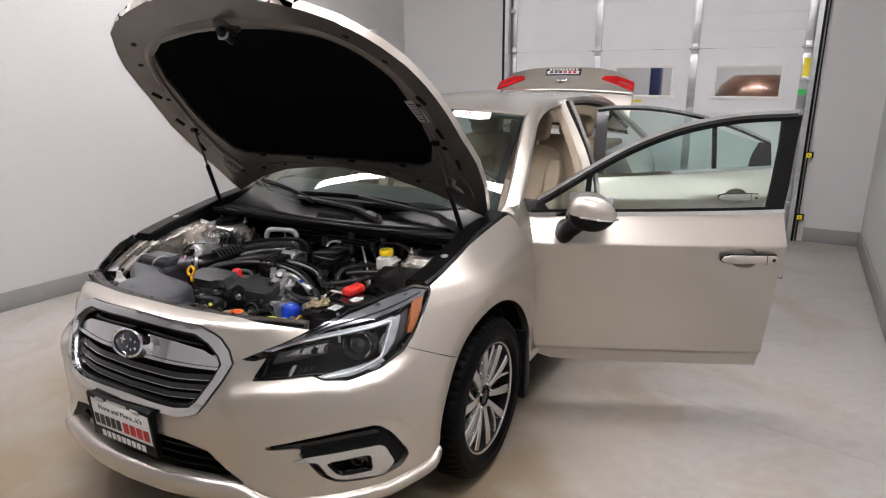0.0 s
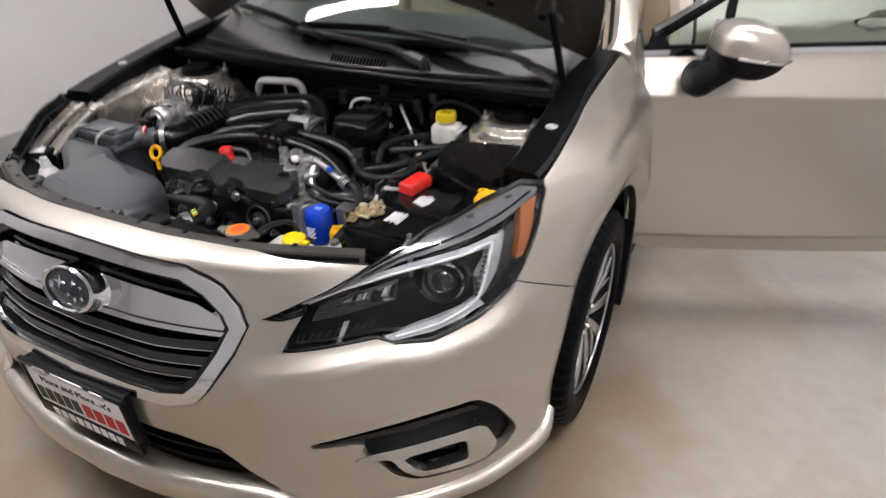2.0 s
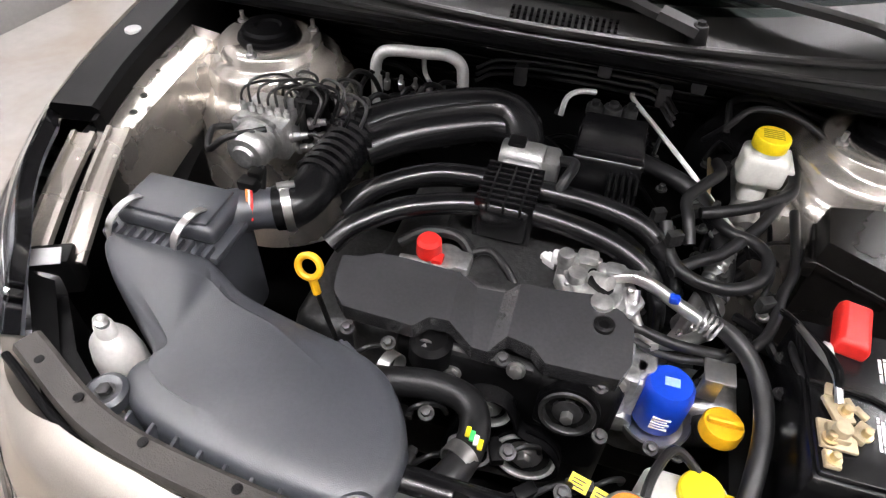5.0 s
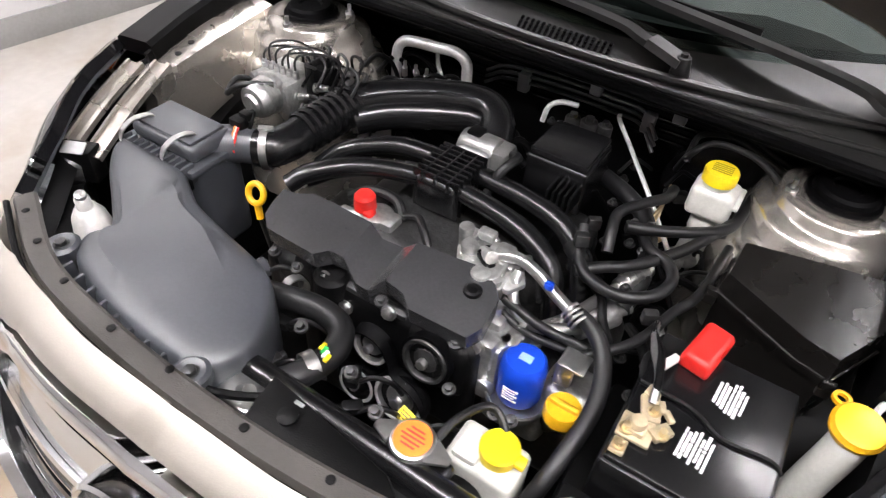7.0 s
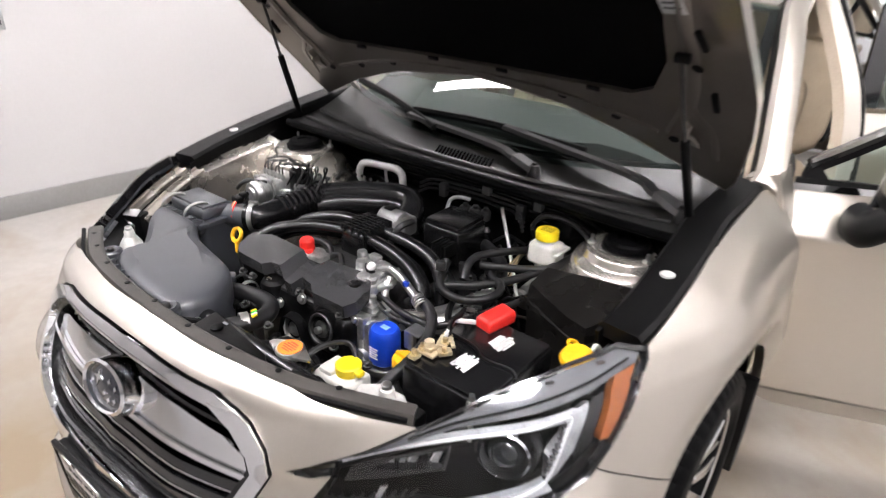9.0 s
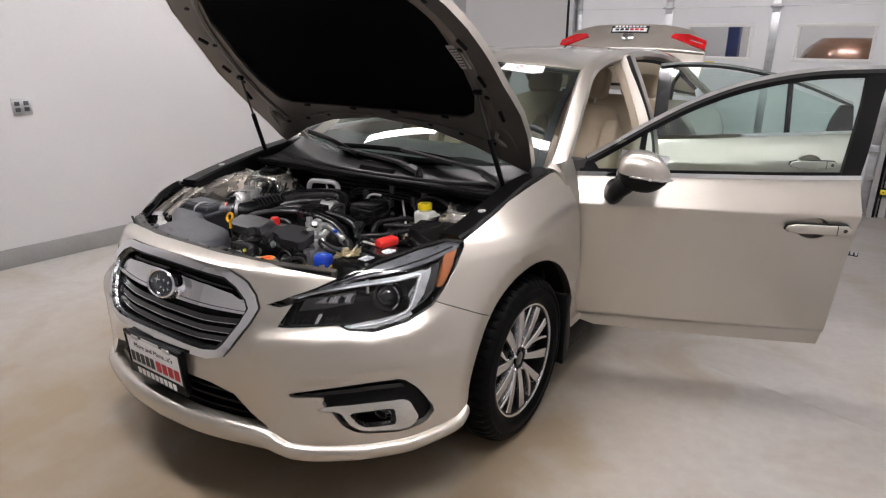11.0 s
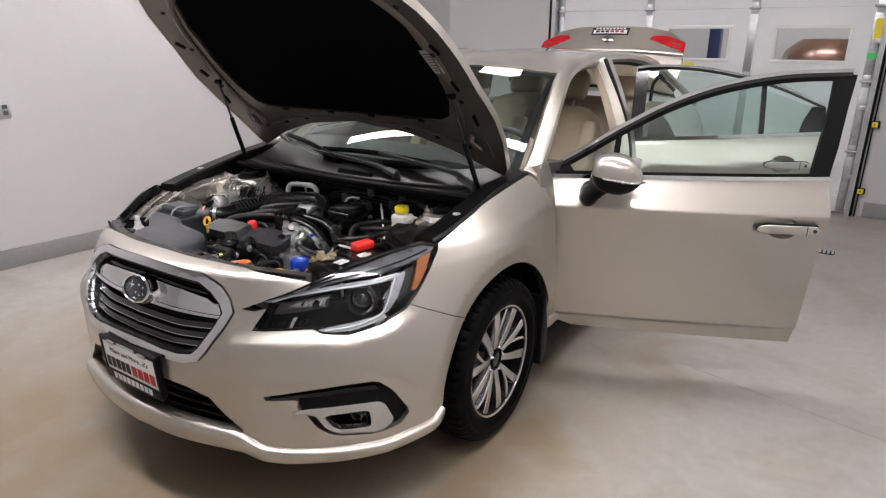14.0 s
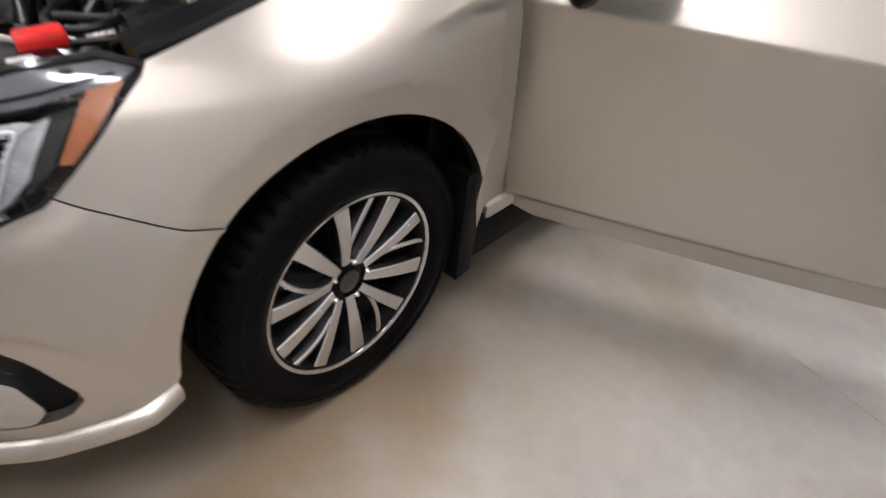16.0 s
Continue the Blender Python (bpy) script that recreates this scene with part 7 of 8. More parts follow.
sbx = part("sensor_box", moved(box((-.03, -.02, -.05), (.03, .02, .02), .004), Matrix.Translation((-.625, -.535, .80)) @ Matrix.Rotation(radians(25), 4, "Z")), BLACK, car)
part("box_label", moved(box((-.022, -.013, 0), (.022, .013, .003), .001), Matrix.Translation((-.622, -.545, .8225)) @ Matrix.Rotation(radians(25), 4, "Z") @ Matrix.Rotation(radians(25), 4, "X")), mat("grey_box", (.45, .45, .45), .5), sbx)

# oil filter, filler cap
fl = part("oil_filter", lathe([(.034, .705), (.0355, .71), (.0355, .768), (.0335, .780), (.028, .787), (.0, .7885)], 40, "z", (.277, -.455, 0)), BLUE, car, "blue painted oil filter")
for k in range(5):
    part("filter_bar", box((.264, -.4905 - .0008, .724 + .006 * k), (.288 - .004 * (k % 2), -.489, .7262 + .006 * k)), PAPER, fl)
part("filter_mark", box((.268, -.462, .7885), (.288, -.448, .7892)), mat("pale_blue_print", (.3, .45, .8), .4), fl)
part("filter_dish", join(lathe([(.047, .703), (.0495, .706), (.052, .703), (.050, .690), (.044, .684), (.040, .684)], 40, "z", (.277, -.455, 0), True), lathe([(0, .69), (.044, .69), (.044, .676), (0, .676)], 32, "z", (.277, -.455, 0))), STEEL, fl)
oc = part("oil_cap", join(lathe([(.0275, .735), (.0275, .752), (.025, .757), (0, .757)], 32, "z", (.354, -.476, 0)), box((.331, -.481, .755), (.377, -.471, .766), .004)), YELLOW, car, "yellow oil filler cap")
part("filler_neck", tube(P((.354, -.476, .738), (.348, -.456, .70), (.32, -.42, .62)), .023, 18, 6), DARKMETAL, oc)
part("filter_housing", join(box((.22, -.47, .60), (.33, -.38, .68), .02, 3), box((.30, -.44, .62), (.39, -.36, .72), .02, 3)), ALU, car)
part("bracket", join(box((.318, -.44, .745), (.345, -.425, .79), .004), box((.318, -.44, .786), (.36, -.40, .792), .003)), STEEL, car)

# dipstick, red valve, coolant valve body, silver pipes
dp = part("dipstick_ring", moved(lathe([(.017 + .0055 * math.cos(a), .0055 * math.sin(a)) for a in np.linspace(0, 2 * math.pi, 11)[:-1]], 28, "z", closed=True), Matrix.Translation((-.238, -.463, .848)) @ Matrix.Rotation(radians(65), 4, "X")), YELLOW, car, "yellow dipstick ring")
part("dipstick_stem", join(cyl((-.234, -.467, .833), (-.226, -.473, .806), .0065, seg=10)), YELLOW, dp)
part("dipstick_tube", cyl((-.226, -.473, .806), (-.20, -.46, .60), .004, seg=8), DARKMETAL, dp)
rc = part("red_valve", lathe([(.0, .024), (.014, .024), (.019, .018), (.020, -.006), (.012, -.01), (.012, -.03)], 24, "z", (-.096, -.352, .822)), RED, car, "red valve cap")
part("valve_tab", box((-.088, -.372, .80), (-.07, -.352, .822), .004), RED, rc)
part("valve_body", join(cyl((-.07, -.35, .77), (-.07, -.35, .815), .028, seg=20, bevel=.004), cyl((-.14, -.36, .79), (-.06, -.36, .80), .012, seg=12), box((-.06, -.37, .78), (-.03, -.33, .815), .006)), ALU, car)
part("valve_hose", tube(P((-.05, -.33, .80), (-.01, -.32, .815), (.02, -.34, .81), (.05, -.36, .79), (.09, -.36, .80)), .007, 10, 8), HOSE, car)
part("breather_hose", tube(P((-.15, -.33, .80), (-.11, -.315, .822), (-.06, -.31, .82), (-.03, -.33, .80)), .009, 10, 8), HOSE, car)
random.seed(4)
VALVE = P((.093, -.353), (.105, -.333), (.138, -.331), (.176, -.332), (.204, -.332), (.199, -.378), (.201, -.403), (.193, -.424), (.141, -.414), (.122, -.404))
vb = part("valve_block", join(prism(VALVE, .03, Matrix.Translation((0, 0, .812)), .006, 3), prism([(x * .8 + .030, y * .8 - .074) for x, y in VALVE], .014, Matrix.Translation((0, 0, .840)), .005, 3), cyl((.125, -.372, .85), (.125, -.372, .868), .014, seg=20, bevel=.003),
              cyl((.165, -.405, .835), (.165, -.405, .858), .016, seg=20, bevel=.003), box((.15, -.36, .85), (.195, -.338, .866), .006), cyl((.185, -.40, .84), (.185, -.40, .852), .012, seg=16, bevel=.002), cyl((.108, -.345, .84), (.108, -.345, .858), .011, seg=16, bevel=.002)), ALU, car, "cast aluminium valve block with bolts")
part("valve_plug", moved(join(box((-.016, -.010, 0), (.016, .010, .016), .004), box((-.020, -.006, .004), (.020, .006, .012), .003)), Matrix.Translation((.158, -.378, .852)) @ Matrix.Rotation(radians(-35), 4, "Z")), BLACK, vb)
part("valve_port", cyl((.148, -.355, .853), (.148, -.355, .8555), .009, seg=16), BLACKPAINT, vb)
part("head_casting", join(prism([(.182, -.36), (.227, -.358), (.247, -.403), (.243, -.455), (.217, -.462), (.184, -.421)], .05, Matrix.Translation((0, 0, .72)), .008, 3), *[box((.192 + .011 * k, -.452 + .01 * k, .768), (.196 + .011 * k, -.37, .782), .0015) for k in range(4)], cyl((.235, -.44, .77), (.235, -.44, .79), .012, seg=16, bevel=.003)), ALU, car, "ribbed cast aluminium head")
for x, y in ((.205, -.40), (.222, -.385), (.212, -.445)):
    part("head_bolt", cyl((x, y, .77), (x, y, .786), .006, seg=6, bevel=.001), STEEL, car)
part("valve_flange", prism([(.10, -.34), (.13, -.315), (.20, -.33), (.225, -.37), (.21, -.40), (.16, -.395), (.12, -.385)], .012, Matrix.Translation((0, 0, .826)), .004), ALU, vb)
for k, (x, y) in enumerate(((.215, -.445), (.228, -.43), (.24, -.415))):
    part("cam_housing", join(cyl((x, y - .02, .70 + .02 * k), (x, y - .02, .79), .018, seg=16, bevel=.004), box((x - .02, y - .03, .68), (x + .02, y + .01, .755), .008)), ALU, car)
part("front_casting", join(box((.20, -.475, .66), (.245, -.40, .79), .012), box((.195, -.48, .74), (.235, -.45, .80), .008), cyl((.225, -.485, .70), (.225, -.44, .70), .02, seg=18, bevel=.004)), ALU, car, "ribbed cast aluminium engine casting")
part("front_casting", join(box((.185, -.44, .76), (.225, -.40, .805), .008), cyl((.20, -.42, .80), (.20, -.42, .822), .014, seg=16, bevel=.003), box((.225, -.43, .74), (.26, -.39, .785), .008), cyl((.245, -.41, .78), (.245, -.41, .80), .010, seg=6)), ALU, car)
part("valve_block", join(box((.095, -.36, .815), (.125, -.33, .865), .006), cyl((.105, -.35, .86), (.105, -.35, .878), .012, seg=16, bevel=.003), box((.12, -.345, .855), (.15, -.325, .872), .005), cyl((.145, -.365, .855), (.17, -.385, .872), .011, seg=14, bevel=.002), box((.16, -.36, .85), (.19, -.335, .868), .006)), ALU, car)
for k in range(9):
    p = V(.115 + .012 * k, -.388 + random.random() * .06, .838 + random.random() * .02)
    part("valve_bolt", cyl(p, p + V(0, -.003, .009), .0055, seg=6, bevel=.001), STEEL, vb)
part("white_plug", box((.085, -.335, .832), (.125, -.315, .848), .004), WHITEPL, vb)
acp = part("refrigerant_pipe", tube(P((.168, -.356, .852), (.20, -.352, .862), (.235, -.352, .850), (.27, -.363, .838), (.312, -.378, .83)), .0095, 14, 6), STEEL, car, "silver refrigerant pipe")
part("refrigerant_pipe", tube(P((.205, -.36, .845), (.212, -.385, .822), (.235, -.40, .80), (.275, -.392, .79), (.32, -.36, .79)), .0095, 14, 6), STEEL, car, "silver refrigerant pipe")
for k in range(4):
    p = V(.30 + .007 * k, -.373 - .003 * k, .832 - .002 * k)
    part("crimp_ring", moved(lathe([(.0155, -.0022), (.0165, 0), (.0155, .0022), (.01, 0)], 22, "z", closed=True), Matrix.Translation(p) @ V(.9, -.35, -.2).to_track_quat("Z", "Y").to_matrix().to_4x4()), STEEL, acp)
part("blue_clip", box((.252, -.372, .846), (.266, -.36, .858), .003), BLUE, acp)
part("big_hose", tube(P((.305, -.372, .832), (.338, -.38, .826), (.368, -.405, .815), (.387, -.445, .80), (.392, -.49, .785), (.386, -.545, .765), (.375, -.60, .735), (.36, -.64, .68)), .0125, 18, 8), HOSE, car, "thick black rubber hose")
part("refrigerant_pipe", tube(P((.27, -.392, .79), (.292, -.34, .776), (.31, -.28, .768), (.335, -.215, .770), (.36, -.16, .775)), .0095, 14, 6), STEEL, car, "silver refrigerant pipe")
part("service_port", join(cyl((.331, -.225, .770), (.360, -.155, .775), .0145, seg=18, bevel=.003), *[moved(lathe([(.0155, -.0022), (.017, 0), (.0155, .0022), (.01, 0)], 20, "z", closed=True), Matrix.Translation(V(.337 + .006 * k, -.208 + .014 * k, .771 + .001 * k)) @ V(.38, .92, .06).to_track_quat("Z", "Y").to_matrix().to_4x4()) for k in range(4)]), STEEL, car)
part("pipe_silencer", join(cyl((.30, -.315, .735), (.345, -.25, .742), .024, seg=22, bevel=.006), cyl((.345, -.25, .742), (.36, -.228, .744), .012, seg=14)), ALU, car)

# U-shaped heater pipe at the bulkhead
up = part("heater_pipe", tube(P((-.345, .075, .72), (-.348, .082, .80), (-.350, .088, .852), (-.338, .092, .878), (-.31, .096, .886), (-.25, .10, .889), (-.205, .104, .890), (-.178, .104, .876), (-.170, .10, .845), (-.168, .095, .74)), .0120, 16, 8), PIPEMETAL, car, "bent silver heater pipe")
part("thin_pipe", tube(P((-.255, .11, .885), (-.255, .115, .84), (-.24, .11, .81), (-.24, .10, .76)), .005, 10, 5), PIPEMETAL, up)

# square black box with cables behind the manifold
eb = part("relay_box", join(box((.076, -.092, .76), (.198, .036, .858), .008, 3), box((.080, -.088, .85), (.194, .032, .872), .006)), SATIN, car, "square black resonator box")
for k in range(5):
    part("comb_rib", box((.145 + .011 * k, -.14, .80), (.150 + .011 * k, -.09, .835), .001), BLACK, eb)
for x, y, r in ((.095, .075, .016), (.128, .08, .018), (.16, .085, .015)):
    part("connector", join(cyl((x, y, .83), (x, y, .86), r, seg=18, bevel=.004), cyl((x, y, .86), (x, y, .868), r * .5, seg=12)), DARKMETAL, car)
part("silver_tube", tube(P((.035, .065, .83), (.04, .075, .862), (.06, .09, .872), (.09, .105, .868)), .0056, 10, 5), PIPEMETAL, car)
part("dipstick_tube", tube(P((.160, .172, .842), (.166, .166, .830), (.222, .102, .812), (.30, .012, .785), (.40, -.106, .745)), .0048, 10, 6), WHITEPL, car, "slim pale transmission dipstick tube")

# brake master cylinder and reservoir
br = part("brake_reservoir", join(box((.360, -.014, .805), (.438, .050, .866), .012, 3), box((.366, -.010, .842), (.446, .060, .850), .003), box((.376, -.004, .76), (.422, .046, .81), .012, 3), cyl((.396, .018, .864), (.396, .018, .880), .026, seg=28)), TANK, car, "white brake fluid reservoir with yellow cap")
part("reservoir_cap", lathe([(.0295, -.012), (.030, .006), (.028, .010), (0, .011)], 36, "z", (.396, .02, .886)), LEMON, br)
for k in range(5):
    part("cap_bar", box((.379, .008 + .006 * k, .8968), (.413, .0105 + .006 * k, .8976)), mat("olive_print", (.35, .28, .02), .5), br)
part("master_cylinder", join(cyl((.40, -.06, .745), (.40, .15, .755), .024, seg=22, bevel=.005), cyl((.385, -.075, .735), (.385, -.04, .735), .018, seg=18, bevel=.003)), ALU, br)
part("brake_servo", moved(lathe([(.02, -.04), (.06, -.04), (.11, -.015), (.115, .0), (.115, .03), (.05, .04)], 40, "z"), Matrix.Translation((.40, .17, .76)) @ Matrix.Rotation(radians(90), 4, "X")), SATIN, car, "black brake servo drum")
part("servo_hose", tube(P((.31, .12, .80), (.33, .06, .875), (.36, .075, .905), (.42, .09, .90), (.47, .08, .885), (.50, .06, .87)), .006, 10, 6), HOSE, car)
for k in range(3):
    part("brake_line", tube(P((.355, -.03, .75), (.335 - .008 * k, -.05, .745 + .012 * k), (.325, .0, .78 + .01 * k), (.32, .06, .80)), .0032, 8, 6), BRASS, car)

# cables and heater hoses on the near side
HOSES = [(P((.30, -.13, .82), (.339, -.119, .825), (.40, -.081, .825), (.446, -.034, .825), (.457, .039, .828), (.466, .11, .83)), .010),
         (P((.29, -.19, .80), (.28, -.155, .825), (.276, -.114, .83), (.303, -.067, .832), (.33, -.024, .83), (.33, .036, .81)), .010),
         (P((.243, -.193, .838), (.259, -.24, .812), (.293, -.271, .806), (.348, -.277, .806), (.392, -.247, .81), (.404, -.205, .814), (.386, -.17, .814), (.348, -.15, .81), (.318, -.10, .80)), .010),
         (P((.262, -.262, .80), (.30, -.232, .806), (.339, -.202, .808), (.392, -.13, .812), (.429, -.059, .82), (.448, -.019, .826)), .010),
         (P((.20, .03, .785), (.26, -.007, .79), (.307, -.043, .785), (.34, -.104, .775), (.356, -.178, .765), (.35, -.24, .74)), .0165),
         (P((.33, -.41, .78), (.386, -.365, .80), (.411, -.315, .802), (.426, -.257, .80), (.45, -.189, .80), (.46, -.053, .80)), .008),
         (P((.204, -.396, .815), (.274, -.40, .80), (.343, -.39, .79)), .008),
         (P((.19, -.41, .81), (.26, -.415, .79), (.33, -.40, .78)), .006),
         (P((.44, -.34, .80), (.425, -.37, .815), (.43, -.41, .82), (.445, -.44, .825)), .006)]
for pts, r in HOSES:
    part("engine_hose", tube(pts, r, 14, 8), HOSE, car, "black rubber engine hose")
random.seed(11)
for k in range(26):
    a = V(random.uniform(.22, .47), random.uniform(-.33, .10), random.uniform(.68, .80))
    d = V(random.uniform(-.1, .1), random.uniform(-.12, .12), random.uniform(-.04, .05))
    part("wiring_loom", tube([a, a + d * .5 + V(0, 0, .02), a + d, a + d * 1.5 + V(.02, .02, -.05)], random.choice((.004, .006, .008)), 8, 5), random.choice((RUBBER, BLACK, BLACK, DARKMETAL)), car)
for k in range(22):
    a = V(random.uniform(-.3, .25), random.uniform(-.06, .16), random.uniform(.68, .80))
    d = V(random.uniform(-.14, .14), random.uniform(-.06, .08), random.uniform(-.04, .04))
    part("wiring_loom", tube([a, a + d * .5 + V(0, 0, .02), a + d, a + d * 1.4 + V(.02, .0, -.05)], random.choice((.004, .006, .008)), 8, 5), random.choice((RUBBER, BLACK, BLACK)), car)
for k in range(24):
    p = V(random.uniform(-.30, .45), random.uniform(-.1, .16), random.uniform(.74, .82)) if k % 2 else V(random.uniform(.24, .45), random.uniform(-.42, -.1), random.uniform(.72, .79))
    part("fastener", join(cyl(p, p + V(0, 0, .012), .006, seg=6, bevel=.001), cyl(p, p + V(0, 0, .004), .010, seg=14)), DARKMETAL if k % 3 else STEEL, car)
for p in ((.255, -.235, .845), (.345, .035, .80), (.49, .045, .845), (.435, -.045, .82), (.40, -.285, .80), (.30, -.09, .79), (.24, -.12, .79)):
    part("cable_clip", moved(box((-.012, -.008, -.012), (.012, .008, .012), .003), Matrix.Translation(p) @ Matrix.Rotation(radians(30), 4, "Z")), DARKMETAL, car)

# ABS unit with its pipes
ax, ay, az = -.450, -.188, .845
ab2 = part("brake_control_unit", join(box((ax - .055, ay - .02, az - .04), (ax + .045, ay + .05, az + .030), .006), box((ax - .06, ay + .045, az - .05), (ax + .05, ay + .085, az + .026), .008)), ALU, car, "aluminium brake control unit with pipes")
part("pump_motor", join(moved(lathe([(0, .066), (.018, .066), (.021, .060), (.031, .058), (.036, .052), (.038, .040), (.036, .038), (.036, .034), (.039, .032), (.039, .012), (.044, .010), (.044, .0)], 36, "z"), Matrix.Translation((ax - .005, ay - .012, az)) @ Matrix.Rotation(radians(92), 4, "X")), *[cyl((ax - .005 + .046 * math.cos(a), ay - .018, az + .046 * math.sin(a)), (ax - .005 + .046 * math.cos(a), ay - .032, az + .046 * math.sin(a)), .007, seg=10, bevel=.002) for a in (.8, 2.4, 4.6)]), ALU, ab2)
for k in range(6):
    x0, h = ax - .048 + .017 * k, .046 + .008 * ((k * 2) % 3)
    fit = part("pipe_fitting", join(cyl((x0, ay + .016, az + .028), (x0, ay + .016, az + .040), .0072, seg=6, bevel=.001), cyl((x0, ay + .016, az + .040), (x0, ay + .016, az + .047), .0048, seg=10)), STEEL, ab2)
    part("unit_pipe", tube(P((x0, ay + .016, az + .044), (x0, ay + .018, az + h + .012), (x0 + .006, ay + .032, az + h + .022), (x0 + .030, ay + .064, az + h + .018), (x0 + .046, ay + .088, az + h - .004), (x0 + .052, ay + .100, az + .005), (x0 + .056, ay + .104, az - .03)), .0024, 8, 6), DARKMETAL, fit)
for k, (dx, dy, dz) in enumerate(((.062, .01, .0), (.066, .02, -.03), (.082, .045, .01), (.085, .055, -.022), (.115, .095, .035), (.120, .105, .005))):
    m = Matrix.Translation((ax + dx, ay + dy, az + dz)) @ V(1, .25, .2).to_track_quat("Z", "Y").to_matrix().to_4x4()
    fit = part("pipe_union", moved(join(cyl((0, 0, -.014), (0, 0, .0), .0085, seg=6, bevel=.0015), cyl((0, 0, .0), (0, 0, .012), .0062, seg=12, bevel=.001), cyl((0, 0, -.020), (0, 0, -.014), .0105, seg=14)), m), STEEL, ab2)
    part("unit_pipe", tube([m @ V(0, 0, .010), m @ V(0, 0, .024), m @ V(-.01, .006 * (k % 3 - 1), .04), m @ V(-.035, .01 * (k % 3 - 1), .046)], .0036, 8, 5), DARKMETAL, fit)
part("unit_bracket", join(box((ax + .048, ay + .03, az - .05), (ax + .053, ay + .075, az + .058), .002), box((ax + .048, ay + .03, az + .054), (ax + .078, ay + .036, az + .060), .002)), DARKMETAL, ab2)
part("unit_plug", join(box((ax + .03, ay + .05, az - .03), (ax + .08, ay + .10, az + .045), .006), box((ax + .04, ay + .09, az), (ax + .09, ay + .12, az + .03), .005)), BLACK, ab2)
part("unit_cable", tube(P((ax - .05, ay - .0, az + .0), (ax - .085, ay - .03, az + .01), (ax - .07, ay - .075, az + .0), (ax - .03, ay - .07, az + .03), (ax + .02, ay - .03, az + .03)), .006, 10, 6), HOSE, ab2)
part("flow_sensor", join(box((-.405, -.362, .855), (-.375, -.338, .880), .004), box((-.395, -.345, .872), (-.372, -.325, .888), .004), tube(P((-.388, -.335, .88), (-.375, -.325, .885), (-.37, -.345, .86)), .004, 8, 5)), BLACK, car)
for k, m_ in enumerate((ORANGE, WHITEPL, RED)):
    part("sensor_wire", tube(P((-.388 + .004 * k, -.362, .868), (-.380 + .004 * k, -.378, .860), (-.378 + .005 * k, -.392, .835)), .0022, 6, 5), m_, car)
for k in range(10):
    a = V(-.40 + .025 * k, .02 + .03 * math.sin(k * 2.1), .80 + .02 * math.cos(k))
    part("wiring_loom", tube([a, a + V(.02, .03, .03), a + V(.05, .05, .01), a + V(.07, .06, -.06)], .0055, 8, 5), BLACK, car)

for k in range(9):
    x0, y0 = -.40 + .028 * (k % 5), -.17 + .035 * (k // 5) + .012 * (k % 3)
    part("brake_pipe", tube(P((x0, y0, .86), (x0 + .01, y0 + .02, .895 + .006 * (k % 3)), (x0 - .03, y0 + .05, .90), (x0 - .06, y0 + .07, .875), (x0 - .07, y0 + .09, .82)), .0032, 8, 6), (BLACK, DARKMETAL, BLACK)[k % 3], ab2)
for k in range(6):
    x0 = -.33 + .03 * k
    part("pipe_union", join(cyl((x0, .09 + .01 * (k % 2), .80), (x0 + .004, .085, .824), .0075, seg=6, bevel=.001), cyl((x0 + .004, .085, .822), (x0 + .006, .083, .84), .004, seg=8)), STEEL, car)

# battery with clamp, cover and labels
bt = part("battery", join(box((.425, -.565, .60), (.62, -.325, .826), .008), box((.43, -.56, .824), (.615, -.33, .834), .004)), SATIN, car, "black car battery with white labels")
part("battery_rib", tube(P((.43, -.435, .8365), (.50, -.44, .8375), (.545, -.46, .8365), (.60, -.455, .8365), (.618, -.462, .83)), .0035, 8, 5), BLACK, bt)
for cx, cy, seed in ((.520, -.489, 1), (.538, -.391, 2)):
    random.seed(seed)
    m = Matrix.Translation((cx, cy, .8345)) @ Matrix.Rotation(radians(86), 4, "Z")
    for r in range(7):
        x = -.029 + random.uniform(0, .010)
        end = .029 - random.uniform(0, .012)
        h = random.choice((.0035, .0042, .005))
        while x < end:
            w = random.choice((.004, .008, .013, .018))
            part("label_bar", moved(box((x, -.019 + .0056 * r, 0), (min(x + w, end), -.019 + .0056 * r + h, .0006)), m), PAPER, bt)
            x += w + random.choice((.0006, .001, .002))
rt = part("positive_cover", moved(loft([[V(-.039, -.021, 0), V(.039, -.021, 0), V(.039, .021, 0), V(-.039, .021, 0)], [V(-.040, -.022, .020), V(.040, -.022, .020), V(.040, .022, .022), V(-.040, .022, .022)], [V(-.036, -.017, .028), V(.036, -.017, .031), V(.036, .017, .033), V(-.036, .017, .030)]]), Matrix.Translation((.489, -.342, .832)) @ Matrix.Rotation(radians(79), 4, "Z")), RED, bt, "red plastic terminal cover")
bmod = rt.modifiers.new("round", "BEVEL")
bmod.width, bmod.segments = .005, 3
FUSETAN = mat("tan_fuse_link", (.46, .38, .25), .42, .2, var=(30, .25))
nt_ = part("negative_clamp", join(box((.430, -.530, .838), (.472, -.492, .844), .002), box((.436, -.524, .843), (.462, -.500, .853), .003), cyl((.450, -.512, .834), (.450, -.512, .864), .011, .010, seg=18, bevel=.002),
           moved(box((-.012, -.020, 0), (.012, .020, .007), .002), Matrix.Translation((.456, -.475, .840)) @ Matrix.Rotation(radians(20), 4, "Z")), moved(box((-.009, -.014, 0), (.009, .014, .010), .002), Matrix.Translation((.478, -.50, .838)) @ Matrix.Rotation(radians(-35), 4, "Z")),
           box((.432, -.556, .838), (.450, -.534, .846), .002)), FUSETAN, bt, "tan fuse link on the battery terminal")
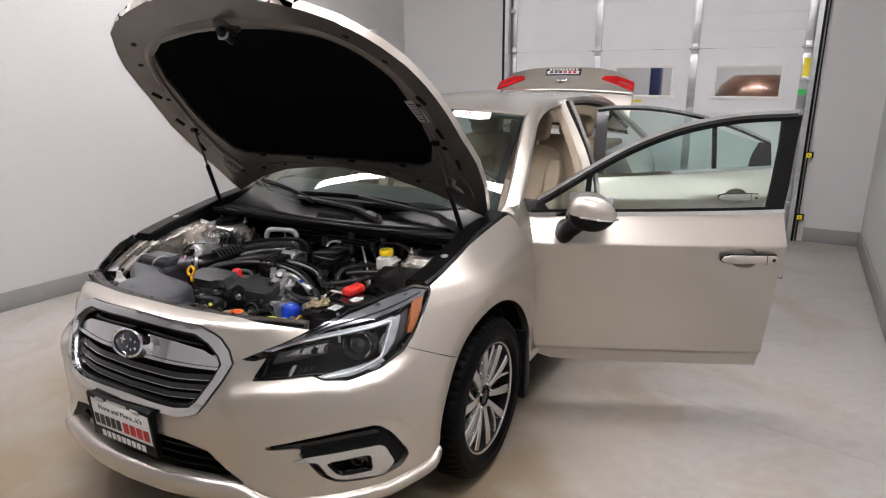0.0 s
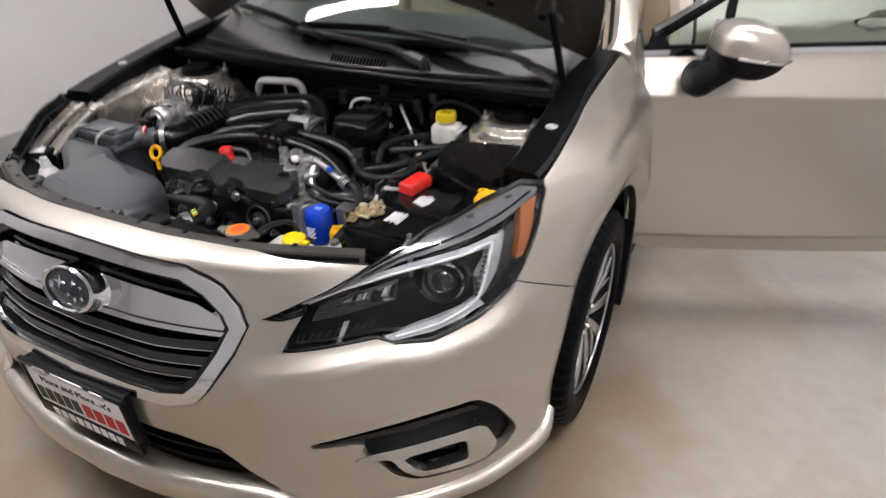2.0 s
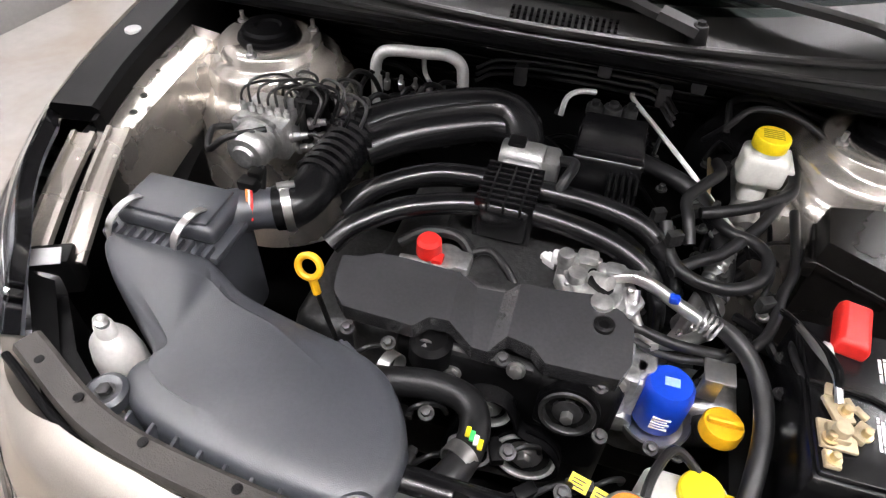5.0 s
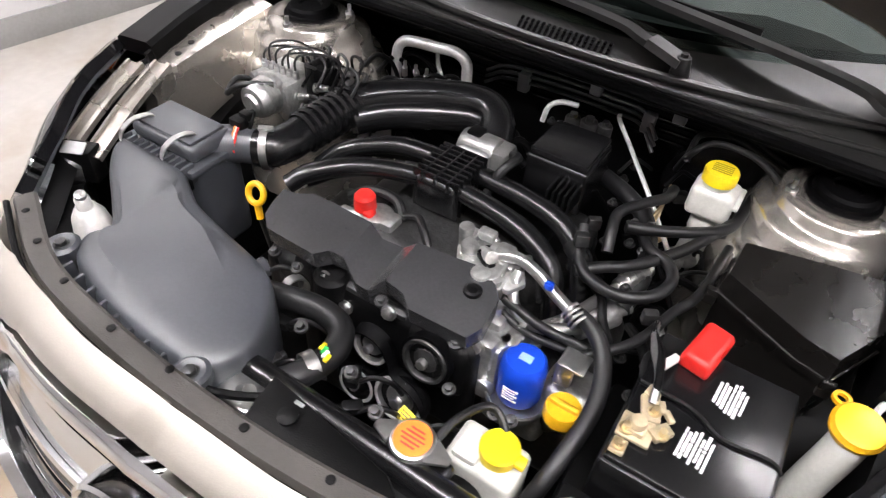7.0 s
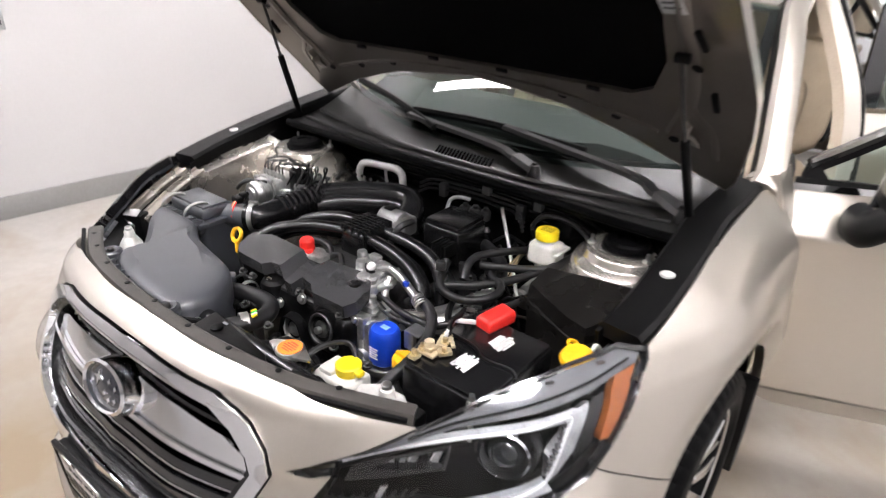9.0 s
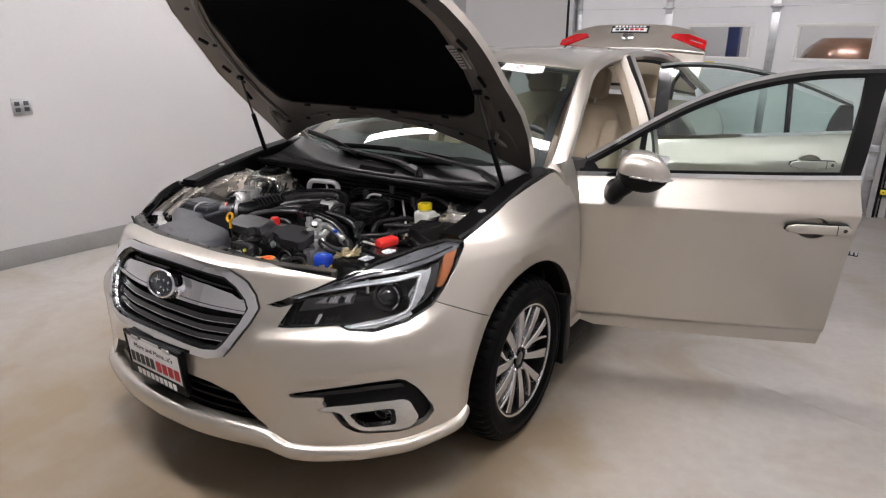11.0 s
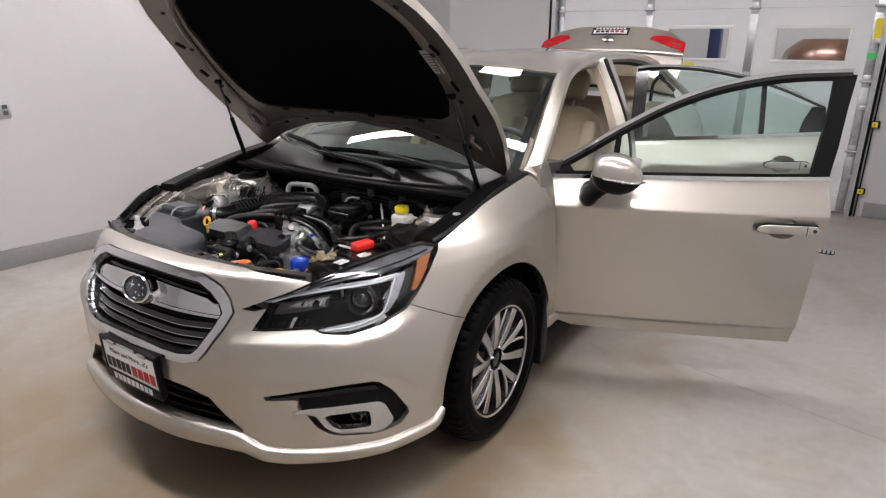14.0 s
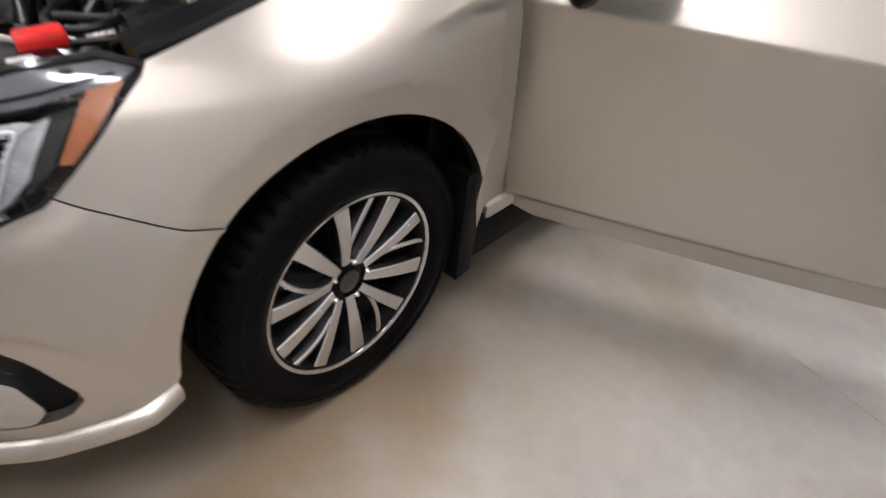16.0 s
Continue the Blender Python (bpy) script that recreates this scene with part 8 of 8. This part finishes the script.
for p in ((.440, -.520), (.462, -.478), (.441, -.546), (.480, -.504)):
    part("clamp_bolt", join(cyl((*p, .845), (*p, .857), .0055, seg=6, bevel=.001), cyl((*p, .844), (*p, .848), .009, seg=14)), BRASS, nt_)
for k in range(4):
    part("fuse_tab", moved(box((-.004, -.009, 0), (.004, .009, .006), .001), Matrix.Translation((.446 + .011 * k, -.452 - .008 * k, .845)) @ Matrix.Rotation(radians(18 * k - 10), 4, "Z")), FUSETAN, nt_)
for k in range(3):
    part("ground_cable", tube(P((.455, -.47 + .006 * k, .85), (.448, -.44, .865 + .004 * k), (.43 + .005 * k, -.40, .862), (.42, -.36, .85), (.415, -.31, .82)), .005, 8, 6), (STEEL, BLACK, RUBBER)[k], bt)
part("cable_lug", moved(box((-.006, -.03, -.004), (.006, .03, .004), .002), Matrix.Translation((.452, -.395, .85)) @ Matrix.Rotation(radians(-15), 4, "Z") @ Matrix.Rotation(radians(-25), 4, "X")), WHITEPL, bt)
part("battery_tray", box((.39, -.60, .52), (.64, -.31, .66), .012), BLACK, car)
part("hold_down", join(cyl((.605, -.585, .70), (.605, -.585, .862), .005, seg=10), cyl((.605, -.585, .838), (.605, -.585, .848), .009, seg=6)), STEEL, car)
part("tray_corner", box((.40, -.615, .60), (.50, -.575, .76), .006), BLACK, car)

# fuse box
FB = [(.473, -.186), (.476, -.118), (.60, -.098), (.690, -.086), (.694, -.170), (.648, -.250), (.60, -.240)]
FBM = mat("fuse_box_plastic", (.0075, .0068, .0062), .27, spec=.7, bump=.12, bumpscale=600, var=(7, .2))


def fb_ring(k, z):
    """The fuse box's outline round its middle, widened by k, its lid rising to the rear."""
    return [V(.585 + (x - .585) * k, -.165 + (y + .165) * k, z + .22 * (y + .20)) for x, y in FB]


bmF = loft([fb_ring(.97, .62), fb_ring(1.0, .80), fb_ring(1.06, .802), fb_ring(1.06, .812), fb_ring(1.03, .814), fb_ring(1.0, .850), fb_ring(.985, .856)])
fb = part("fuse_box", bmF, FBM, car, "black faceted fuse box", smooth=18)
part("lid_seam", tube([p + V(0, 0, .002) for p in fb_ring(1.045, .812)] + [fb_ring(1.045, .812)[0] + V(0, 0, .002)], .0025, 6, smooth=False), FBM, fb)
for k in (0, 3, 5):
    part("lid_clip", moved(box((-.010, -.006, -.02), (.010, .006, .012), .003), Matrix.Translation(fb_ring(1.08, .806)[k])), FBM, fb)
# washer filler neck
wf = part("washer_filler_cap", join(moved(lathe([(.032, -.010), (.034, .0), (.030, .007), (.024, .009), (0, .010)], 32, "z"), Matrix.Translation((.682, -.352, .848)) @ Matrix.Rotation(radians(12), 4, "X")), moved(lathe([(.007, -.003), (.012, -.003), (.012, .003), (.007, .003)], 18, "z", closed=True), Matrix.Translation((.656, -.322, .852)))), YELLOW, car, "yellow washer fluid filler cap")
part("washer_filler_neck", tube(P((.682, -.354, .842), (.68, -.365, .81), (.668, -.39, .75), (.65, -.43, .66), (.645, -.46, .56)), .024, 20, 6), TANK, wf)
part("washer_hose", tube(P((.695, -.325, .85), (.70, -.31, .86), (.705, -.30, .845)), .005, 8, 5), TANK, wf)
# near lamp bracket, black closing panels
for s in (1, -1):
    part("nose_end", loft([[V(s * .36, -.77, .62), V(s * .36, -.74, .62), V(s * .36, -.74, .80), V(s * .36, -.77, .80)], [V(s * .54, -.66, .62), V(s * .52, -.64, .62), V(s * .52, -.64, .76), V(s * .54, -.66, .76)], [V(s * .62, -.58, .62), V(s * .60, -.56, .62), V(s * .60, -.56, .76), V(s * .62, -.58, .76)]]), BLACK, car)

# pipe run along the bulkhead with grey clips
COATED = mat("coated_pipe", (.05, .05, .052), .35, .4)
GREYCLIP = mat("grey_clip", (.12, .12, .125), .5)
for k, (z, y) in enumerate(((.838, .178), (.852, .18), (.866, .182))):
    part("bulkhead_pipe", tube(P((-.16, y - .01, z - .03), (-.11, y, z - .008), (.025, y, z + .002), (.14, y, z), (.205, y, z - .006), (.25, y - .03, z - .04)), .0042, 8, 6), COATED, car)
for x, z in ((-.067, .835), (.22, .842), (.098, .885), (.277, .885)):
    part("pipe_clip", box((x - .013, .168, z - .022), (x + .013, .19, z + .022), .004), GREYCLIP, car)
part("harness", tube(P((.17, .165, .915), (.268, .165, .90), (.364, .165, .905), (.46, .165, .872), (.524, .15, .855), (.56, .12, .84)), .007, 10, 6), HOSE, car)
part("vacuum_hose", tube(P((.33, .06, .86), (.328, .075, .88), (.332, .12, .888), (.376, .148, .888), (.419, .143, .884), (.462, .135, .872), (.50, .13, .86)), .006, 10, 6), HOSE, car)
